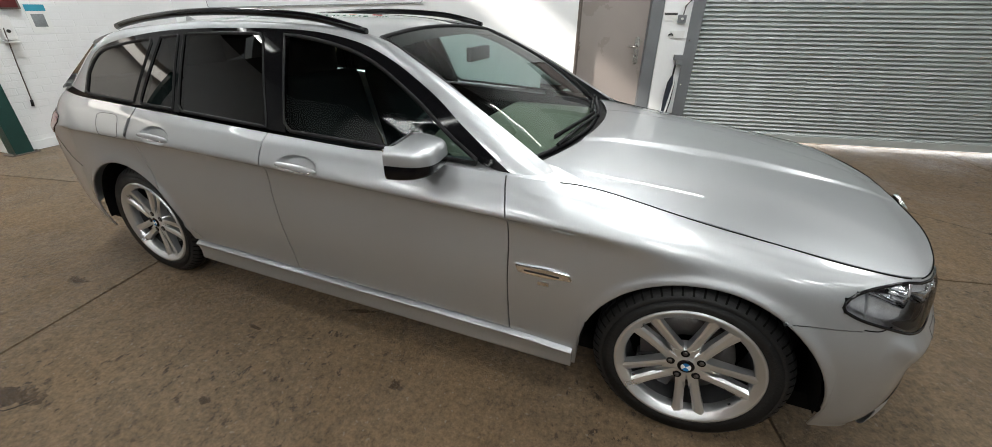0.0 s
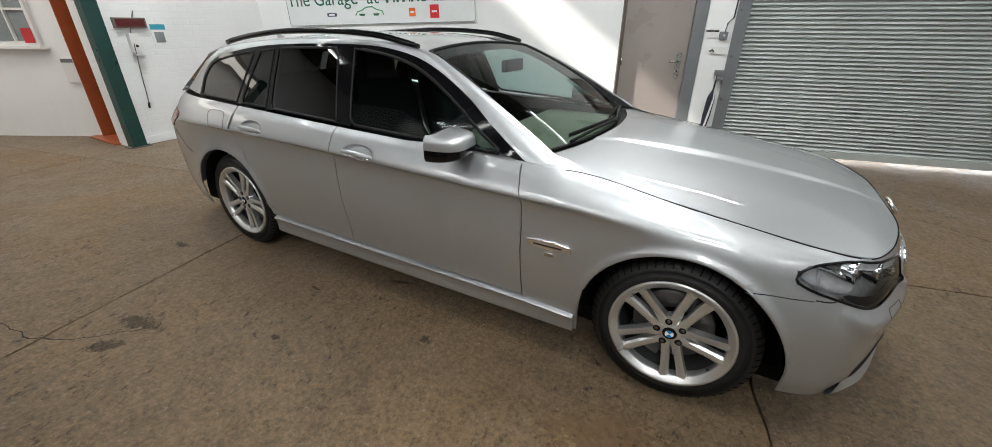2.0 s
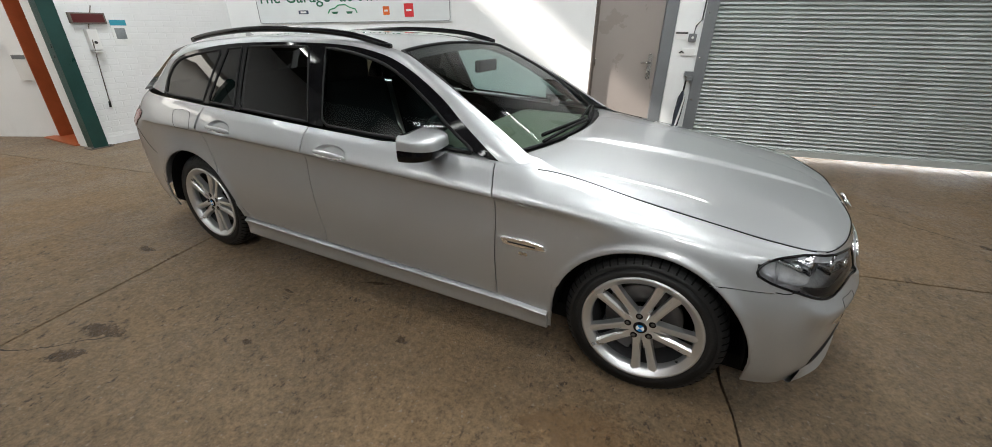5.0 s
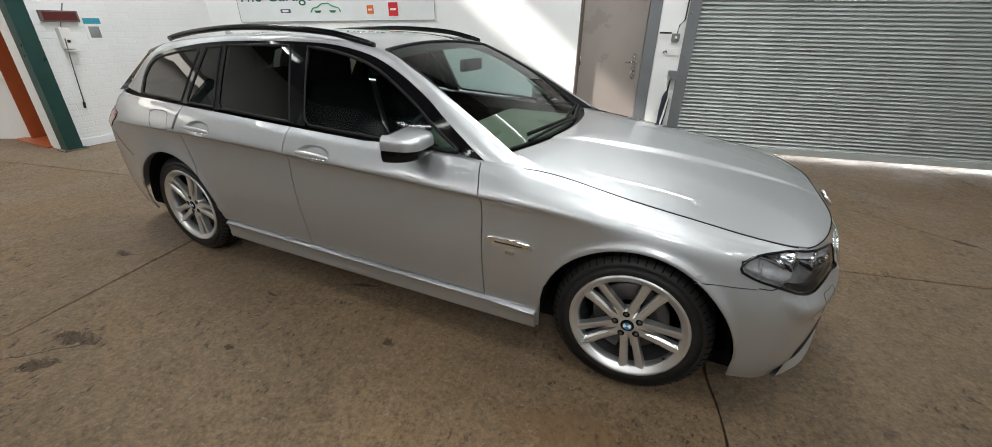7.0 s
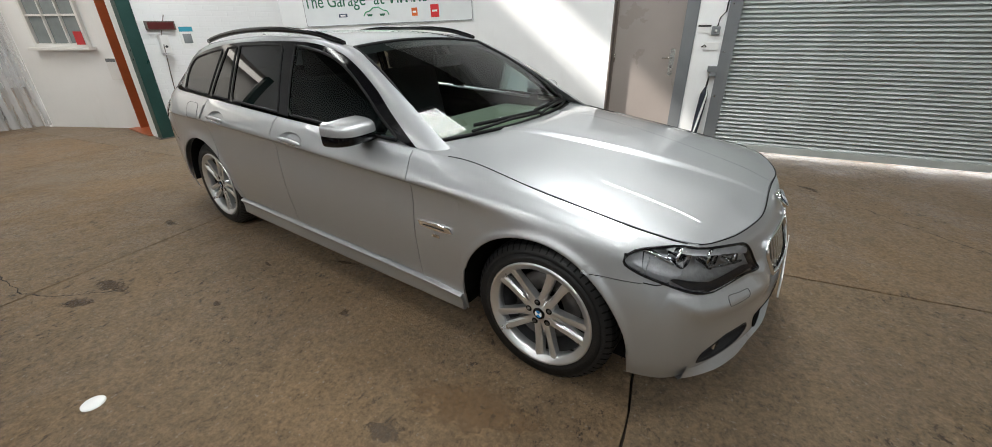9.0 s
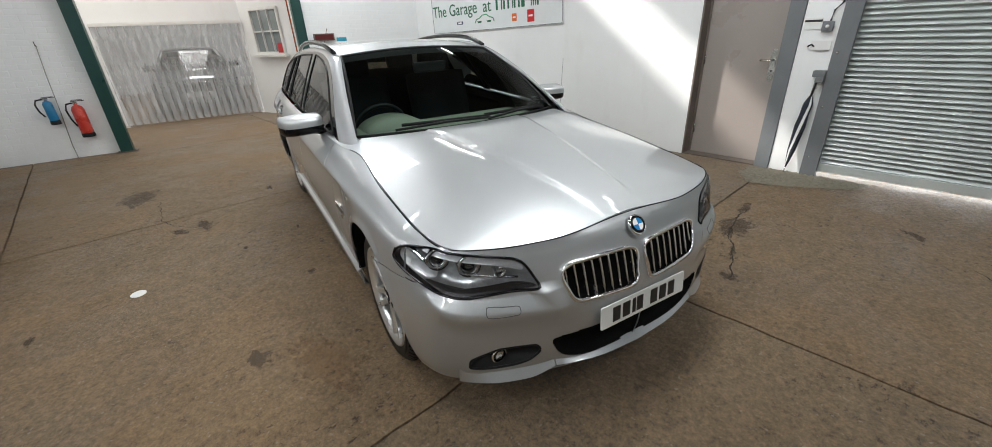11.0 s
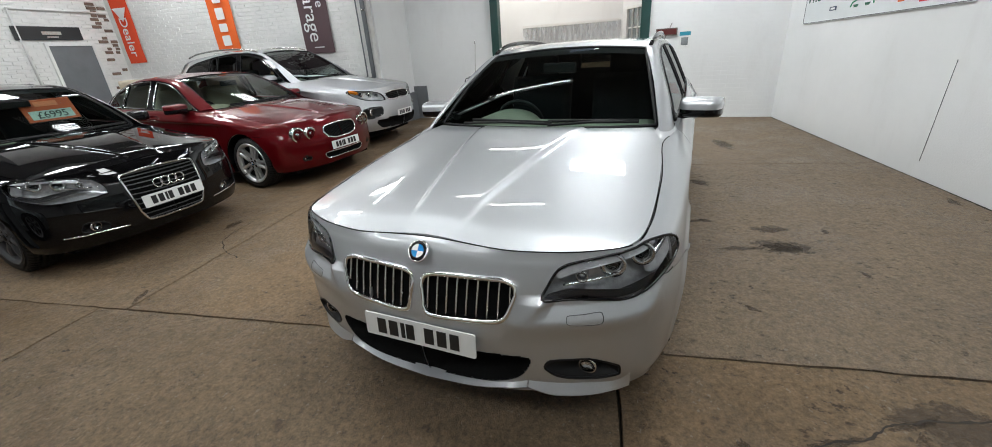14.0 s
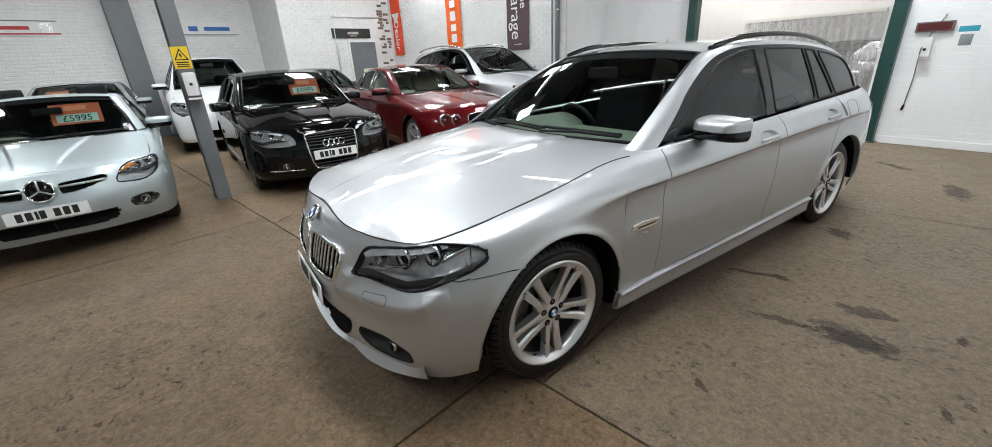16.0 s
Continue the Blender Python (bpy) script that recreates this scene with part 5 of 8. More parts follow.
    cutw = tuple(kk for kk in holes if S["cut"].get(kk) in ("front", "wing"))
    cu, cv = (Uw[:-1, :-1] + Uw[1:, 1:]) / 2, ((vlo[:, None] * (1 - t) + 6 * t)[:-1, :-1] + (vlo[:, None] * (1 - t) + 6 * t)[1:, 1:]) / 2
    keep = np.ones(cu.shape, bool)
    for kk in cutw:
        keep &= ~inside(holes[kk], cu, cv)
    for s in (1, -1):
        part("front_wing", sheet("front_wing", P * (1, s, 1), paint, (0, s, 0.1), 0.008, keep, sh.normal(Uw, vlo[:, None] * (1 - t) + 6 * t) * (1, s, 1)), None, car)
    # doors
    doors = []
    for i, (xa, xb_) in enumerate(zip(S["door"], S["door"][1:])):
        nu, nv = S.get("door_grid", (26, 34))
        v = np.linspace(S.get("door_foot", 1.03), 6, nv)
        ua, ub2 = np.full(nv, 6.0), np.full(nv, 7.5)
        for _ in range(3):
            ua = sh.u_of(np.interp(sh.at(ua, v)[:, 2], S["door_z"], xa) - 0.003, v)
            ub2 = sh.u_of(np.interp(sh.at(ub2, v)[:, 2], S["door_z"], xb_) + 0.003, v)
        s_ = np.linspace(0, 1, nu)[:, None]
        Ud = ua[None] * (1 - s_) + ub2[None] * s_
        P = sh.at(Ud, np.repeat(v[None], nu, 0))
        for s in (1, -1):
            d = part("door", sheet("door", P * (1, s, 1), paint, (0, s, 0.1), 0.010, None, sh.normal(Ud, np.repeat(v[None], nu, 0)) * (1, s, 1)), None, car)
            doors.append((d, s))
            if i < len(bowls):
                c = bowls[i][0]
                u_, v_ = sh.find(c)
                c = np.array((c[0], (sh.at(u_, v_)[1] + 0.024) * s, c[2]))
                bar = lathe([(0.0, -0.112), (0.006, -0.110), (0.0115, -0.095), (0.0145, -0.05), (0.0155, 0.0), (0.0145, 0.05), (0.0115, 0.095), (0.006, 0.110), (0.0, 0.112)], 16)
                bar.transform(Matrix.Diagonal((1, 0.72, 1, 1)) @ Matrix.Rotation(radians(90), 4, "Z"))
                hb = part("handle", bar, paint, d, "painted door handle", smooth=True, m=Matrix.Translation(Vector(c) + Vector((0, s * 0.004, -0.004))) @ Matrix.Rotation(radians(S.get("handle_tilt", 2)), 4, "Y"))
                part("handle_strip", tube([(-0.095, s * 0.0085, -0.008), (0.0, s * 0.0105, -0.0115), (0.095, s * 0.0085, -0.008)], 0.003, 6), M_CHROME, hb, "thin bright strip")
    # sill between the arches
    xs = np.linspace(-R - 0.015, axr + R + 0.015, 30)
    us = us_of(xs)
    vs_ = np.array((0.0, 0.05, 0.14, 0.26, 0.40, 0.55, 0.70, 0.82, 0.885, 0.90, 0.915, 0.935, 0.950, 0.955, 0.960)) * (S.get("door_foot", 1.03) - 0.03) / 0.960
    out_ = np.array((0.002, 0.026, 0.040, 0.038, 0.030, 0.024, 0.023, 0.028, 0.036, 0.038, 0.036, 0.014, -0.004, -0.030, -0.050)) * S.get("skirt_out", 1.0)
    Us, Vs = np.repeat(us[:, None], len(vs_), 1), np.repeat(vs_[None], 30, 0)
    Ps = sh.at(Us, Vs) + sh.normal(Us, Vs) * out_[None, :, None]
    for s in (1, -1):
        part("side_skirt", sheet("side_skirt", Ps * (1, s, 1), S.get("skirt_paint", paint), (0, s, 0.1), 0.010), None, car)
    # rear quarter and bumper
    dl = np.array(S["door"][-1])
    nv = 30
    ue = np.concatenate((us_of(np.linspace(S["door"][-1][0] + 0.02, axr + R + 0.003, 6)), us_of([axr + c for c in cosn]), us_of(np.linspace(axr - R - 0.003, axr - R - 0.2, 5)), np.linspace(us_of([axr - R - 0.22])[0], 13, 40)))
    vlo = arch_v(ue, axr, 0.0)
    x_ = sh.at(ue, np.full_like(ue, 2.0))[..., 0]
    vlo = np.where(x_ > axr + R, S.get("door_foot", 1.03), vlo)
    Uq = np.repeat(ue[:, None], nv, 1)
    V = vlo[:, None] * (1 - tt) + 6 * tt
    # keep the quarter behind the door's shut line
    zz = sh.at(Uq, V)[..., 2]
    u_min = sh.u_of(np.interp(zz, S["door_z"], dl) - 0.003, V)
    Uq = np.maximum(Uq, u_min)
    P = sh.at(Uq, V)
    cutr = tuple(kk for kk in holes if S["cut"].get(kk) == "rear")
    cu, cv = (Uq[:-1, :-1] + Uq[1:, 1:]) / 2, (V[:-1, :-1] + V[1:, 1:]) / 2
    keep = np.ones(cu.shape, bool)
    for kk in cutr:
        keep &= ~inside(holes[kk], cu, cv)
    for s in (1, -1):
        part("rear_quarter", sheet("rear_quarter", P * (1, s, 1), paint, (-0.3, s, 0.1), 0.008, keep, sh.normal(Uq, V) * (1, s, 1)), None, car)
    # black backing as shade behind the shut lines, floor pan and wheel wells
    xs = np.linspace(S["door"][0][0] + 0.10, axr + R + 0.03, 30)
    side_panel("inner_body", us_of(xs), np.full(30, 0.6), np.full(30, 5.85), 16, M_UNDER, 0, off=-0.016)
    hw = S["half_width"]
    part("floor_pan", boxes((axr - 0.9 * S.get("tail_pan", 0.9), 0.55, -hw + 0.22, hw - 0.22, 0.16, 0.24), (axr + R + 0.05, -R - 0.05, -hw + 0.13, hw - 0.13, 0.17, 0.30), bevel=0.02), M_UNDER, car, "black underbody")
    for ax in (axf, axr):
        for s in (1, -1):
            ring = [(ax + (R - 0.004) * math.cos(a), S["axle_z"] + (R - 0.004) * math.sin(a)) for a in np.linspace(-0.06, math.pi + 0.06, 26)]
            V, F = [], []
            for x, z in ring:
                V += [(x, s * (hw - 0.035), z), (x, s * (hw - 0.34), z)]
            F = [(2 * i, 2 * i + 1, 2 * i + 3, 2 * i + 2) for i in range(25)]
            F.append([2 * i + 1 for i in range(26)])
            part("wheel_well", raw_mesh("wheel_well", np.array(V), F, M_UNDER), None, car, "black wheel arch liner")
            xs = np.array([ax + R * math.cos(a) for a in np.linspace(0.03, math.pi - 0.03, 40)])
            us = us_of(xs)
            zs = S["axle_z"] + np.sqrt(R ** 2 - (xs - ax) ** 2)
            pts = sh.at(us, sh.v_of(us, zs)) - np.array((0, 0.006, 0))
            part("arch_lip", tube([tuple(p * (1, s, 1)) for p in pts], 0.006, 6), S.get("lip_paint", paint), car)
    for ax, tw in ((axf, S["track"][0]), (axr, S["track"][1])):
        for s in (1, -1):
            rot = Matrix.Rotation(radians(180 if s > 0 else 0), 4, "Z") @ Matrix.Rotation(radians(S.get("spoke_turn", (0, 0))[s < 0] * s), 4, "Y")
            wheel(car, Matrix.Translation((ax, s * (tw - 0.12), S["axle_z"])) @ rot, S["wheel_r"], S["rim_r"], 0.225, S.get("style", "twin"), S.get("spokes", 5), S.get("rim_paint"))

    # bonnet
    hood = S["hood"]                     # rows of (x, half-width, edge z, middle z)
    H = smooth_line(hood, 46)
    q = np.linspace(-1, 1, S.get("hood_cols", 61))[None, :]
    rear_bow = S.get("cowl_bow", 0.10)
    rel = np.clip((H[:, 0] - H[0, 0]) / (H[-1, 0] - H[0, 0]), 0, 1)[:, None]
    X = H[:, 0:1] + rear_bow * (1 - rel) ** 2 * (1 - q ** 2) + S.get("nose_bow", 0.0) * rel ** 4 * (1 - q ** 2)
    Yy = q * (H[:, 1:2] - 0.0025)
    prof = 1 - np.abs(q) ** S.get("hood_pow", 2.6)
    Z = H[:, 2:3] + (H[:, 3:4] - H[:, 2:3]) * prof
    fr = sh.at(np.linspace(0, 2.2, 80), np.full(80, 6.0))          # the front edge follows the bumper's top
    w_ = np.clip((rel - 0.75) / 0.25, 0, 1) ** 2
    X = X + w_ * (np.interp(np.abs(Yy[-1]), fr[:, 1], fr[:, 0]) - 0.004 - X[-1])
    Z = Z + w_ * (np.interp(np.abs(Yy[-1]), fr[:, 1], fr[:, 2]) + 0.001 - Z[-1])
    if "dome" in S:
        y_front, y_rear, hgt = S["dome"]
        cy = y_rear + (y_front - y_rear) * rel
        Z = Z + hgt / (1 + np.exp((np.abs(Yy) - cy) / 0.005)) * (0.35 + 0.65 * np.sin(math.pi * np.clip(rel, 0.05, 0.95))) * (1 - 0.85 * w_)
    part("bonnet", sheet("bonnet", np.stack((X, Yy, Z), -1), paint, (0, 0, 1), 0.012), None, car)
    # black backing sheet that puts shade into the gap round the bonnet
    under = np.stack((X, Yy * 1.006, Z - 0.02), -1)
    part("bonnet_underside", sheet("bonnet_underside", under, M_UNDER, (0, 0, 1), 0), None, car)

    # glasshouse
    G = S["glass"]
    belt = sh.at(np.linspace(4.5, 12, 200), np.full(200, 6.0))
    order = np.argsort(belt[:, 0])
    yb = lambda x: np.interp(x, belt[order, 0], belt[order, 1])
    zb = lambda x: np.interp(x, belt[order, 0], belt[order, 2])
    t1, t2 = G["tumble"]

    def side_y(x, z):
        d = np.clip(z - zb(x), 0, None)
        return yb(x) - 0.012 - t1 * d - t2 * d * d

    top = smooth_line(G["top"], 160)
    order2 = np.argsort(top[:, 0])
    zt = lambda x: np.interp(x, top[order2, 0], top[order2, 1])
    for i, (xa0, xa1, xb0, xb1) in enumerate(G["panes"]):      # front edge bottom/top, rear edge bottom/top
        n_, m_ = 30, 14
        s_, t_ = np.linspace(0, 1, n_)[:, None], np.linspace(0, 1, m_)[None, :]
        X = (xa0 + (xa1 - xa0) * t_) * (1 - s_) + (xb0 + (xb1 - xb0) * t_) * s_
        if i == 0:                       # the corner at the mirror tapers to a point
            X = xa0 * (1 - s_) + (xb0 + (xb1 - xb0) * t_) * s_
        if i == len(G["panes"]) - 1 and G.get("tail_round"):
            X = (xa0 + (xa1 - xa0) * t_) * (1 - s_) + xb0 * s_
        z0 = zb(X) + 0.018
        Z = z0 + (np.maximum(zt(X), z0 + 0.004) - z0) * t_
        P = np.stack((X, side_y(X, Z), Z), -1)
        for s in (1, -1):
            ob = part("window", sheet("window", P * (1, s, 1), G["tints"][min(i, len(G["tints"]) - 1)], (0, s, 0.3), 0), None, car, "tinted side glass" if i else "side glass")
            edge = np.concatenate((P[:, 0], P[-1, 1:], P[::-1, -1][1:], P[0, ::-1][1:-1]))
            part("window_seal", tube([tuple(p * (1, s, 1)) for p in edge[::2]], 0.007, 6, closed=True, flat=(0.006, 0.009)), G.get("seal", M_TRIM), ob, "black window surround")
    for (xa0, xa1, xb0, xb1) in G["pillars"]:
        s_, t_ = np.linspace(0, 1, 4)[:, None], np.linspace(0, 1, 14)[None, :]
        X = (xa0 + (xa1 - xa0) * t_) * (1 - s_) + (xb0 + (xb1 - xb0) * t_) * s_
        Z = zb(X) + 0.01 + (zt(X) - zb(X)) * t_
        P = np.stack((X, side_y(X, Z) + 0.002, Z), -1)
        for s in (1, -1):
            part("pillar", sheet("pillar", P * (1, s, 1), M_GLOSSBLACK, (0, s, 0.3), 0.02), None, car, "gloss black pillar trim")
    # painted band over the windows, from the screen pillar to the tail
    lo_pts = [(x, float(side_y(x, z)), z) for x, z in G["over"]]
    P = band(lo_pts, G["gutter"], 60, 12, G.get("band_bulge", 0.014))
    for s in (1, -1):
        part("roof_side", sheet("roof_side", P * (1, s, 1), G.get("roof_paint", paint), (0, s, 0.8), 0.010), None, car)
    (bx, by, bz, bbow), (hx, hy, hz, hbow) = G["screen"]
    # pillar foot: closes the corner between wing, bonnet and screen
    fa = [(x, y, z) for x, y, z in (sh.at(u_, 6.0) for u_ in np.linspace(G.get("foot", (5.0, 6.6))[0], G.get("foot", (5.0, 6.6))[1], 10))]
    g0 = G["gutter"][G.get("tip", 0)]
    fb = [(bx + 0.06 + (g0[0] - 0.02 - bx - 0.06) * k_ / 9 + 0.10 * (1 - k_ / 9), by + (g0[1] - by) * k_ / 9, bz - 0.006 + (g0[2] + 0.012 - bz) * k_ / 9) for k_ in range(10)]
    P = band(fa, fb, 14, 6, 0.0)
    for s in (1, -1):
        part("pillar_foot", sheet("pillar_foot", P * (1, s, 1), paint, (0, s * 0.5, 1), 0.0), None, car)
    # black frame between the glass and the painted band
    P = band([(x, float(side_y(x, z)) + 0.001, z) for x, z in G["top"]], [(x, float(side_y(x, z)) + 0.001, z) for x, z in G["over"]], 60, 4)
    for s in (1, -1):
        part("window_frame", sheet("window_frame", P * (1, s, 1), M_GLOSSBLACK, (0, s, 0.3), 0.006), None, car, "gloss black window frame")
    # rear pillar side
    if G.get("rear_edge"):
        (xa, xr0), (xa2, xr1), ztop = G["rear_edge"]
        s_, t_ = np.linspace(0, 1, 16)[:, None], np.linspace(0, 1, 14)[None, :]
        X = (xa + (xa2 - xa) * t_) * (1 - s_) + (xr0 + (xr1 - xr0) * t_) * s_
        Z = zb(X) + (ztop - zb(X)) * t_
        P = np.stack((X, side_y(X, Z) + 0.004, Z), -1)
        for s in (1, -1):
            part("rear_pillar", sheet("rear_pillar", P * (1, s, 1), paint, (0, s, 0.2), 0.008), None, car)
    # windscreen
    t_, q_ = np.linspace(0, 1, 20)[:, None], np.linspace(-1, 1, 33)[None, :]
    X = (bx + bbow * (1 - q_ ** 2)) * (1 - t_) + (hx + hbow * (1 - q_ ** 2)) * t_ + 0.03 * 4 * t_ * (1 - t_)
    Yg = q_ * (by * (1 - t_) + hy * t_)
    Z = bz * (1 - t_) + (hz + 0.03 * (1 - q_ ** 2)) * t_ + 0.025 * 4 * t_ * (1 - t_)
    P = np.stack((X, Yg, Z), -1)
    ws = part("windscreen", sheet("windscreen", P, G["screen_glass"], (1, 0, 1), 0), None, car, "clear laminated windscreen")
    edge = np.concatenate((P[:, 0], P[-1, 1:], P[::-1, -1][1:], P[0, ::-1][1:-1]))
    part("screen_seal", tube([tuple(p) for p in edge], 0.010, 6, closed=True), M_TRIM, ws, "black screen seal")
    nsh = P[-5:] - np.array((0.004, 0, 0.004))
    part("shade_band", sheet("shade_band", nsh[2:], M_TRIM, (1, 0, 1), 0), None, ws, "black band at the top of the glass")
    # roof
    gut = smooth_line(G["roof_edge"], 40)
    q_ = np.linspace(-1, 1, 41)[None, :]
    X = gut[:, 0:1] + hbow * (1 - q_ ** 2) * np.linspace(1, 0, 40)[:, None] + 0 * q_
    P = np.stack((X, gut[:, 1:2] * q_, gut[:, 2:3] + G.get("crown", 0.032) * (1 - np.abs(q_) ** 2.4)), -1)
    part("roof", sheet("roof", P, G.get("roof_paint", paint), (0, 0, 1), 0.012), None, car)
    # tail: rear glass and lid
    if "tail" in G:
        (ax_, ay_, az_), (cx_, cy_, cz_), (ex_, ey_, ez_) = G["tail"]
        t_ = np.linspace(0, 1, 10)[:, None]
        def tail_grid(a, b):
            return np.stack(((a[0] * (1 - t_) + b[0] * t_) - 0.06 * (1 - q_ ** 2), q_ * (a[1] * (1 - t_) + b[1] * t_), (a[2] * (1 - t_) + b[2] * t_) + 0 * q_), -1)
        part("rear_window", sheet("rear_window", tail_grid((ax_, ay_, az_), (cx_, cy_, cz_)), M_TINT, (-1, 0, 0.5), 0), None, car, "dark rear glass")
        part("tail_lid", sheet("tail_lid", tail_grid((cx_, cy_, cz_), (ex_, ey_, ez_)), paint, (-1, 0, 0.5), 0.008), None, car)
    # cowl and wipers
    cow = part("cowl", sheet("cowl", np.stack((np.stack((bx + 0.10 + (bbow + 0.02) * (1 - q_[0] ** 2), q_[0] * by * 1.0, np.full(41, bz - 0.02)), -1),
                                               np.stack((bx - 0.02 + bbow * (1 - q_[0] ** 2), q_[0] * by, np.full(41, bz - 0.012)), -1))), M_TRIM, (0, 0, 1), 0.02), None, car, "black plastic scuttle")
    for y0, y1 in S.get("wipers", ((-0.50, 0.12), (0.10, 0.62))):
        sgn = 1 if S.get("rhd", True) else -1
        f = lambda y, up: (bx + bbow * (1 - (y / by) ** 2) + 0.035 - up, y, bz + 0.012 + up * 0.45)
        wp = part("wiper", tube([f(y0 * sgn, 0.02), f((y0 * 0.5 + y1 * 0.5) * sgn, 0.045), f(y1 * sgn, 0.03)], 0.008, 6), M_TRIM, car, "black wiper arm")
        part("blade", tube([f(y0 * 0.9 * sgn, 0.06), f(y1 * sgn, 0.045)], 0.006, 6, flat=(0.005, 0.011)), M_TRIM, wp)
    # door mirrors
    mx_, my_, mz_ = S["mirror"]
    for s in (1, -1):
        mir = part("door_mirror", bmesh.new(), paint, car, "painted mirror on a black foot", m=Matrix.Translation((mx_, s * my_, mz_)) @ Matrix.Rotation(radians(-8 * s), 4, "Z"))
        def dome(z_lo, z_hi, grow=1.0):
            V, F = [], []
            nu_, nv_ = 14, 18
            for i in range(nu_ + 1):
                a = math.pi / 2 * i / nu_
                for j in range(nv_ + 1):
                    b = -1 + 2 * j / nv_
                    z = z_lo + (z_hi - z_lo) * (j / nv_)
                    wz = max(0.0, 1 - abs(z / 0.0625) ** 5.0) ** 0.42
                    y = 0.124 * math.cos(a) ** 0.62 * (0.72 + 0.28 * wz)
                    V.append(((0.165 * math.sin(a) ** 0.55 * wz - 0.10 * max(0.0, z) * math.sin(a)) * grow - 0.045, s * y * grow, z * (1 - 0.16 * (y / 0.124) ** 2 * (z > 0))))
            off2 = len(V)
            V += [(x, -y + 0.0, z) for x, y, z in V]
            for base in (0, off2):
                for i in range(nu_):
                    for j in range(nv_):
                        p0 = base + i * (nv_ + 1) + j
                        F.append((p0, p0 + 1, p0 + nv_ + 2, p0 + nv_ + 1))
            return np.array(V), F
        part("housing", raw_mesh("housing", *dome(-0.004, 0.062), paint), None, mir)
        part("lower_housing", raw_mesh("lower_housing", *dome(-0.060, -0.0045, 0.985), M_GLOSSBLACK), None, mir, "black lower housing")
        part("repeater", boxes((0.045, 0.064, min(s * 0.01, s * 0.075), max(s * 0.01, s * 0.075), -0.032, -0.022), bevel=0.003), M_LAMPBRIGHT, mir, "clear indicator strip")
        part("mirror_glass", boxes((-0.046, -0.040, -0.120, 0.120, -0.048, 0.052), bevel=0.003), M_CHROME, mir, "mirror glass")
        part("foot", tube([(0.0, s * 0.03, -0.046), (0.012, -s * 0.07, -0.046), (0.03, -s * 0.12, -0.054), (0.07, -s * 0.18, -0.060)], 0.02, 10, flat=(0.036, 0.021)), M_TRIM, mir)
    # cabin
    trim = S.get("cabin", M_CABIN)
    sx = G["seat_x"]
    for y in (-0.37, 0.37):
        seat(car, sx, y, trim)
    if S.get("rear_seats", True):
        seat(car, sx - 0.88, 0.0, trim, True)
    dash = part("dashboard", box(bmesh.new(), bx - 0.52, bx + 0.02, -by + 0.03, by - 0.03, bz - 0.36, bz - 0.045, bevel=0.05), S.get("dash", M_CABINGREY), car, "moulded dashboard", smooth=True)
    part("binnacle", prism([(0.23 * math.cos(a), 0.115 * math.sin(a)) for a in np.linspace(0, math.pi, 15)], -0.14, 0.14, bevel=0.008), S.get("dash", M_CABINGREY), dash, smooth=True, m=Matrix.Translation((bx - 0.36, -0.37 if S.get("rhd", True) else 0.37, bz - 0.085)) @ Matrix.Rotation(radians(90), 4, "Z"))
    swm = Matrix.Translation((bx - 0.66, -0.37, bz - 0.10)) @ Matrix.Rotation(radians(-68), 4, "Y")
    sw = part("steering_wheel", tube([(0.185 * math.cos(a), 0.185 * math.sin(a), 0) for a in np.linspace(0, math.tau, 28, endpoint=False)], 0.016, 8, closed=True), M_TRIM, car, "black leather steering wheel", m=swm)
    part("wheel_boss", boxes((-0.06, 0.06, -0.07, 0.07, -0.03, 0.01), (-0.02, 0.02, -0.17, 0.17, -0.02, 0.0), (-0.17, 0.0, -0.02, 0.02, -0.02, 0), bevel=0.008), M_TRIM, sw)
    part("rear_view_mirror", box(bmesh.new(), hx + 0.18, hx + 0.21, -0.12, 0.12, hz - 0.13, hz - 0.06, bevel=0.012), M_TRIM, car, "black interior mirror")
    part("cabin_floor", boxes((G["gutter"][-1][0] + 0.3, -0.55, -hw + 0.14, hw - 0.14, 0.26, 0.32)), M_CABIN, car, "dark carpet")
    hl = np.array([(x, y * 0.97, z - 0.03) for x, y, z in G["roof_edge"]])
    hg = smooth_line(hl, 12)
    P = np.stack((hg[:, 0:1] + 0 * q_, hg[:, 1:2] * q_, hg[:, 2:3] + 0.02 * (1 - q_ ** 2)), -1)
    part("headlining", sheet("headlining", P, S.get("lining", M_CABINGREY), (0, 0, -1), 0), None, car)
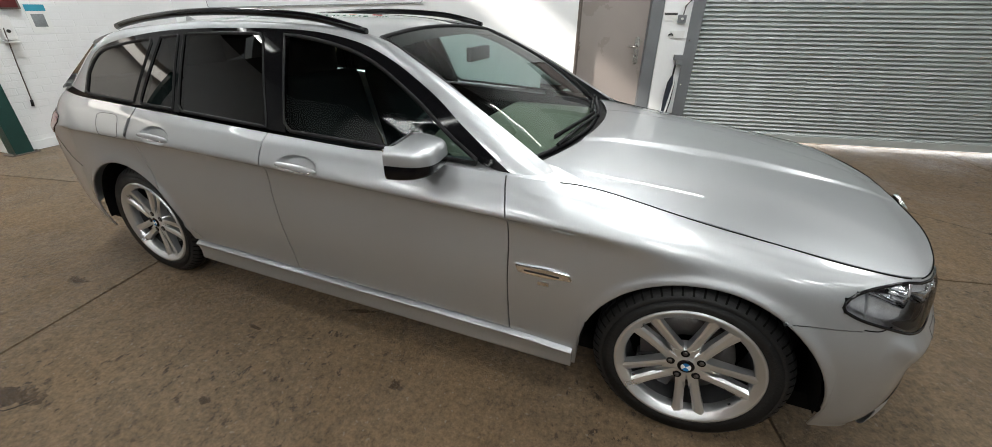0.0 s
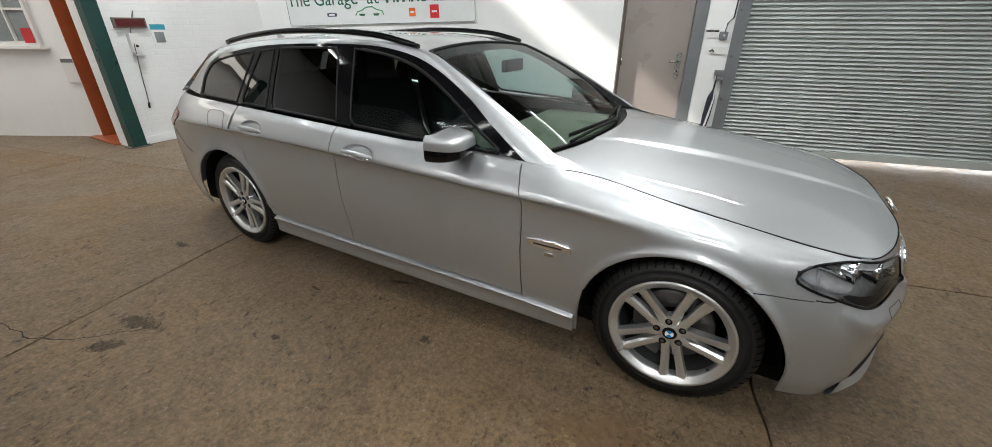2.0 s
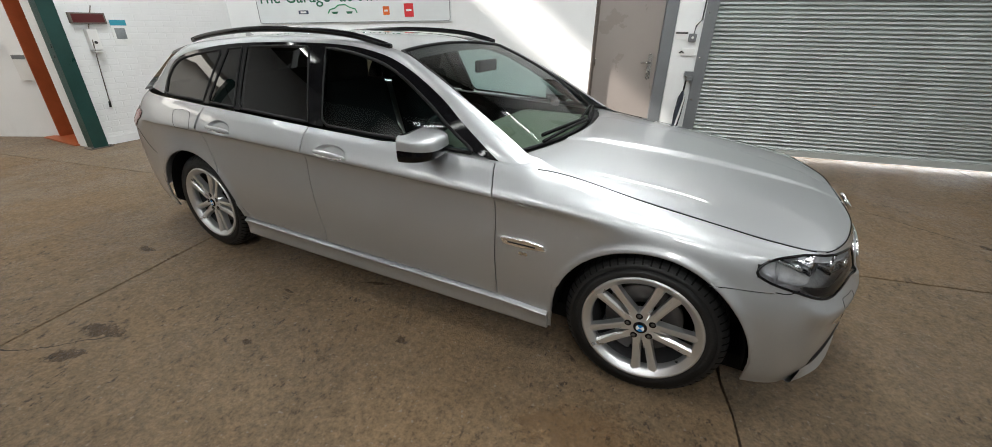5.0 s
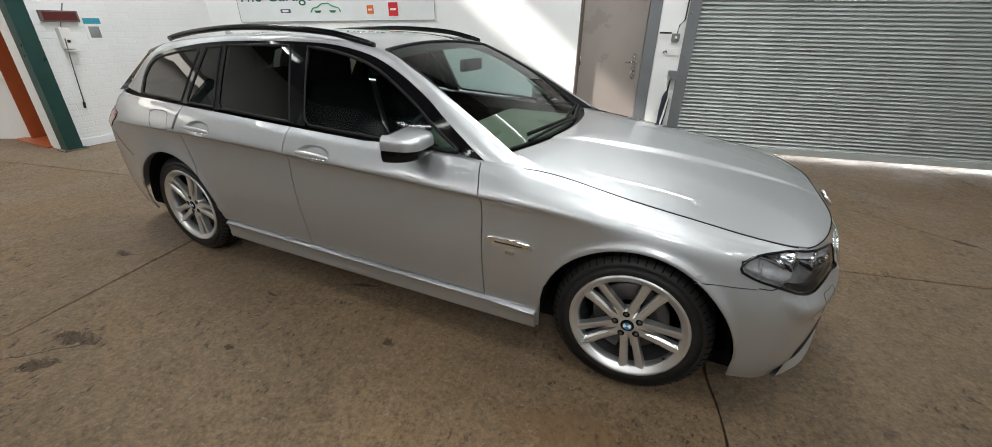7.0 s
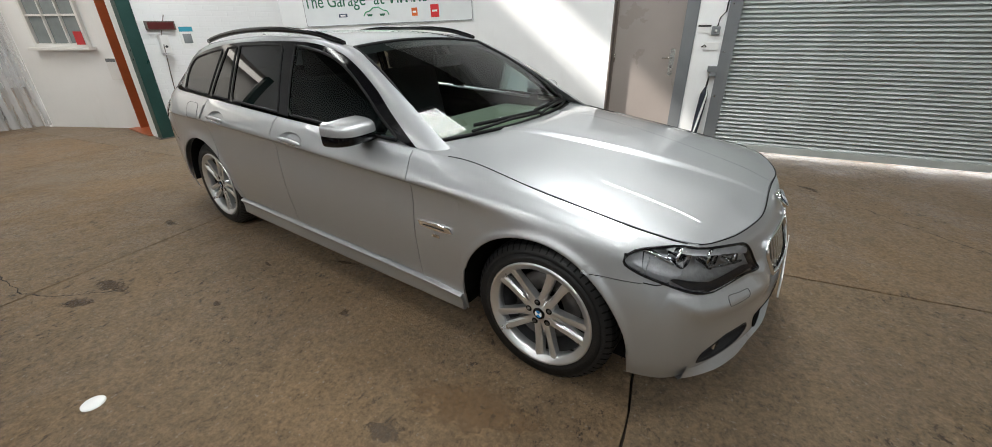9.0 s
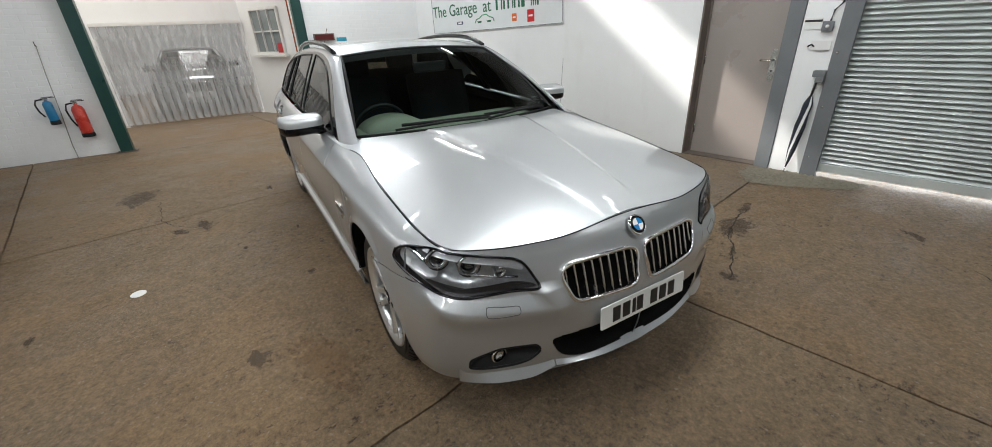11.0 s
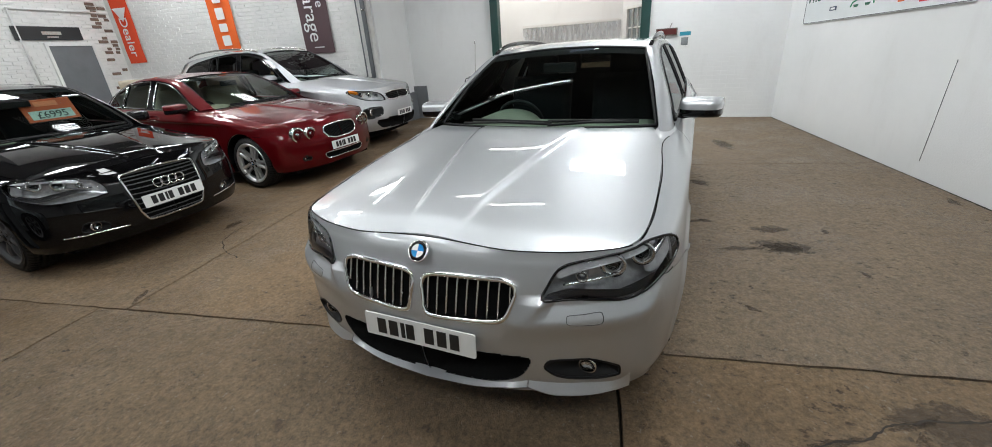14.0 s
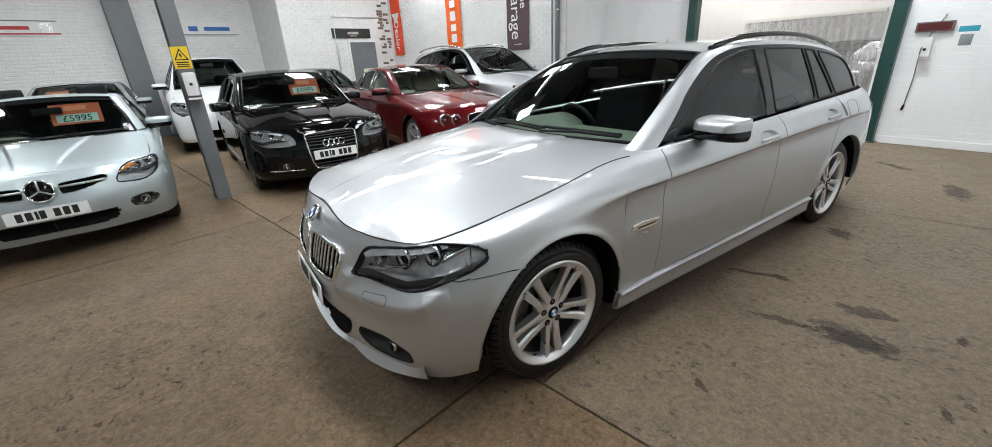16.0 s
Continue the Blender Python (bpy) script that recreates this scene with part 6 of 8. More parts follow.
    # lamps
    for kname, (kind, depth) in S["lamps"].items():
        O = holes[kname]
        for s in (1, -1):
            if kind == "head":
                hd = part("headlamp", patch("headlamp", sh, O, (0.0015, 0.012), M_LENS, side=s), None, car, "clear-lensed headlamp with chrome inside")
                part("lamp_wall", well("lamp_wall", sh, O, 0.0, -0.030, M_LAMPDARK, s), None, hd)
                part("lamp_back", patch("lamp_back", sh, O, (-0.030, -depth), S.get("lamp_back", M_LAMPCLEAR), side=s), None, hd)
                part("lamp_rim", rim(sh, O, 0.005, 0.001, s), M_GLOSSBLACK, hd, "black lamp surround")
                for fu, fv, r, mt in S["bulbs"]:
                    umin, vmin = O.min(0)
                    umax, vmax = O.max(0)
                    uu, vv = umin + (umax - umin) * fu, vmin + (vmax - vmin) * fv
                    c = (sh.at(uu, vv) - sh.normal(uu, vv) * (r * 0.45 + 0.006)) * (1, s, 1)
                    n = sh.normal(uu, vv) * (1, s, 1)
                    n = Vector((n[0] + 0.9, n[1] * 0.7, n[2] * 0.3)).normalized()
                    rot = n.to_track_quat("-Y", "Z").to_matrix().to_4x4()
                    bb = part("projector", lathe([(r * 0.62, -0.006), (r * 0.95, -0.016), (r, -0.006), (r * 0.98, 0.03)], 24), M_LAMPREFL, hd, "chrome lamp ring", m=Matrix.Translation(c) @ rot)
                    part("bulb_lens", lathe([(0, -0.012), (r * 0.3, -0.010), (r * 0.55, -0.002), (r * 0.62, 0.008)], 20), M_SMOKE if mt else M_LENS, bb, m=Matrix.Identity(4))
                    part("bulb_back", lathe([(0, 0.02), (r * 0.6, 0.012)], 16), M_LAMPREFL, bb)
                for pts, dep, mt in S.get("lamp_plates", ()):
                    part("reflector", patch("reflector", sh, outline_on(sh, pts, 40), (-dep, -dep * 1.6), mt, side=s), None, hd, "bright lamp reflector")
                for f0, f1, v0, v1, w_, mt in S.get("strips", ()):
                    umin, vmin = O.min(0)
                    umax, vmax = O.max(0)
                    uu, vv = umin + (umax - umin) * np.linspace(f0, f1, 10), vmin + (vmax - vmin) * np.linspace(v0, v1, 10)
                    P = (sh.at(uu, vv) - sh.normal(uu, vv) * 0.018) * (1, s, 1)
                    part("lamp_strip", tube([tuple(p) for p in P], w_, 6), mt, hd, "bright strip in the lamp")
            elif kind == "fog":
                fg = part("fog_recess", patch("fog_recess", sh, O, (-0.002, -depth), M_TRIM, side=s), None, car, "black recess")
                part("recess_rim", rim(sh, O, 0.005, -0.002, s), S.get("fog_rim", M_TRIM), fg)
                c = (sh.at(*O.mean(0)) + sh.normal(*O.mean(0)) * (-depth * 0.55)) * (1, s, 1)
                rr_ = S.get("fog_r", 0.042)
                fl = part("fog_lamp", lathe([(0, -0.014), (rr_ * 0.6, -0.012), (rr_ * 0.9, -0.004), (rr_, 0.0), (rr_ * 1.05, 0.03)], 24), M_LENS, fg, "round fog lamp", m=Matrix.Translation(c) @ Matrix.Rotation(radians(90), 4, "Z"))
                part("fog_reflector", lathe([(0, 0.02), (rr_ * 0.7, 0.01), (rr_ * 0.95, 0.001)], 24), M_LAMPREFL, fl)
                part("fog_ring", lathe([(rr_ * 0.94, -0.005), (rr_ * 1.08, -0.006), (rr_ * 1.12, 0.004)], 24), M_CHROME, fl)
            elif kind == "tail":
                tl = part("tail_lamp", patch("tail_lamp", sh, O, (0.002, 0.016), M_REDLENS, side=s), None, car, "red tail lamp")
                part("tail_rim", rim(sh, O, 0.004, 0.001, s), M_GLOSSBLACK, tl)
            elif kind == "round":
                c = sh.at(*O.mean(0)) * (1, s, 1)
                r = depth
                hd = part("headlamp", lathe([(0, -0.030), (r * 0.5, -0.027), (r * 0.85, -0.016), (r * 0.98, 0.0)], 28), M_LENS, car, "round clear headlamp", m=Matrix.Translation(Vector(c) + Vector((0.004, 0, 0))) @ Matrix.Rotation(radians(90), 4, "Z") @ Matrix.Rotation(radians(8), 4, "X"))
                part("reflector", lathe([(0, 0.035), (r * 0.5, 0.022), (r * 0.9, -0.002)], 28), M_LAMPREFL, hd)
                part("bulb", lathe([(0, -0.008), (r * 0.2, -0.004), (r * 0.28, 0.02)], 12), M_STEEL, hd)
                part("bezel", lathe([(r * 0.92, -0.008), (r * 1.06, -0.012), (r * 1.14, -0.002), (r * 1.12, 0.05)], 28), M_CHROME if S.get("chrome_bezel") else paint, hd)
    # grilles and intakes
    for gname, gs in S["grilles"].items():
        O = holes[gname]
        for s in gs.get("sides", (1, -1)):
            gr = part(gs.get("name", "grille"), patch("grille", sh, O, (-0.004, -gs["depth"]), gs.get("back", M_UNDER), side=s), None, car, gs.get("label", "dark grille"))
            part("grille_wall", well("grille_wall", sh, O, 0.003, -gs["depth"], gs.get("wall", M_TRIM), s), None, gr)
            if gs.get("rim_r"):
                part("grille_frame", rim(sh, O, gs["rim_r"], gs.get("rim_off", 0.002), s, gs.get("flat")), gs.get("rim_mat", M_CHROME), gr, gs.get("rim_label", "chrome frame"))
            lo_, hi_ = O.min(0), O.max(0)
            for i in range(gs.get("bars", 0)):
                f = (i + 0.5) / gs["bars"]
                if gs.get("across"):
                    vv0 = lo_[1] + (hi_[1] - lo_[1]) * f
                    us_ = np.linspace(lo_[0], hi_[0], 60)
                    ok = inside(O, us_, np.full(60, vv0))
                    if ok.sum() < 2:
                        continue
                    uu, vv = np.linspace(us_[ok][0], us_[ok][-1], 12), np.full(12, vv0)
                else:
                    uu0 = lo_[0] + (hi_[0] - lo_[0]) * f
                    vs_ = np.linspace(lo_[1], hi_[1], 60)
                    ok = inside(O, np.full(60, uu0), vs_)
                    if ok.sum() < 2:
                        continue
                    uu, vv = np.full(10, uu0), np.linspace(vs_[ok][0], vs_[ok][-1], 10)
                P = (sh.at(uu, vv) + sh.normal(uu, vv) * gs.get("bar_off", -0.008)) * (1, s, 1)
                part("slat", tube([tuple(p) for p in P], 0.004, 6, flat=gs.get("bar_flat", (0.0045, 0.010))), gs.get("bar_mat", M_CHROME), gr)
    # thin tubes on the panels: dark ones draw the gaps' shade, chrome is trim
    for pts, r_, mt in S.get("seams", ()):
        O = outline_on(sh, pts, 30, closed=False)
        for s in (1, -1):
            P = (sh.at(O[:, 0], O[:, 1]) + sh.normal(O[:, 0], O[:, 1]) * (r_ * 0.1)) * (1, s, 1)
            part("seam", tube([tuple(p) for p in P], r_, 6), mt, car, "narrow panel gap")
    px, pz, tilt = S["plate"]
    number_plate(car, Matrix.Translation((px, 0, pz)) @ Matrix.Rotation(radians(90), 4, "Z") @ Matrix.Rotation(radians(tilt), 4, "X"), BARS)
    return car, sh


# ---- the silver estate car -------------------------------------------------
# feature lines, lip to belt: 14 stations from the nose's middle round the side to the tail's middle
LIP = [(0.79, 0, 0.235), (0.765, 0.36, 0.23), (0.60, 0.73, 0.225), (0.40, 0.86, 0.235), (0, 0.89, 0.235), (-0.42, 0.855, 0.195), (-0.70, 0.86, 0.195), (-1.8, 0.865, 0.195), (-2.5, 0.87, 0.20), (-2.97, 0.89, 0.24), (-3.4, 0.88, 0.25), (-3.86, 0.72, 0.26), (-4.02, 0.38, 0.26), (-4.05, 0, 0.26)]
SILL = [(0.825, 0, 0.34), (0.79, 0.38, 0.34), (0.625, 0.755, 0.335), (0.405, 0.89, 0.335), (0, 0.91, 0.33), (-0.42, 0.885, 0.305), (-0.70, 0.885, 0.315), (-1.8, 0.888, 0.32), (-2.5, 0.895, 0.33), (-2.97, 0.915, 0.34), (-3.4, 0.905, 0.36), (-3.89, 0.74, 0.38), (-4.06, 0.40, 0.38), (-4.08, 0, 0.38)]
MID = [(0.832, 0, 0.50), (0.79, 0.38, 0.515), (0.62, 0.765, 0.54), (0.39, 0.905, 0.555), (0, 0.925, 0.56), (-0.42, 0.905, 0.56), (-0.70, 0.905, 0.56), (-1.8, 0.912, 0.56), (-2.5, 0.918, 0.56), (-2.97, 0.928, 0.56), (-3.4, 0.915, 0.57), (-3.90, 0.755, 0.58), (-4.06, 0.42, 0.58), (-4.08, 0, 0.58)]
WAIST = [(0.795, 0, 0.655), (0.755, 0.38, 0.66), (0.60, 0.735, 0.675), (0.375, 0.885, 0.70), (0, 0.920, 0.725), (-0.42, 0.900, 0.785), (-0.70, 0.896, 0.798), (-1.8, 0.905, 0.830), (-2.5, 0.912, 0.845), (-2.97, 0.917, 0.848), (-3.4, 0.900, 0.845), (-3.88, 0.76, 0.78), (-4.0, 0.42, 0.78), (-4.03, 0, 0.78)]
CREASE = [(0.755, 0, 0.755), (0.725, 0.38, 0.745), (0.59, 0.725, 0.755), (0.36, 0.865, 0.785), (0, 0.897, 0.82), (-0.42, 0.915, 0.845), (-0.70, 0.923, 0.85), (-1.8, 0.935, 0.885), (-2.5, 0.940, 0.90), (-2.97, 0.935, 0.90), (-3.4, 0.905, 0.895), (-3.82, 0.735, 0.89), (-3.96, 0.42, 0.89), (-4.0, 0, 0.89)]
SHOULDER = [(0.728, 0, 0.80), (0.712, 0.37, 0.778), (0.582, 0.722, 0.787), (0.37, 0.825, 0.815), (0, 0.845, 0.865), (-0.42, 0.845, 0.915), (-0.70, 0.872, 0.925), (-1.8, 0.895, 0.965), (-2.5, 0.897, 0.985), (-2.97, 0.885, 0.99), (-3.4, 0.855, 0.995), (-3.76, 0.705, 0.995), (-3.88, 0.41, 0.995), (-3.92, 0, 0.995)]
BELT = [(0.70, 0, 0.820), (0.70, 0.37, 0.804), (0.575, 0.715, 0.807), (0.38, 0.785, 0.830), (0, 0.792, 0.885), (-0.42, 0.770, 0.945), (-0.75, 0.828, 0.968), (-1.8, 0.852, 1.005), (-2.5, 0.852, 1.03), (-2.97, 0.838, 1.042), (-3.4, 0.80, 1.05), (-3.70, 0.675, 1.055), (-3.82, 0.40, 1.06), (-3.86, 0, 1.06)]



def nose_relief(P):
    """The bumper stands proud round the facet under each headlamp; the wheel arches have raised lips."""
    x, y, z = P[..., 0], np.abs(P[..., 1]), P[..., 2]
    zc = np.interp(y, (0.42, 0.60, 0.71, 0.775, 0.812, 0.846), (0.566, 0.569, 0.571, 0.580, 0.602, 0.640))
    yc = np.interp(z, (0.56, 0.575, 0.636, 0.70), (0.415, 0.420, 0.458, 0.50))
    soft = lambda d, w: np.where(d < 0.012, np.clip(d, 0, 1) ** 2 / 0.024, d - 0.006) / w
    ga, gb = np.clip(soft(z - zc, 0.050), 0, 1), np.clip(soft(y - yc, 0.050), 0, 1)
    h = 0.026 * (1 - ga * gb) * np.exp(-(np.clip(z - zc, -1, 0) / 0.055) ** 2) * np.exp(-(np.clip(y - yc, -1, 0) / 0.06) ** 2)
    h = h * np.clip((x - 0.50) / 0.08, 0, 1) * np.clip((z - 0.44) / 0.05, 0, 1) * np.clip((0.66 - z) / 0.03, 0, 1)
    away = np.stack((np.clip(1 - y * 0.6, 0.4, 1), np.sign(P[..., 1]) * np.clip(y * 0.8, 0, 0.75), 0 * z), -1)
    P = P + away * h[..., None]
    for ax in (0.0, -2.968):              # raised lips round the wheel arches
        r = np.hypot(x - ax, z - 0.342)
        lip = 0.010 * np.exp(-((r - 0.398) / 0.022) ** 2) * np.clip((y - 0.72) / 0.08, 0, 1) * np.clip((z - 0.30) / 0.08, 0, 1)
        P = P + np.stack((0 * lip, np.sign(P[..., 1]) * lip, 0 * lip), -1)
    return P


ESTATE = dict(relief=nose_relief, door_grid=(90, 84), skirt_out=0.6, front_cols=200, front_rows=150,
    lines=[LIP, SILL, MID, WAIST, CREASE, SHOULDER, BELT], paint=M_SILVER, arch=0.398, rear_axle=-2.968, axle_z=0.342, wheel_r=0.343, rim_r=0.250,
    half_width=0.93, track=(0.872, 0.882), seam=(0.43, 0.668), seam_end=0.212, spoke_turn=(36, 49),
    door_z=[0.32, 0.43, 0.58, 0.73, 0.86, 0.90, 0.99, 1.03],
    door=[[-0.68, -0.685, -0.69, -0.69, -0.70, -0.71, -0.74, -0.76], [-1.82, -1.82, -1.84, -1.86, -1.86, -1.86, -1.86, -1.86], [-2.47, -2.58, -2.67, -2.71, -2.76, -2.78, -2.77, -2.77]],
    outlines=dict(
        headlamp=[(0.733, 0.466, 0.645), (0.714, 0.487, 0.690), (0.69, 0.515, 0.742), (0.667, 0.558, 0.768), (0.616, 0.667, 0.787), (0.506, 0.780, 0.806), (0.42, 0.836, 0.797), (0.358, 0.873, 0.772), (0.350, 0.886, 0.738), (0.406, 0.873, 0.705), (0.49, 0.840, 0.677), (0.562, 0.794, 0.645), (0.597, 0.759, 0.633), (0.628, 0.716, 0.629), (0.65, 0.675, 0.638), (0.693, 0.575, 0.641), (0.722, 0.500, 0.640)],
        kidney=[(0.82, 0.028, 0.60), (0.79, 0.022, 0.665), (0.78, 0.033, 0.692), (0.775, 0.07, 0.704), (0.767, 0.186, 0.711), (0.75, 0.33, 0.709), (0.75, 0.372, 0.692), (0.75, 0.383, 0.660), (0.765, 0.372, 0.625), (0.785, 0.35, 0.582), (0.797, 0.318, 0.560), (0.814, 0.185, 0.553), (0.82, 0.075, 0.548), (0.822, 0.040, 0.560)],
        intake=[(0.83, 0.0, 0.425), (0.826, 0.19, 0.427), (0.80, 0.35, 0.425), (0.778, 0.425, 0.410), (0.779, 0.432, 0.380), (0.785, 0.40, 0.335), (0.79, 0.35, 0.300), (0.80, 0.25, 0.278), (0.80, 0.0, 0.260)],
        fog=[(0.75, 0.505, 0.408), (0.703, 0.627, 0.400), (0.67, 0.691, 0.384), (0.652, 0.730, 0.360), (0.645, 0.738, 0.335), (0.648, 0.735, 0.308), (0.673, 0.665, 0.304), (0.723, 0.565, 0.316), (0.745, 0.525, 0.330), (0.757, 0.485, 0.365)],
        tail=[(-3.52, 0.86, 0.92), (-3.72, 0.81, 0.955), (-3.92, 0.60, 0.95), (-3.97, 0.45, 0.91), (-3.98, 0.50, 0.83), (-3.88, 0.75, 0.79), (-3.70, 0.85, 0.82)],
        handle_0=[(-1.65 + 0.112 * math.cos(a), 0.93, 0.902 + 0.045 * math.sin(a)) for a in np.linspace(0, math.tau, 14, endpoint=False)],
        handle_1=[(-2.56 + 0.108 * math.cos(a), 0.93, 0.931 + 0.045 * math.sin(a)) for a in np.linspace(0, math.tau, 14, endpoint=False)]),
    cut=dict(headlamp="front", kidney="front", intake="front", fog="front", tail="rear"),
    hood=[(-0.66, 0.70, 0.983, 0.992), (-0.55, 0.750, 0.967, 0.998), (-0.42, 0.768, 0.945, 0.992), (0, 0.790, 0.886, 0.950), (0.38, 0.783, 0.831, 0.893), (0.545, 0.744, 0.812, 0.860), (0.606, 0.661, 0.8065, 0.838), (0.650, 0.560, 0.805, 0.822)],
    cowl_bow=0.13, hood_cols=221, dome=(0.11, 0.33, 0.018), lining=M_CABIN, wing_foot=0.05,
    glass=dict(
        tumble=(0.42, 0.20), top=[(-0.84, 0.992), (-1.0, 1.085), (-1.13, 1.175), (-1.343, 1.293), (-1.52, 1.352), (-1.79, 1.392), (-2.1, 1.395), (-2.45, 1.382), (-2.81, 1.345), (-3.02, 1.312), (-3.16, 1.275), (-3.235, 1.20), (-3.26, 1.12), (-3.262, 1.075)],
        panes=[(-0.86, -0.86, -1.775, -1.86), (-1.878, -1.985, -2.455, -2.490), (-2.498, -2.533, -2.755, -2.66), (-2.805, -2.72, -3.25, -3.25)], tail_round=True,
        tints=[M_GLASS_FRONT, M_TINT, M_TINT, M_TINT], pillars=[(-1.768, -1.852, -1.885, -1.993), (-2.447, -2.482, -2.506, -2.541), (-2.747, -2.652, -2.813, -2.728)],
        tip=1, over=[(-0.695, 0.955), (-0.76, 0.995), (-0.94, 1.115), (-1.085, 1.215), (-1.31, 1.328), (-1.515, 1.388), (-1.82, 1.418), (-2.4, 1.409), (-2.82, 1.373), (-3.17, 1.300), (-3.27, 1.20), (-3.29, 1.065)],
        gutter=[(-0.545, 0.742, 0.962), (-0.61, 0.735, 1.00), (-0.85, 0.69, 1.135), (-1.0, 0.66, 1.213), (-1.22, 0.61, 1.318), (-1.42, 0.57, 1.395), (-1.75, 0.585, 1.435), (-2.3, 0.59, 1.442), (-2.8, 0.575, 1.415), (-3.22, 0.56, 1.375), (-3.48, 0.555, 1.290), (-3.72, 0.655, 1.065)],
        roof_edge=[(-1.41, 0.570, 1.393), (-1.75, 0.585, 1.435), (-2.3, 0.59, 1.442), (-2.8, 0.575, 1.415), (-3.22, 0.56, 1.375), (-3.48, 0.545, 1.325), (-3.56, 0.535, 1.300)],
        screen=((-0.71, 0.715, 0.985, 0.13), (-1.41, 0.562, 1.392, -0.03)), screen_glass=M_GLASS, rear_edge=None,
        tail=((-3.54, 0.53, 1.31), (-3.79, 0.645, 1.07), (-3.83, 0.655, 1.04)), seat_x=-1.55),
    mirror=(-1.05, 0.950, 1.040), lamps=dict(headlamp=("head", 0.075), fog=("fog", 0.05), tail=("tail", 0.0)),
    bulbs=[(0.36, 0.46, 0.046, 1), (0.60, 0.52, 0.044, 1), (0.19, 0.34, 0.022, 0)], strips=[(0.10, 0.42, 0.22, 0.30, 0.006, M_LAMPREFL), (0.66, 0.92, 0.36, 0.62, 0.010, M_LAMPREFL)],
    lamp_plates=[([(0.728, 0.472, 0.650), (0.70, 0.55, 0.678), (0.66, 0.66, 0.674), (0.60, 0.755, 0.668), (0.53, 0.81, 0.69), (0.50, 0.832, 0.684), (0.562, 0.792, 0.652), (0.60, 0.757, 0.639), (0.63, 0.714, 0.634), (0.66, 0.66, 0.643), (0.70, 0.565, 0.646)], 0.008, M_LAMPDARK),
                 ([(0.698, 0.51, 0.735), (0.667, 0.562, 0.762), (0.616, 0.667, 0.783), (0.506, 0.78, 0.800), (0.46, 0.81, 0.795), (0.51, 0.785, 0.778), (0.616, 0.675, 0.758), (0.667, 0.58, 0.738), (0.692, 0.525, 0.715)], 0.004, M_LAMPBRIGHT),
                 ([(0.42, 0.835, 0.786), (0.375, 0.868, 0.765), (0.365, 0.878, 0.742), (0.42, 0.865, 0.715), (0.50, 0.83, 0.695), (0.54, 0.80, 0.705), (0.52, 0.785, 0.755)], 0.018, M_LAMPBRIGHT)],
    grilles=dict(
        kidney=dict(depth=0.060, wall=M_UNDER, rim_r=0.007, rim_off=0.005, flat=(0.007, 0.010), bars=9, bar_off=-0.010, bar_flat=(0.0040, 0.009), bar_mat=M_STEEL, label="black kidney-shaped grille with bright slats"),
        intake=dict(depth=0.09, back=M_UNDER, wall=M_UNDER, label="black lower air intake", name="air_intake")),
    seams=[([(0.415, 0.870, 0.6695), (0.46, 0.853, 0.672), (0.500, 0.838, 0.680)], 0.002, M_UNDER),
           ([(0.52, 0.762, 0.812), (0.38, 0.787, 0.829), (0.2, 0.793, 0.856), (0, 0.794, 0.884), (-0.2, 0.785, 0.914), (-0.42, 0.772, 0.944), (-0.55, 0.77, 0.958)], 0.0024, M_UNDER),
           ([(0.704, 0.0, 0.820), (0.704, 0.20, 0.814), (0.702, 0.37, 0.804), (0.68, 0.46, 0.803), (0.652, 0.561, 0.803), (0.606, 0.665, 0.805), (0.55, 0.742, 0.808)], 0.0022, M_UNDER),
           ([(-2.93, 0.88, 0.998), (-3.03, 0.88, 0.998), (-3.055, 0.89, 0.985), (-3.05, 0.92, 0.94), (-3.02, 0.94, 0.895), (-2.99, 0.945, 0.885), (-2.87, 0.945, 0.892), (-2.845, 0.945, 0.905), (-2.86, 0.92, 0.95), (-2.885, 0.89, 0.99), (-2.93, 0.88, 0.998)], 0.0016, M_ALLOYDARK),
           ([(-3.70, 0.86, 0.79), (-3.60, 0.885, 0.745), (-3.50, 0.90, 0.70), (-3.38, 0.915, 0.655)], 0.0018, M_UNDER)],
    fog_r=0.031, plate=(0.842, 0.466, -4))


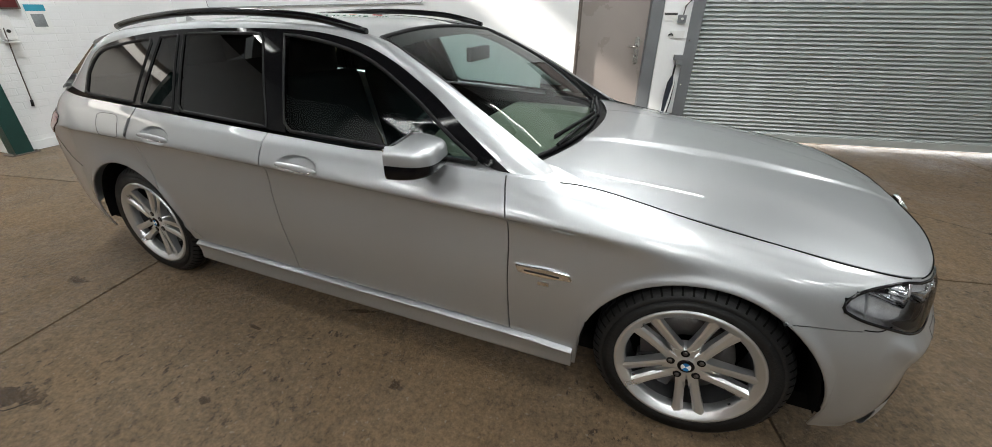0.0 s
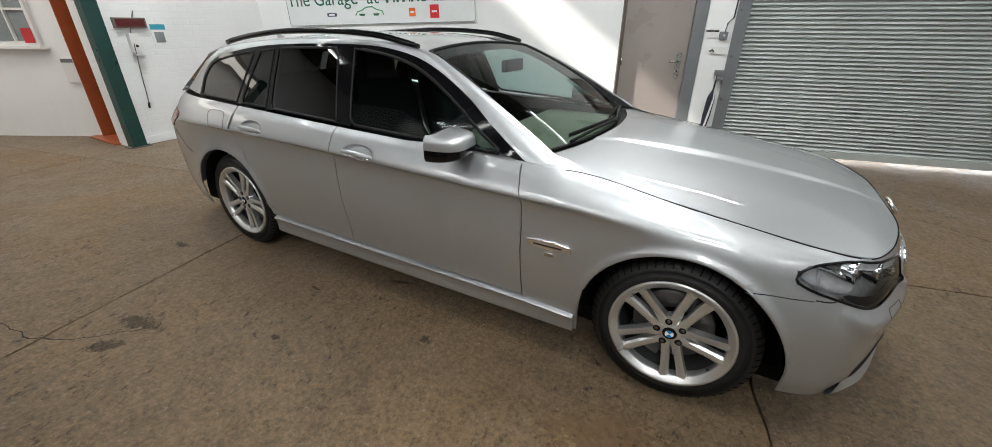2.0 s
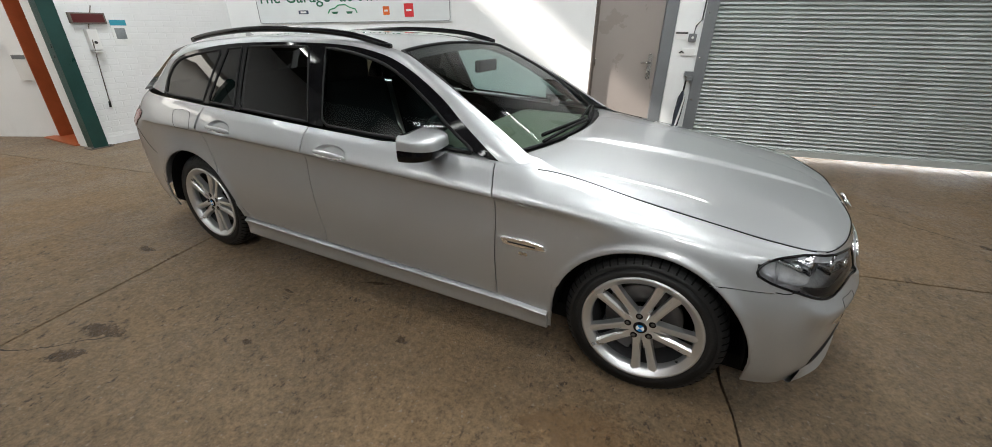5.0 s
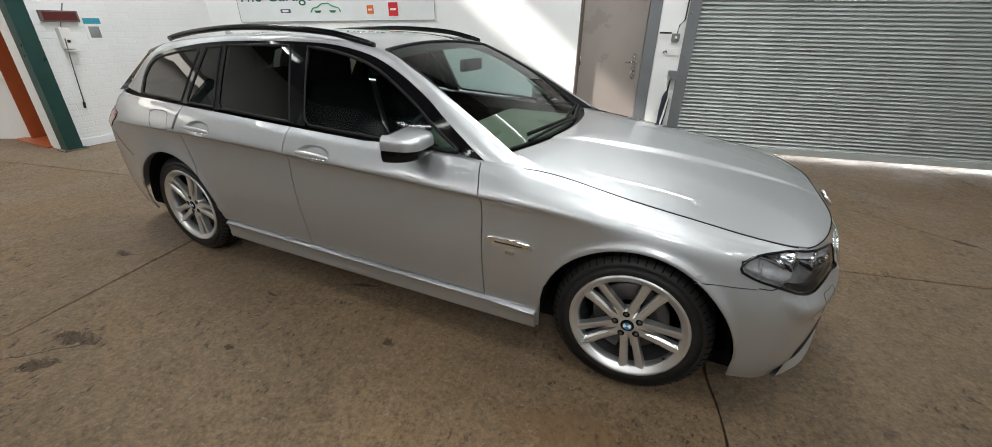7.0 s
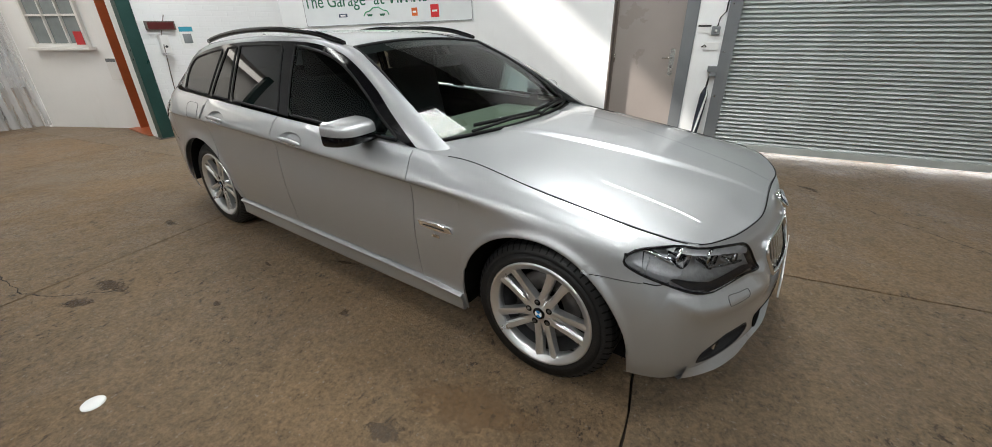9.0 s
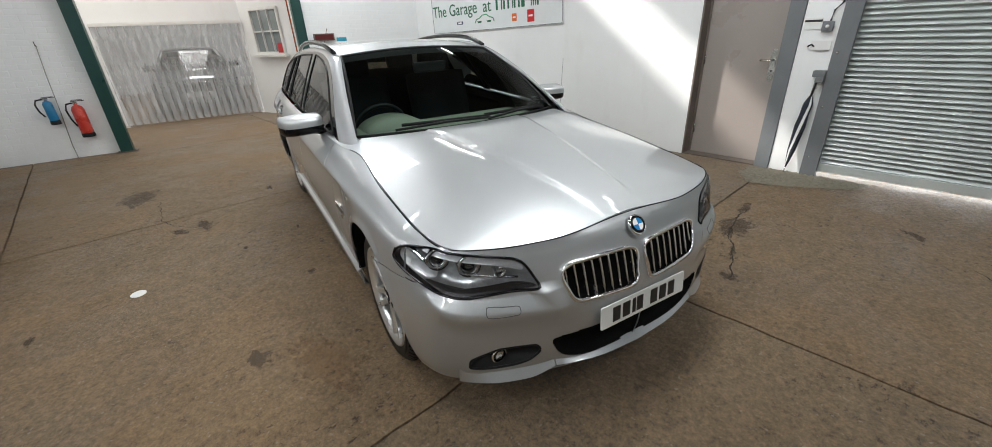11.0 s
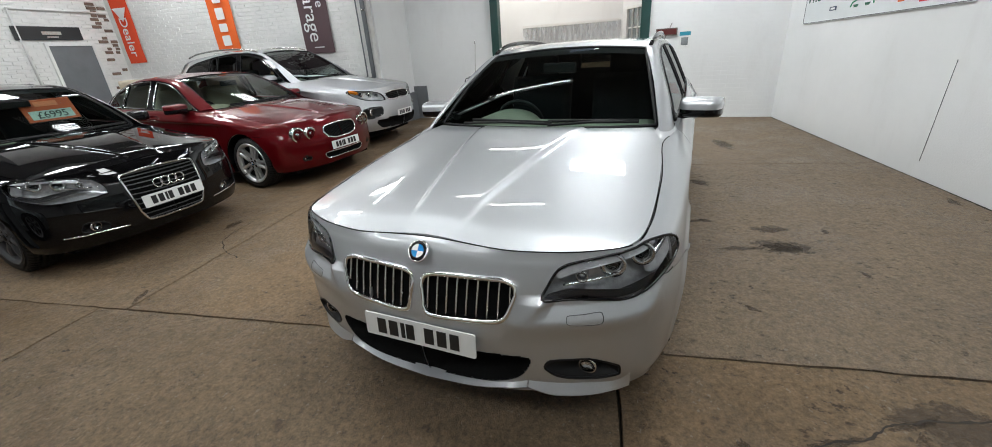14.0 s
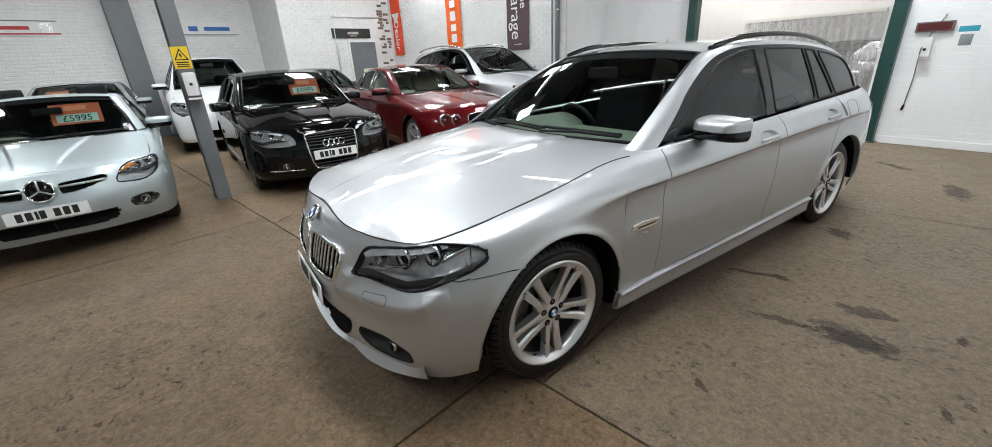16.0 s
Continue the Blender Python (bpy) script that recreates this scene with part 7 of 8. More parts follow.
def silver_estate():
    car, sh = build_car("estate_car", "silver metallic estate car with black roof rails and twin-spoke alloys", Matrix.Translation((0.30, 2.11, 0)), ESTATE)
    for s in (1, -1):
        rl = [(-1.46, 0.592, 1.412), (-1.56, 0.598, 1.437), (-1.75, 0.604, 1.468), (-2.1, 0.608, 1.484), (-2.5, 0.602, 1.477), (-2.85, 0.588, 1.450), (-3.10, 0.572, 1.418), (-3.2, 0.566, 1.398)]
        part("roof_rail", tube([(x, s * y, z) for x, y, z in smooth_line(rl, 30)], 0.014, 8, flat=(0.014, 0.017)), M_GLOSSBLACK, car, "gloss black roof rail")
        # wing vent trim and the small badge under it
        u, v = sh.find((-0.55, 0.91, 0.645))
        c = Vector(sh.at(u, v) * (1, s, 1))
        vt = part("wing_vent", prism([(-0.110, -0.012), (-0.095, 0.016), (-0.02, 0.022), (0.115, 0.014), (0.100, -0.018), (0.0, -0.022)], -0.010, 0.006, bevel=0.004), M_CHROME, car, "chrome wing trim", m=Matrix.Translation(c) @ Matrix.Rotation(radians(0 if s < 0 else 180), 4, "Z") @ Matrix.Diagonal((s if s < 0 else 1, 1, 1, 1)))
        part("vent_slot", boxes((-0.060, 0.075, -0.0115, 0.0, -0.006, 0.001)), M_INK, vt)
        u, v = sh.find((-0.545, 0.91, 0.593))
        part("wing_badge", boxes((-0.022, 0.022, -0.004, 0.004, -0.008, 0.008), bevel=0.002), M_STEEL, car, "small plain badge", m=Matrix.Translation(Vector(sh.at(u, v) * (1, s, 1))))
        # headlamp washer cover
        O = outline_on(sh, [(0.72, 0.55, 0.588), (0.70, 0.60, 0.592), (0.66, 0.66, 0.585), (0.67, 0.66, 0.560), (0.72, 0.56, 0.560)], 24)
        part("washer_cover", rim(sh, O, 0.0016, 0.0, s), M_ALLOYDARK, car, "headlamp washer cover outline")
    # splitter: a thin lip under the intake and a flat blade under each fog lamp
    def ledge(pname, top, edge, sides, plabel):
        top, edge = np.array(top), np.array(edge)
        ease = np.clip((top[0, 1] - top[:, 1]) / 0.06, 0, 1) if len(sides) > 1 else np.ones(len(top))
        top = top - ease[:, None] * np.array((0.032, 0.012, 0.0))
        for s in sides:
            rows = [top + (edge - top) * f for f in np.linspace(0, 1, 5)]
            P = np.stack(rows, 1)
            Q = np.stack((edge, edge + np.array((-0.008, -0.003, -0.012)), edge + np.array((-0.08, -0.05, -0.018))), 1)
            R = np.stack((top + np.array((-0.05, -0.02, 0.0)), top), 1)
            if len(sides) == 1:
                P, Q, R = (np.concatenate((g, g[-2::-1] * (1, -1, 1))) for g in (P, Q, R))
            ob = part(pname, sheet(pname, P * (1, s, 1), M_SILVER, (0.7, 0.2 * s, 0.7), 0.0), None, car, plabel)
            part("underside", sheet("underside", Q * (1, s, 1), M_SILVER, (0.3, 0, -1), 0.0), None, ob)
            part("inner_edge", sheet("inner_edge", R * (1, s, 1), M_SILVER, (0, 0, 1), 0.0), None, ob)

    ledge("front_splitter", smooth_line([(0.775, 0.425, 0.345), (0.788, 0.355, 0.302), (0.806, 0.22, 0.282), (0.812, 0, 0.268)], 16),
          smooth_line([(0.787, 0.420, 0.280), (0.803, 0.34, 0.268), (0.826, 0.2, 0.256), (0.834, 0, 0.248)], 16), (1,), "silver splitter lip under the intake")
    ledge("splitter_blade", smooth_line([(0.610, 0.770, 0.300), (0.646, 0.722, 0.306), (0.690, 0.640, 0.318), (0.728, 0.560, 0.326), (0.752, 0.500, 0.336), (0.772, 0.432, 0.345)], 20),
          smooth_line([(0.598, 0.768, 0.232), (0.640, 0.722, 0.232), (0.702, 0.640, 0.238), (0.742, 0.555, 0.243), (0.762, 0.500, 0.250), (0.786, 0.424, 0.281)], 20), (1, -1), "silver blade under the fog lamp")
    rd = part("bonnet_badge", lathe([(0, -0.010), (0.030, -0.009), (0.040, -0.004), (0.041, 0.004)], 36), M_GLOSSBLACK, car, "round badge with blue and white quarters", m=Matrix.Translation((0.758, 0, 0.780)) @ Matrix.Rotation(radians(90), 4, "Z") @ Matrix.Rotation(radians(-38), 4, "X"))
    part("badge_ring", lathe([(0.037, -0.008), (0.041, -0.010), (0.044, -0.004), (0.043, 0.004)], 36), M_CHROME, rd)
    for k in range(4):
        q = bmesh.new()
        c = q.verts.new((0, -0.0112, 0))
        ring = [q.verts.new((0.026 * math.cos(math.tau * (k / 4 + i / 32)), -0.0108, 0.026 * math.sin(math.tau * (k / 4 + i / 32)))) for i in range(9)]
        for a, b in zip(ring, ring[1:]):
            q.faces.new((c, a, b))
        part("badge_quarter", q, (M_BLUE, M_PLATE)[k % 2], rd, ("blue", "white")[k % 2] + " quarter")
    part("aerial", prism([(-0.09, 0), (0.09, 0), (-0.02, 0.045), (-0.075, 0.06)], -0.012, 0.012, bevel=0.006), M_SILVER, car, "silver shark-fin aerial", m=Matrix.Translation((-3.35, 0, 1.385)))
    return car


silver_estate()


# ---- concrete slabs of the floor -------------------------------------------
def slab(a0, a1, b0, b1):
    """One cast slab with slightly ragged, worn edges."""
    pts = []
    for (xa, ya), (xb, yb_) in (((a0, b0), (a1, b0)), ((a1, b0), (a1, b1)), ((a1, b1), (a0, b1)), ((a0, b1), (a0, b0))):
        n = max(2, int(max(abs(xb - xa), abs(yb_ - ya)) / 0.09))
        for i in range(n):
            x, y = xa + (xb - xa) * i / n, ya + (yb_ - ya) * i / n
            j = noise.noise(Vector((x * 5, y * 5, 3))) * 0.010 + noise.noise(Vector((x * 23, y * 23, 9))) * 0.006
            pts.append((x + (j if ya != yb_ else 0), y + (j if ya == yb_ else 0)))
    bm = bmesh.new()
    top = [bm.verts.new((x, y, 0)) for x, y in pts]
    bot = [bm.verts.new((x, y, -0.05)) for x, y in pts]
    bm.faces.new(top)
    for i in range(len(pts)):
        bm.faces.new((top[i - 1], bot[i - 1], bot[i], top[i]))
    bmesh.ops.recalc_face_normals(bm, faces=bm.faces[:])
    return bm


def joint(i, j):
    """The cross joints lie a little differently on either side of the long joint."""
    lo_, hi_ = (-0.55, 2.85) if i < 0 else (-0.77, 2.62)
    return lo_ + 3.22 * j if j < 1 else hi_ + 3.22 * (j - 1)


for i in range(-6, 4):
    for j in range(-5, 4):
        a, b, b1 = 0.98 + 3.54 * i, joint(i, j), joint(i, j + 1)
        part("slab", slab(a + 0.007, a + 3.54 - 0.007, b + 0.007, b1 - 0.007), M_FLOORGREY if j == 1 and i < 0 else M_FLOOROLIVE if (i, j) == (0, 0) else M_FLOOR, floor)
for o in list(floor.children):
    o.matrix_local = Matrix.Identity(4)


def blot(x, y, rx, ry, turn, seed, material, name="stain", label="dark oily stain on the concrete"):
    """A thin irregular stain lying on the floor."""
    n, bm = 48, bmesh.new()
    c = bm.verts.new((0, 0, 0))
    ring = []
    for i in range(n):
        a = math.tau * i / n
        r = 1 + 0.55 * noise.noise(Vector((math.cos(a) * 1.6, math.sin(a) * 1.6, seed))) + 0.30 * noise.noise(Vector((math.cos(a) * 6, math.sin(a) * 6, seed + 5)))
        ring.append(bm.verts.new((rx * r * math.cos(a), ry * r * math.sin(a), 0)))
    for i in range(n):
        bm.faces.new((c, ring[i - 1], ring[i]))
    bmesh.ops.recalc_face_normals(bm, faces=bm.faces[:])
    for f in bm.faces:
        if f.normal.z < 0:
            f.normal_flip()
    ob = part(name, bm, material)
    ob.matrix_world = Matrix.Translation((x, y, 0.0012)) @ Matrix.Rotation(radians(turn), 4, "Z")
    return tagged(ob, label, "stain", kind="structure")


def stain_mat(name, col, strength, rough):
    """Patchy soaked-in dirt that lets the concrete show through."""
    m, nt, p = nodes_of(name)
    p.inputs["Base Color"].default_value, p.inputs["Roughness"].default_value = (*col, 1), rough
    holes_ = noise_at(nt, 11, 10, 0.34, 0.66, 0.82)
    tc, ln, sb, ad, mr = (nt.nodes.new(k) for k in ("ShaderNodeTexCoord", "ShaderNodeVectorMath", "ShaderNodeVectorMath", "ShaderNodeMath", "ShaderNodeMapRange"))
    sb.operation, ln.operation, ad.operation = "SUBTRACT", "LENGTH", "SUBTRACT"
    sb.inputs[1].default_value = (0.5, 0.5, 0.0)
    fl = nt.nodes.new("ShaderNodeVectorMath")
    fl.operation = "MULTIPLY"
    fl.inputs[1].default_value = (1, 1, 0)
    nt.links.new(tc.outputs["Generated"], sb.inputs[0])
    nt.links.new(sb.outputs[0], fl.inputs[0])
    nt.links.new(fl.outputs[0], ln.inputs[0])
    nt.links.new(holes_, ad.inputs[0])
    nt.links.new(ln.outputs["Value"], ad.inputs[1])
    mr.inputs[1].default_value, mr.inputs[2].default_value = 0.0, 0.20
    nt.links.new(ad.outputs[0], mr.inputs[0])
    holes_ = mr.outputs[0]
    f, tr, mx = nt.nodes.new("ShaderNodeMath"), nt.nodes.new("ShaderNodeBsdfTransparent"), nt.nodes.new("ShaderNodeMixShader")
    f.operation = "MULTIPLY"
    f.inputs[1].default_value = strength
    nt.links.new(holes_, f.inputs[0])
    nt.links.new(f.outputs[0], mx.inputs[0])
    nt.links.new(tr.outputs[0], mx.inputs[1])
    nt.links.new(p.outputs[0], mx.inputs[2])
    nt.links.new(mx.outputs[0], nt.nodes["Material Output"].inputs[0])
    return m


OIL, DAMP, RUST = stain_mat("oil_stain", (0.046, 0.031, 0.021), 0.55, 0.62), stain_mat("damp_stain", (0.066, 0.047, 0.032), 0.55, 0.5), stain_mat("rust_stain", (0.22, 0.125, 0.055), 0.38, 0.7)
for k, (x, y, rx, ry, tn, mt) in enumerate((
        (-0.98, 3.46, 0.17, 0.035, 112, OIL), (-1.05, 3.68, 0.14, 0.09, 100, DAMP), (-1.08, 3.72, 0.20, 0.14, 100, DAMP), (-1.38, 3.05, 0.18, 0.03, 118, DAMP), (-1.46, 3.22, 0.06, 0.03, 100, OIL), (-2.53, 3.17, 0.12, 0.07, 60, OIL), (-1.37, 3.64, 0.15, 0.06, 110, OIL),
        (-1.43, 4.05, 0.05, 0.03, 20, OIL), (-5.2, 2.85, 0.22, 0.08, 60, DAMP), (-4.4, 3.5, 0.30, 0.10, 20, DAMP), (-0.17, 3.44, 0.05, 0.025, 70, OIL), (-0.77, 4.12, 0.05, 0.02, 30, OIL), (-2.37, 5.15, 0.10, 0.05, 10, OIL),
        (0.87, 3.30, 0.07, 0.05, 20, OIL), (0.69, 3.63, 0.13, 0.02, 120, OIL), (0.50, 3.92, 0.12, 0.025, 125, OIL), (0.46, 4.05, 0.22, 0.13, 110, DAMP), (0.30, 4.45, 0.16, 0.05, 110, DAMP), (1.32, 4.91, 0.11, 0.04, 150, OIL), (2.58, 3.97, 0.10, 0.03, -20, OIL),
        (-2.31, 0.33, 0.12, 0.06, 20, OIL), (-2.25, 0.15, 0.10, 0.05, 40, OIL), (-1.54, 0.63, 0.035, 0.02, 10, OIL), (-0.84, 1.02, 0.03, 0.03, 0, OIL), (-3.1, 0.94, 0.08, 0.03, 10, OIL), (-1.31, 1.37, 0.09, 0.02, 20, OIL), (-1.74, 1.05, 0.05, 0.012, 0, OIL),
        (-0.05, 0.62, 0.10, 0.05, 30, DAMP), (0.15, 0.90, 0.26, 0.12, 20, RUST), (-0.96, -0.50, 0.06, 0.025, 10, OIL), (-0.23, -1.05, 0.12, 0.05, 20, OIL), (0.95, -0.42, 0.10, 0.03, 40, OIL), (-3.6, -0.3, 0.3, 0.16, 0, DAMP))):
    blot(x, y, rx, ry, tn, k * 3.7, mt)

# broken patch of gravelly concrete at the door's corner
M_GRAVEL = surface("broken_concrete", (0.33, 0.295, 0.23), 0.95, vary=0.35, scale=30, bump=0.8, dist=0.02)
pt = [(0.80, 5.60), (0.78, 5.28), (0.98, 5.02), (1.20, 5.08), (1.42, 5.20), (1.62, 5.30), (1.80, 5.44), (1.88, 5.64), (1.4, 5.66)]
bm = bmesh.new()
rnd = random.Random(4)
dense = []
for (x0, y0), (x1, y1) in zip(pt, pt[1:] + pt[:1]):
    for i in range(8):
        dense.append((x0 + (x1 - x0) * i / 8 + rnd.uniform(-0.018, 0.018), y0 + (y1 - y0) * i / 8 + rnd.uniform(-0.018, 0.018)))
top = [bm.verts.new((x, y, 0.004)) for x, y in dense]
bm.faces.new(top)
bmesh.ops.recalc_face_normals(bm, faces=bm.faces[:])
g = part("rubble_patch", bm, M_GRAVEL)
g.matrix_world = SHED
tagged(g, "patch of crumbled pale concrete beside the door", "rubble", kind="structure")
V, F = [], []
poly = np.array(pt)
while len(V) < 6 * 420:
    x, y = rnd.uniform(0.75, 1.9), rnd.uniform(5.0, 5.66)
    if not inside(poly, np.array([x]), np.array([y]))[0]:
        continue
    s, b = rnd.uniform(0.006, 0.018), len(V)
    for d in ((1, 0, 0), (0, 1, 0), (-1, 0, 0), (0, -1, 0), (0, 0, 0.7), (0, 0, -0.3)):
        V.append((x + d[0] * s * rnd.uniform(0.7, 1.3), y + d[1] * s * rnd.uniform(0.7, 1.3), 0.007 + d[2] * s))
    F += [(b + i, b + (i + 1) % 4, b + 4) for i in range(4)] + [(b + (i + 1) % 4, b + i, b + 5) for i in range(4)]
g = new("gravel", raw_mesh("gravel", np.array(V), F, M_GRAVEL))
g.data.polygons.foreach_set("use_smooth", [False] * len(g.data.polygons))
g.matrix_world = SHED
tagged(g, "loose pale chippings on the broken floor patch", "gravel", kind="stuff")


# dirt gathered along the foot of the white walls
def dirt_line(m, x0, x1, y, width, seed):
    """A ragged dark strip on the floor against a wall."""
    n = int((x1 - x0) / 0.04)
    bm = bmesh.new()
    prev = None
    for i in range(n + 1):
        x = x0 + (x1 - x0) * i / n
        w = width * max(0.15, 0.8 + 1.3 * noise.noise(Vector((x * 2.1, seed, 0))) + 0.9 * noise.noise(Vector((x * 13, seed, 4))))
        cur = bm.verts.new((x, y, 0.0016)), bm.verts.new((x, y - w, 0.0016))
        if prev:
            bm.faces.new((prev[0], prev[1], cur[1], cur[0]))
        prev = cur
    ob = part("floor_edge_dirt", bm, M_JOINT)
    ob.matrix_world = m
    return tagged(ob, "dark dirt along the foot of the wall", "dirt", kind="structure")


dirt_line(SHED, -7.0, -0.05, SB - 0.001, 0.022, 1.0)
dirt_line(END @ Matrix.Rotation(radians(90), 4, "Z"), OPEN1 + 0.2, 4.6, -0.020, 0.018, 5.0)
dirt_line(END @ Matrix.Rotation(radians(90), 4, "Z"), -2.6, OPEN0 - 0.2, -0.001, 0.02, 9.0)


def crack(points, width, seed):
    """A jagged crack in the concrete, as a thin dark sliver."""
    P = smooth_line([(x, y, 0) for x, y in points], 26 * len(points))
    bm, prev = bmesh.new(), None
    for i, (x, y, _) in enumerate(P):
        j, k = noise.noise(Vector((x * 9, y * 9, seed))) * 0.03, noise.noise(Vector((x * 40, y * 40, seed))) * 0.008
        w = width * (0.5 + abs(noise.noise(Vector((x * 15, y * 15, seed + 3)))) * 1.6)
        d = (P[min(i + 1, len(P) - 1)] - P[max(i - 1, 0)])
        d = d / (np.linalg.norm(d) + 1e-9)
        n_ = np.array((-d[1], d[0]))
        c = np.array((x, y)) + n_ * (j + k)
        cur = bm.verts.new((*(c + n_ * w), 0.0014)), bm.verts.new((*(c - n_ * w), 0.0014))
        if prev:
            bm.faces.new((prev[0], prev[1], cur[1], cur[0]))
        prev = cur
    return tagged(part("floor_crack", bm, M_JOINT), "thin dark crack in the concrete", "crack", kind="structure")


crack([(0.88, 3.28), (0.70, 3.62), (0.47, 3.96), (0.30, 4.48)], 0.006, 2)
crack([(2.7, 3.9), (2.2, 4.2), (1.7, 4.6)], 0.004, 5)
crack([(-2.2, 0.35), (-2.6, 0.0), (-3.3, -0.1)], 0.004, 7)
crack([(0.3, -0.3), (0.1, -0.75), (-0.4, -0.95)], 0.004, 8)
bm = tube([(-1.955, SB, 1.10), (-1.972, SB, 0.8), (-1.988, SB, 0.5), (-2.008, SB, 0.165)], 0.006, 6, flat=(0.006, 0.002))
ob = part("wall_scuff", bm, M_GREYSTEEL)
ob.matrix_world = SHED
tagged(ob, "dark upright scrape on the white wall", "scrape", kind="structure")


# ---- the parked cars -------------------------------------------------------
def warped(S, xs, zs, sy, **over):
    """A specification reshaped from another: xs and zs are (from, to) pairs of landmarks, sy the width's factor."""
    xa, xb = np.array(sorted(xs)).T
    za, zb_ = np.array(sorted(zs)).T
    fx = lambda x: float(np.interp(x, xa, xb) if xa[0] <= x <= xa[-1] else (xb[0] + x - xa[0] if x < xa[0] else xb[-1] + x - xa[-1]))
    fz = lambda z: float(np.interp(z, za, zb_) if z <= za[-1] else zb_[-1] + z - za[-1])
    p3 = lambda p: (fx(p[0]), p[1] * sy, fz(p[2]))
    T, G = dict(S, relief=None, door_grid=(26, 34)), dict(S["glass"])
    T["lines"] = [[p3(p) for p in l] for l in S["lines"]]
    T["outlines"] = {k: [p3(p) for p in v] for k, v in S["outlines"].items()}
    T["door_z"] = [fz(z) for z in S["door_z"]]
    T["door"] = [[fx(x) for x in d] for d in S["door"]]
    T["hood"] = [(fx(x), y * sy, fz(z), fz(z2)) for x, y, z, z2 in S["hood"]]
    T["rear_axle"], T["half_width"] = fx(S["rear_axle"]), S["half_width"] * sy
    T["track"] = tuple(t * sy for t in S["track"])
    T["mirror"] = p3(S["mirror"])
    T["seams"] = [([p3(p) for p in pts], r, m) for pts, r, m in S.get("seams", ())]
    T["plate"] = (fx(S["plate"][0]), fz(S["plate"][1]), S["plate"][2])
    T["seam"], T["seam_end"] = (fx(S["seam"][0]), fz(S["seam"][1])), fx(S["seam_end"])
    G["top"] = [(fx(x), fz(z)) for x, z in G["top"]]
    G["over"] = [(fx(x), fz(z)) for x, z in G["over"]]
    G["panes"] = [tuple(fx(x) for x in p) for p in G["panes"]]
    G["pillars"] = [tuple(fx(x) for x in p) for p in G["pillars"]]
    for k in ("gutter", "roof_edge", "tail"):
        G[k] = [p3(p) for p in G[k]]
    (bx, by, bz, bb), (hx, hy, hz, hb) = G["screen"]
    G["screen"] = ((fx(bx), by * sy, fz(bz), bb), (fx(hx), hy * sy, fz(hz), hb))
    G["seat_x"] = fx(G["seat_x"])
    G.update(over.pop("glass", {}))
    T["glass"] = G
    T.update(over)
    return T


def keep_outlines(S, names, **more):
    """Only the named openings, plus new ones."""
    S["outlines"] = {**{k: v for k, v in S["outlines"].items() if k in names}, **more}
    S["cut"] = {k: v for k, v in S["cut"].items() if k in S["outlines"]}
    S["lamps"] = {k: v for k, v in S["lamps"].items() if k in S["outlines"]}
    S["grilles"] = {k: v for k, v in S["grilles"].items() if k in S["outlines"]}
    return S


def parked(x, y, turn):
    return Matrix.Translation((x, y, 0)) @ Matrix.Rotation(radians(turn), 4, "Z")


def price_board(m, words):
    """An orange price card standing inside a windscreen."""
    t = thing("price_card", "orange price card with black figures on a white strip", "price card", m, "price cards")
    t.matrix_world = m @ Matrix.Translation((0.02, 0, 0.04)) @ Matrix.Diagonal((0.84, 1, 0.84, 1))
    part("card", boxes((-0.25, 0.25, 0, 0.006, -0.13, 0.15), bevel=0.002), surface("card_orange", (0.52, 0.085, 0.02), 0.5, vary=0.05, bump=0), t)
    part("mark", boxes((-0.11, 0.11, -0.003, 0.001, 0.06, 0.12)), surface("card_red", (0.75, 0.22, 0.10), 0.5, bump=0), t, "plain pale mark")
    part("strip", boxes((-0.205, 0.205, -0.003, 0.001, -0.105, 0.005)), surface("strip_green", (0.46, 0.56, 0.52), 0.5, bump=0), t)
    lettering("figures", words, 0.118, M_INK, t, Matrix.Translation((0, -0.005, -0.092)), "black price figures")
    return t


BLACK_PAINT = car_paint("black_paint", (0.003, 0.003, 0.0035), 0.0, 0.4)
BLACK_PAINT.node_tree.nodes["Principled BSDF"].inputs["Coat IOR"].default_value = 1.4
BLACK_PAINT.node_tree.nodes["Principled BSDF"].inputs["Specular IOR Level"].default_value = 0.0
RED_PAINT = car_paint("red_metallic_paint", (0.105, 0.0015, 0.004), 0.45, 0.4)
PALE_SILVER = car_paint("pale_silver_paint", (0.42, 0.475, 0.49), 0.8, 0.48)
SUV_SILVER = car_paint("suv_silver_paint", (0.47, 0.48, 0.50), 0.8, 0.48)
WHITE_PAINT = car_paint("white_paint", (0.72, 0.73, 0.73), 0.0, 0.4, 0.02)
SLATE_PAINT = car_paint("slate_paint", (0.05, 0.06, 0.07), 0.5, 0.3)
for paint_ in (RED_PAINT, PALE_SILVER, SUV_SILVER):
    paint_.node_tree.nodes["Principled BSDF"].inputs["Coat IOR"].default_value = 1.36
LOW = dict(front_cols=70, front_rows=46)
YARD = "cars parked along the wall"


def ring_badge(car, rings, p, tilt=10):
    """Plain linked rings or a ringed star standing in for a maker's badge."""
    b = part("badge", bmesh.new(), M_CHROME, car, "plain chrome badge", m=Matrix.Translation(p) @ Matrix.Rotation(radians(90), 4, "Z") @ Matrix.Rotation(radians(-tilt), 4, "X"))
    for x, r in rings:
        part("ring", tube([(x + r * math.cos(a), 0, r * math.sin(a)) for a in np.linspace(0, math.tau, 24, endpoint=False)], 0.006, 6, closed=True), M_CHROME, b)
    return b


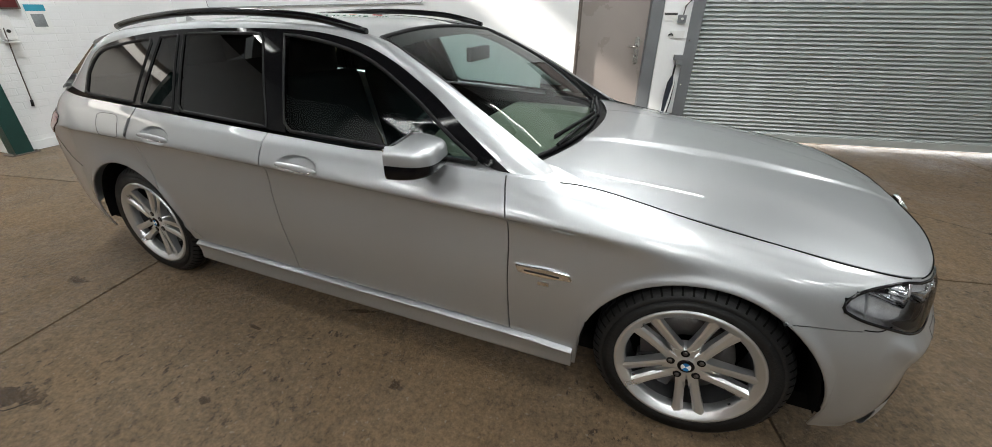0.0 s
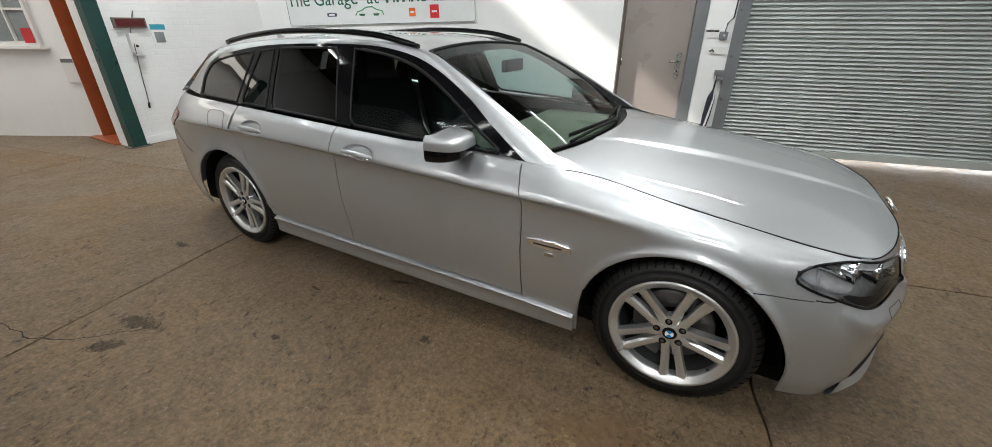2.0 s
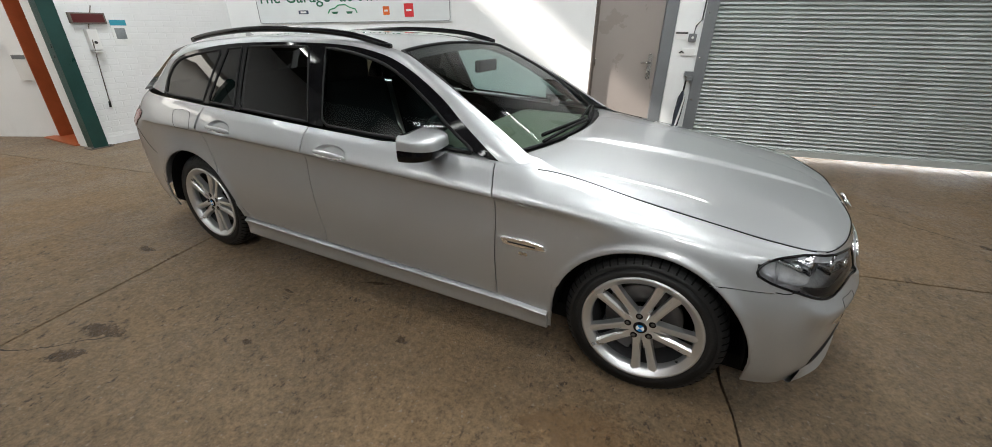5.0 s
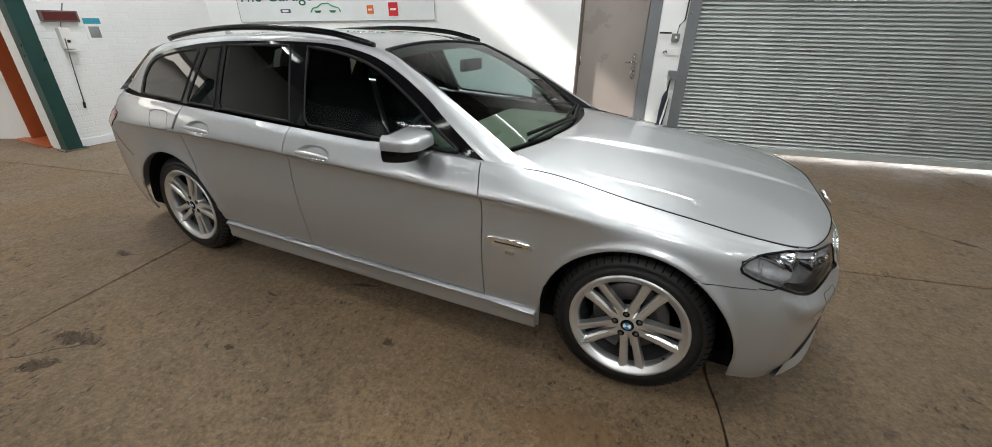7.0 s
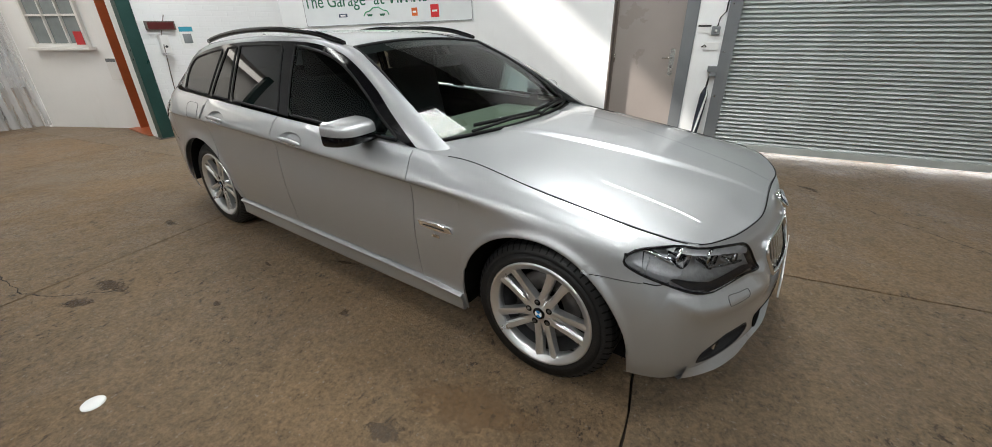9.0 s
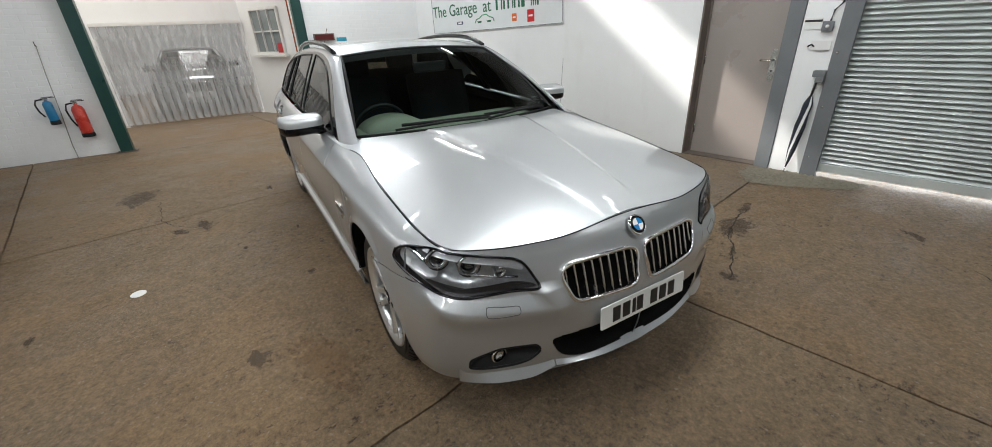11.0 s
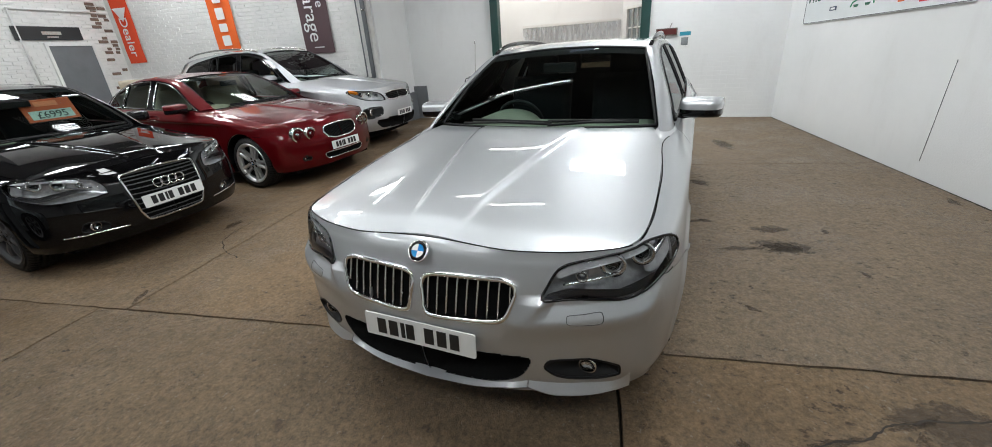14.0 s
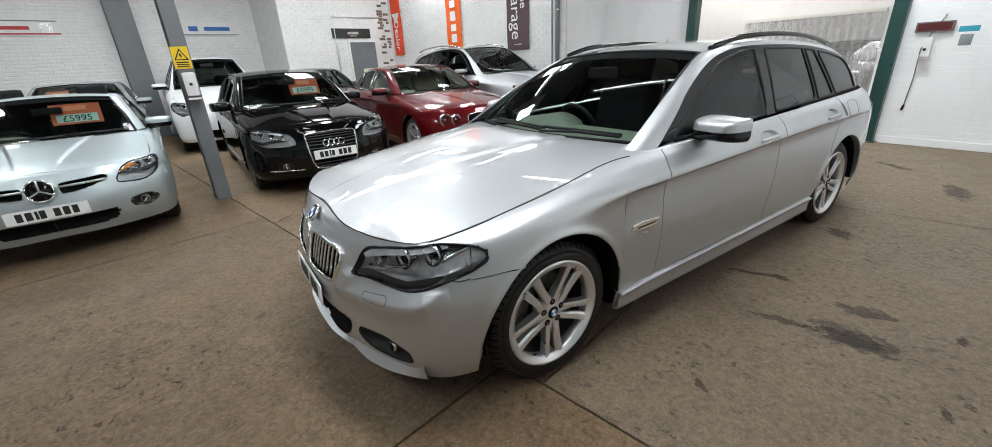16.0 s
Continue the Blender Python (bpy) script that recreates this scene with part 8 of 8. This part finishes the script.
# black hatchback
hatch = warped(ESTATE, [(0.83, 0.86), (0, 0), (-0.70, -0.60), (-1.41, -1.25), (-1.82, -1.70), (-2.968, -2.578), (-3.26, -2.86), (-4.08, -3.42)],
               [(0.2, 0.19), (0.335, 0.32), (0.82, 0.80), (1.0, 0.96), (1.442, 1.40)], 0.955, paint=BLACK_PAINT, arch=0.372, wheel_r=0.316, rim_r=0.225, axle_z=0.316,
               style="single", spokes=7, rim_paint=M_ALLOYDARK, group=YARD, lip_paint=BLACK_PAINT, plate=(0.895, 0.475, -6), **LOW)
hatch = keep_outlines(hatch, ("tail", "handle_0", "handle_1"),
                      headlamp=[(0.77, 0.40, 0.60), (0.74, 0.44, 0.72), (0.62, 0.60, 0.755), (0.47, 0.73, 0.765), (0.40, 0.78, 0.73), (0.47, 0.77, 0.65), (0.62, 0.66, 0.585)],
                      grille=[(0.80, 0.0, 0.728), (0.80, 0.20, 0.724), (0.80, 0.275, 0.715), (0.80, 0.297, 0.695), (0.82, 0.298, 0.66), (0.85, 0.285, 0.50), (0.85, 0.262, 0.40), (0.85, 0.24, 0.335), (0.85, 0.215, 0.317), (0.85, 0.14, 0.312), (0.85, 0.0, 0.310)],
                      fog=[(0.78, 0.50, 0.405), (0.73, 0.56, 0.41), (0.70, 0.60, 0.40), (0.69, 0.61, 0.36), (0.73, 0.56, 0.335), (0.78, 0.49, 0.335), (0.79, 0.475, 0.37)])
hatch["cut"].update(headlamp="front", grille="front", fog="front")
hatch["lamps"] = dict(headlamp=("head", 0.06), fog=("fog", 0.04), tail=("tail", 0))
hatch["grilles"] = dict(grille=dict(depth=0.035, bars=11, across=True, bar_off=-0.010, bar_flat=(0.006, 0.005), bar_mat=M_ALLOYDARK, rim_r=0.009, rim_off=0.004, rim_mat=M_CHROME, label="tall black barred grille with a chrome frame"))
hatch["seams"] = [([(0.80, 0.36, 0.318), (0.74, 0.53, 0.322), (0.68, 0.62, 0.328), (0.62, 0.70, 0.338)], 0.006, M_CHROME)]
hatch["fog_r"] = 0.034
hatch["glass"]["tints"] = [M_GLASS_FRONT, M_GLASS_FRONT, M_GLASS_FRONT, M_TINT]
black_hatch, _ = build_car("hatchback_car", "glossy black hatchback with a tall barred grille, parked nose out", parked(0.21, -1.935, 92.2), hatch)
ring_badge(black_hatch, [(-0.090, 0.036), (-0.030, 0.036), (0.030, 0.036), (0.090, 0.036)], (0.888, 0, 0.60))
price_board(parked(0.21, -1.935, 92.2) @ Matrix.Translation((-1.02, 0.22, 1.13)) @ Matrix.Rotation(radians(90), 4, "Z") @ Matrix.Rotation(radians(-28), 4, "X"), "£6995")

# red saloon with four round lamps
SALOON_GLASS = dict(tip=0,
    top=[(-0.84, 0.985), (-1.0, 1.08), (-1.13, 1.165), (-1.343, 1.285), (-1.52, 1.345), (-1.79, 1.385), (-2.1, 1.385), (-2.40, 1.355), (-2.62, 1.29), (-2.80, 1.19), (-2.92, 1.07)],
    panes=[(-0.86, -0.86, -1.755, -1.735), (-1.88, -1.865, -2.50, -2.42), (-2.54, -2.46, -2.90, -2.90)], pillars=[(-1.745, -1.73, -1.90, -1.87), (-2.49, -2.41, -2.55, -2.47)],
    over=[(-0.785, 0.985), (-0.98, 1.09), (-1.12, 1.185), (-1.335, 1.305), (-1.53, 1.368), (-1.82, 1.406), (-2.2, 1.395), (-2.55, 1.335), (-2.85, 1.20), (-3.02, 1.06)],
    gutter=[(-0.61, 0.735, 1.00), (-0.85, 0.69, 1.135), (-1.0, 0.66, 1.213), (-1.22, 0.61, 1.318), (-1.42, 0.57, 1.395), (-1.75, 0.58, 1.43), (-2.2, 0.58, 1.425), (-2.62, 0.57, 1.36), (-3.0, 0.60, 1.22), (-3.36, 0.64, 1.075)],
    roof_edge=[(-1.41, 0.570, 1.393), (-1.75, 0.58, 1.43), (-2.2, 0.58, 1.425), (-2.65, 0.565, 1.35)],
    tail=((-2.66, 0.55, 1.35), (-3.34, 0.62, 1.085), (-3.86, 0.62, 1.05)), tail_round=True)
SALOON = dict(ESTATE, relief=None)
SALOON["glass"] = {**ESTATE["glass"], **SALOON_GLASS}
saloon = warped(SALOON, [(0.83, 0.77), (0, 0), (-0.70, -0.66), (-1.41, -1.36), (-1.82, -1.75), (-2.968, -2.74), (-4.08, -3.86)],
                [(0.2, 0.19), (0.335, 0.32), (0.60, 0.60), (0.82, 0.80), (1.0, 0.97), (1.442, 1.38)], 0.965, paint=RED_PAINT, wheel_r=0.325, rim_r=0.243, axle_z=0.325, arch=0.378,
                style="twin", spokes=5, group=YARD, cabin=M_LEATHER, dash=M_LEATHER, plate=(0.795, 0.44, -4), nose_bow=0.05, chrome_bezel=True, **LOW)
saloon = keep_outlines(saloon, ("tail", "handle_0", "handle_1"),
                       lamp_out=[(0.70 + 0.01 * math.cos(a), 0.635 + 0.06 * math.cos(a), 0.655 + 0.06 * math.sin(a)) for a in np.linspace(0, math.tau, 10, endpoint=False)],
                       lamp_in=[(0.75 + 0.01 * math.cos(a), 0.475 + 0.05 * math.cos(a), 0.650 + 0.05 * math.sin(a)) for a in np.linspace(0, math.tau, 10, endpoint=False)],
                       grille=[(0.80, 0.0, 0.735), (0.80, 0.16, 0.73), (0.78, 0.27, 0.70), (0.80, 0.30, 0.63), (0.82, 0.25, 0.565), (0.84, 0.14, 0.545), (0.84, 0.0, 0.54)],
                       intake=[(0.86, 0.0, 0.36), (0.86, 0.22, 0.36), (0.82, 0.36, 0.35), (0.82, 0.30, 0.27), (0.84, 0.0, 0.265)],
                       fog=[(0.76, 0.56, 0.36), (0.70, 0.64, 0.37), (0.70, 0.64, 0.31), (0.76, 0.55, 0.31)])
saloon["cut"].update(grille="front", intake="front", fog="front")
saloon["lamps"] = dict(lamp_out=("round", 0.080), lamp_in=("round", 0.066), fog=("fog", 0.03), tail=("tail", 0))
saloon["fog_r"] = 0.03
saloon["grilles"] = dict(grille=dict(depth=0.03, bars=12, wall=M_UNDER, bar_off=-0.010, bar_flat=(0.002, 0.006), bar_mat=M_TRIM, rim_r=0.010, rim_off=0.004, label="oval dark grille with a chrome frame"),
                         intake=dict(depth=0.04, rim_r=0.006, rim_mat=M_CHROME, label="lower intake with a bright edge", name="air_intake"))
saloon["seams"] = []
saloon["glass"]["tints"] = [M_GLASS, M_GLASS, M_GLASS]
saloon["glass"]["seal"] = M_CHROME
red_saloon, _ = build_car("saloon_car", "dark red metallic saloon with four round headlamps", parked(-2.06, -1.93, 90.5), saloon)

# silver off-roader
suv = warped(ESTATE, [(0.83, 0.90), (0, 0), (-0.70, -0.66), (-1.41, -1.36), (-1.82, -1.78), (-2.968, -2.70), (-3.26, -3.10), (-4.08, -3.78)],
             [(0.2, 0.26), (0.335, 0.40), (0.55, 0.62), (0.82, 0.98), (1.0, 1.16), (1.442, 1.68)], 1.01, paint=SUV_SILVER, wheel_r=0.365, rim_r=0.245, axle_z=0.365, arch=0.43,
             style="single", spokes=6, group=YARD, plate=(0.925, 0.52, -2), skirt_paint=M_TRIM, fog_r=0.05, **LOW)
suv = keep_outlines(suv, ("tail", "handle_0", "handle_1"),
                    headlamp=[(0.80, 0.40, 0.76), (0.79, 0.44, 0.86), (0.66, 0.66, 0.93), (0.46, 0.83, 0.97), (0.40, 0.88, 0.94), (0.52, 0.83, 0.86), (0.70, 0.66, 0.775)],
                    grille=[(0.85, 0.0, 0.90), (0.83, 0.20, 0.89), (0.82, 0.37, 0.87), (0.82, 0.35, 0.78), (0.85, 0.22, 0.75), (0.85, 0.0, 0.765)],
                    intake=[(0.90, 0.0, 0.475), (0.88, 0.28, 0.475), (0.80, 0.53, 0.475), (0.74, 0.62, 0.46), (0.72, 0.63, 0.40), (0.78, 0.52, 0.32), (0.84, 0.0, 0.30)],
                    fog=[(0.80, 0.52, 0.66), (0.70, 0.70, 0.68), (0.60, 0.80, 0.63), (0.62, 0.78, 0.52), (0.70, 0.69, 0.50), (0.80, 0.53, 0.54)])
suv["cut"].update(headlamp="front", grille="front", intake="front", fog="front")
suv["lamps"] = dict(headlamp=("head", 0.06), fog=("fog", 0.04), tail=("tail", 0))
suv["strips"] = [(0.70, 0.96, 0.55, 0.85, 0.028, M_AMBER), (0.1, 0.6, 0.8, 0.85, 0.010, M_LAMPREFL)]
suv["grilles"] = dict(grille=dict(depth=0.04, bars=5, across=True, bar_off=-0.012, bar_mat=M_TRIM, wall=M_UNDER, rim_r=0.009, rim_off=0.004, label="black mesh grille with a chrome frame"),
                      intake=dict(depth=0.05, label="black lower intake", name="air_intake"))
suv["seams"] = []
suv["glass"]["roof_paint"] = SUV_SILVER
suv["glass"]["tints"] = [M_GLASS_FRONT, M_TINT, M_TINT, M_TINT]
off_roader, _ = build_car("off_road_car", "silver off-road car with black roof glass and amber indicators", parked(-4.10, -2.58, 96.0), suv)
for s in (1, -1):
    part("roof_rail", tube([(x, s * y, z) for x, y, z in smooth_line([(-1.45, 0.60, 1.655), (-1.7, 0.605, 1.71), (-2.2, 0.61, 1.73), (-2.8, 0.60, 1.70), (-3.1, 0.58, 1.64)], 18)], 0.014, 8), M_STEEL, off_roader, "bright roof rail")
part("roof_glass", sheet("roof_glass", np.stack([np.stack((np.full(9, x), np.linspace(-0.48, 0.48, 9), np.full(9, z) + 0.022 * (1 - np.linspace(-1, 1, 9) ** 2)), -1) for x, z in ((-1.42, 1.645), (-1.75, 1.686), (-2.2, 1.698), (-2.6, 1.682))]), M_GLOSSBLACK, (0, 0, 1), 0.004), None, off_roader, "black glass roof panel")

# pale silver roadster
ROADSTER = dict(ESTATE, relief=None)
ROADSTER["glass"] = {**ESTATE["glass"], **dict(tip=0,
    top=[(-0.84, 0.985), (-1.0, 1.085), (-1.15, 1.175), (-1.36, 1.285), (-1.55, 1.345), (-1.80, 1.365), (-2.0, 1.33), (-2.16, 1.24), (-2.25, 1.10)],
    panes=[(-0.86, -0.86, -1.95, -1.90), (-1.99, -1.94, -2.22, -2.22)], pillars=[(-1.94, -1.89, -2.0, -1.95)],
    over=[(-0.785, 0.985), (-0.98, 1.10), (-1.14, 1.20), (-1.35, 1.31), (-1.55, 1.37), (-1.8, 1.392), (-2.02, 1.36), (-2.2, 1.27), (-2.3, 1.16), (-2.36, 1.06)],
    gutter=[(-0.61, 0.735, 1.00), (-0.85, 0.69, 1.135), (-1.0, 0.66, 1.213), (-1.22, 0.61, 1.318), (-1.42, 0.57, 1.395), (-1.65, 0.57, 1.425), (-1.9, 0.56, 1.415), (-2.15, 0.55, 1.36), (-2.45, 0.57, 1.22), (-2.72, 0.62, 1.075)],
    roof_edge=[(-1.41, 0.570, 1.393), (-1.65, 0.57, 1.425), (-1.9, 0.56, 1.415), (-2.15, 0.55, 1.36)],
    tail=((-2.16, 0.54, 1.36), (-2.74, 0.60, 1.085), (-3.84, 0.62, 1.05)), tints=[M_GLASS, M_GLASS])}
road = warped(ROADSTER, [(0.83, 0.80), (0, 0), (-0.70, -0.62), (-1.41, -1.22), (-2.15, -1.90), (-2.968, -2.43), (-4.08, -3.28)],
              [(0.2, 0.17), (0.335, 0.315), (0.60, 0.56), (0.82, 0.74), (1.0, 0.89), (1.442, 1.275)], 0.955, paint=PALE_SILVER, wheel_r=0.315, rim_r=0.225, axle_z=0.315, arch=0.365,
              style="single", spokes=7, group=YARD, plate=(0.835, 0.44, -3), rear_seats=False, nose_bow=0.10, lamp_back=M_LAMPSATIN, **LOW)
road["door"] = [road["door"][0], [x - 0.12 for x in road["door"][1]]]
road = keep_outlines(road, ("tail", "handle_0"),
                     headlamp=[(0.73, 0.49, 0.585), (0.71, 0.51, 0.67), (0.60, 0.60, 0.745), (0.48, 0.69, 0.760), (0.40, 0.765, 0.71), (0.48, 0.75, 0.625), (0.62, 0.66, 0.56)],
                     grille=[(0.79, 0.11, 0.665), (0.78, 0.25, 0.682), (0.74, 0.39, 0.682), (0.73, 0.425, 0.665), (0.74, 0.415, 0.63), (0.78, 0.30, 0.585), (0.80, 0.12, 0.565)],
                     intake=[(0.81, 0.0, 0.37), (0.80, 0.25, 0.37), (0.75, 0.42, 0.36), (0.76, 0.36, 0.27), (0.78, 0.0, 0.26)],
                     fog=[(0.72, 0.52, 0.42), (0.64, 0.64, 0.43), (0.58, 0.70, 0.39), (0.63, 0.64, 0.34), (0.72, 0.53, 0.35)])
road["cut"].update(headlamp="front", grille="front", intake="front", fog="front")
road["lamps"] = dict(headlamp=("head", 0.05), fog=("fog", 0.03), tail=("tail", 0))
road["strips"] = [(0.05, 0.30, 0.35, 0.62, 0.020, M_AMBER)]
road["grilles"] = dict(grille=dict(depth=0.05, bars=1, across=True, wall=M_UNDER, bar_off=-0.008, bar_mat=M_ALLOY, bar_flat=(0.008, 0.011), rim_r=0.004, rim_mat=PALE_SILVER, label="dark slot grille with a silver bar"),
                       intake=dict(depth=0.05, label="black lower intake", name="air_intake"))
road["seams"] = []
roadster, _ = build_car("roadster_car", "pale silver roadster with a closed hard roof", parked(2.67, -1.36, 94.5), road)
rb = ring_badge(roadster, [(0, 0.085)], (0.815, 0, 0.620), 14)
part("badge_back", lathe([(0, 0.012), (0.08, 0.012), (0.084, 0.02)], 28), M_GLOSSBLACK, rb, "dark round backing")
for k in range(3):
    part("spoke", boxes((-0.007, 0.007, -0.004, 0.004, 0, 0.082), bevel=0.002), M_CHROME, rb, m=Matrix.Rotation(math.tau * k / 3, 4, "Y"))
price_board(parked(2.67, -1.36, 94.5) @ Matrix.Translation((-1.02, 0.20, 1.045)) @ Matrix.Rotation(radians(90), 4, "Z") @ Matrix.Rotation(radians(-28), 4, "X"), "£5995")

# white van, a second saloon and a dark hatchback in the row behind; a dark car behind the curtain
van = warped(ESTATE, [(0.83, 0.82), (0, 0), (-0.55, -0.42), (-0.70, -0.55), (-1.41, -1.20), (-1.82, -1.60), (-2.968, -2.55), (-4.08, -3.05)],
             [(0.2, 0.2), (0.335, 0.32), (0.82, 0.98), (1.0, 1.18), (1.442, 1.76)], 0.97, paint=WHITE_PAINT, wheel_r=0.32, rim_r=0.20, axle_z=0.32, arch=0.375, style="single", spokes=8,
             group=YARD, plate=(0.865, 0.50, -2), skirt_paint=M_TRIM, cabin=M_CABIN, front_cols=50, front_rows=34)
van = keep_outlines(van, ("tail", "handle_0", "handle_1", "headlamp", "intake"))
van["seams"] = []
van["glass"]["tints"] = [M_GLASS_FRONT, WHITE_PAINT, WHITE_PAINT, WHITE_PAINT]
build_car("van", "small white panel van parked against the far wall", parked(1.0, -6.35, 93), van)
back_saloon = dict(saloon, paint=PALE_SILVER, group=YARD, front_cols=40, front_rows=28)
back_saloon["glass"] = dict(saloon["glass"], tints=[M_GLASS_FRONT] * 3)
build_car("saloon_car", "silver saloon in the row behind the roadster", parked(3.10, -5.75, 94), back_saloon)
price_board(parked(3.10, -5.75, 94) @ Matrix.Translation((-1.14, -0.25, 1.12)) @ Matrix.Rotation(radians(90), 4, "Z") @ Matrix.Rotation(radians(-28), 4, "X"), "£")
rear_hatch = dict(hatch, paint=SLATE_PAINT, lip_paint=SLATE_PAINT, front_cols=40, front_rows=28)
build_car("hatchback_car", "dark slate hatchback in the row behind", parked(-1.40, -6.55, 97), rear_hatch)
price_board(parked(-1.40, -6.55, 97) @ Matrix.Translation((-1.04, -0.1, 1.13)) @ Matrix.Rotation(radians(90), 4, "Z") @ Matrix.Rotation(radians(-28), 4, "X"), "£")
next_hatch = dict(hatch, paint=SLATE_PAINT, lip_paint=SLATE_PAINT, group="", front_cols=40, front_rows=28)
build_car("hatchback_car", "dark hatchback parked behind the plastic curtain", parked(-10.55, 0.20, 2), next_hatch)


# ---- bricks of the far walls -----------------------------------------------
def brickwork(wall, along0, along1, z1, place, picked):
    """Painted bricks proud of the mortar; place(s, d, z) gives a corner; picked(s, z) tells which become parts of their own."""
    V, F, rows = [], [], int(z1 / 0.075)
    rn = random.Random(11)
    for r in range(rows):
        s = along0 - (0.1125 if r % 2 else 0)
        while s < along1:
            a, b = max(s, along0), min(s + 0.215, along1)
            if b - a > 0.03:
                d, j = 0.003 + rn.uniform(-0.002, 0.004), rn.uniform(-0.002, 0.002)
                z0, z2 = r * 0.075 + 0.005 + j, r * 0.075 + 0.070 + j
                e = 0.006
                pts = [place(x, dd, z) for x, dd, z in ((a, -0.012, z0), (b, -0.012, z0), (b, -0.012, z2), (a, -0.012, z2), (a + e, d, z0 + e), (b - e, d, z0 + e), (b - e, d, z2 - e), (a + e, d, z2 - e))]
                fs = [(4, 5, 6, 7), (0, 1, 5, 4), (1, 2, 6, 5), (2, 3, 7, 6), (3, 0, 4, 7)]
                if picked((a + b) / 2, z0):
                    me = bpy.data.meshes.new("brick")
                    me.from_pydata(pts, [], fs)
                    me.materials.append(M_BRICK)
                    part("brick", me, None, wall)
                else:
                    k = len(V)
                    V += pts
                    F += [tuple(k + i for i in f) for f in fs]
            s += 0.225
    me = bpy.data.meshes.new("brickwork")
    me.from_pydata(V, [], F)
    me.materials.append(M_BRICK)
    tagged(part("brickwork", me, None, wall), "white painted bricks in the rest of the wall", kind="stuff")


brickwork(wall_bricks_b, -8.19, -1.95, 3.6, lambda s, d, z: (BA + d, s, z), lambda s, z: -4.5 < s < -2.1 and 1.25 < z < 2.75)
brickwork(wall_bricks_a, BA, -2.51, 3.6, lambda s, d, z: (s, BBK + d, z), lambda s, z: False)
brickwork(wall_bricks_a, -2.49, 6.0, 3.9, lambda s, d, z: (s, BFAR + d, z), lambda s, z: -1.2 < s < 0.9 and 1.9 < z < 3.0)
# bare bricks where the paint has fallen away at the corner
rag = thing("bare_brick_pier", "ragged unpainted brick edge in the corner of the wall", "pier", SHED)
rn = random.Random(5)
for r in range(46):
    for c_ in range(2):
        if rn.random() < 0.75:
            x = BA + 0.03 + c_ * 0.19 + rn.uniform(0, 0.05)
            part("brick", boxes((x, x + rn.uniform(0.08, 0.19), BBK, BBK + rn.uniform(0.012, 0.03), r * 0.075 + 0.01, r * 0.075 + 0.068)), M_RAWBRICK if rn.random() < 0.6 else M_BRICK, rag)
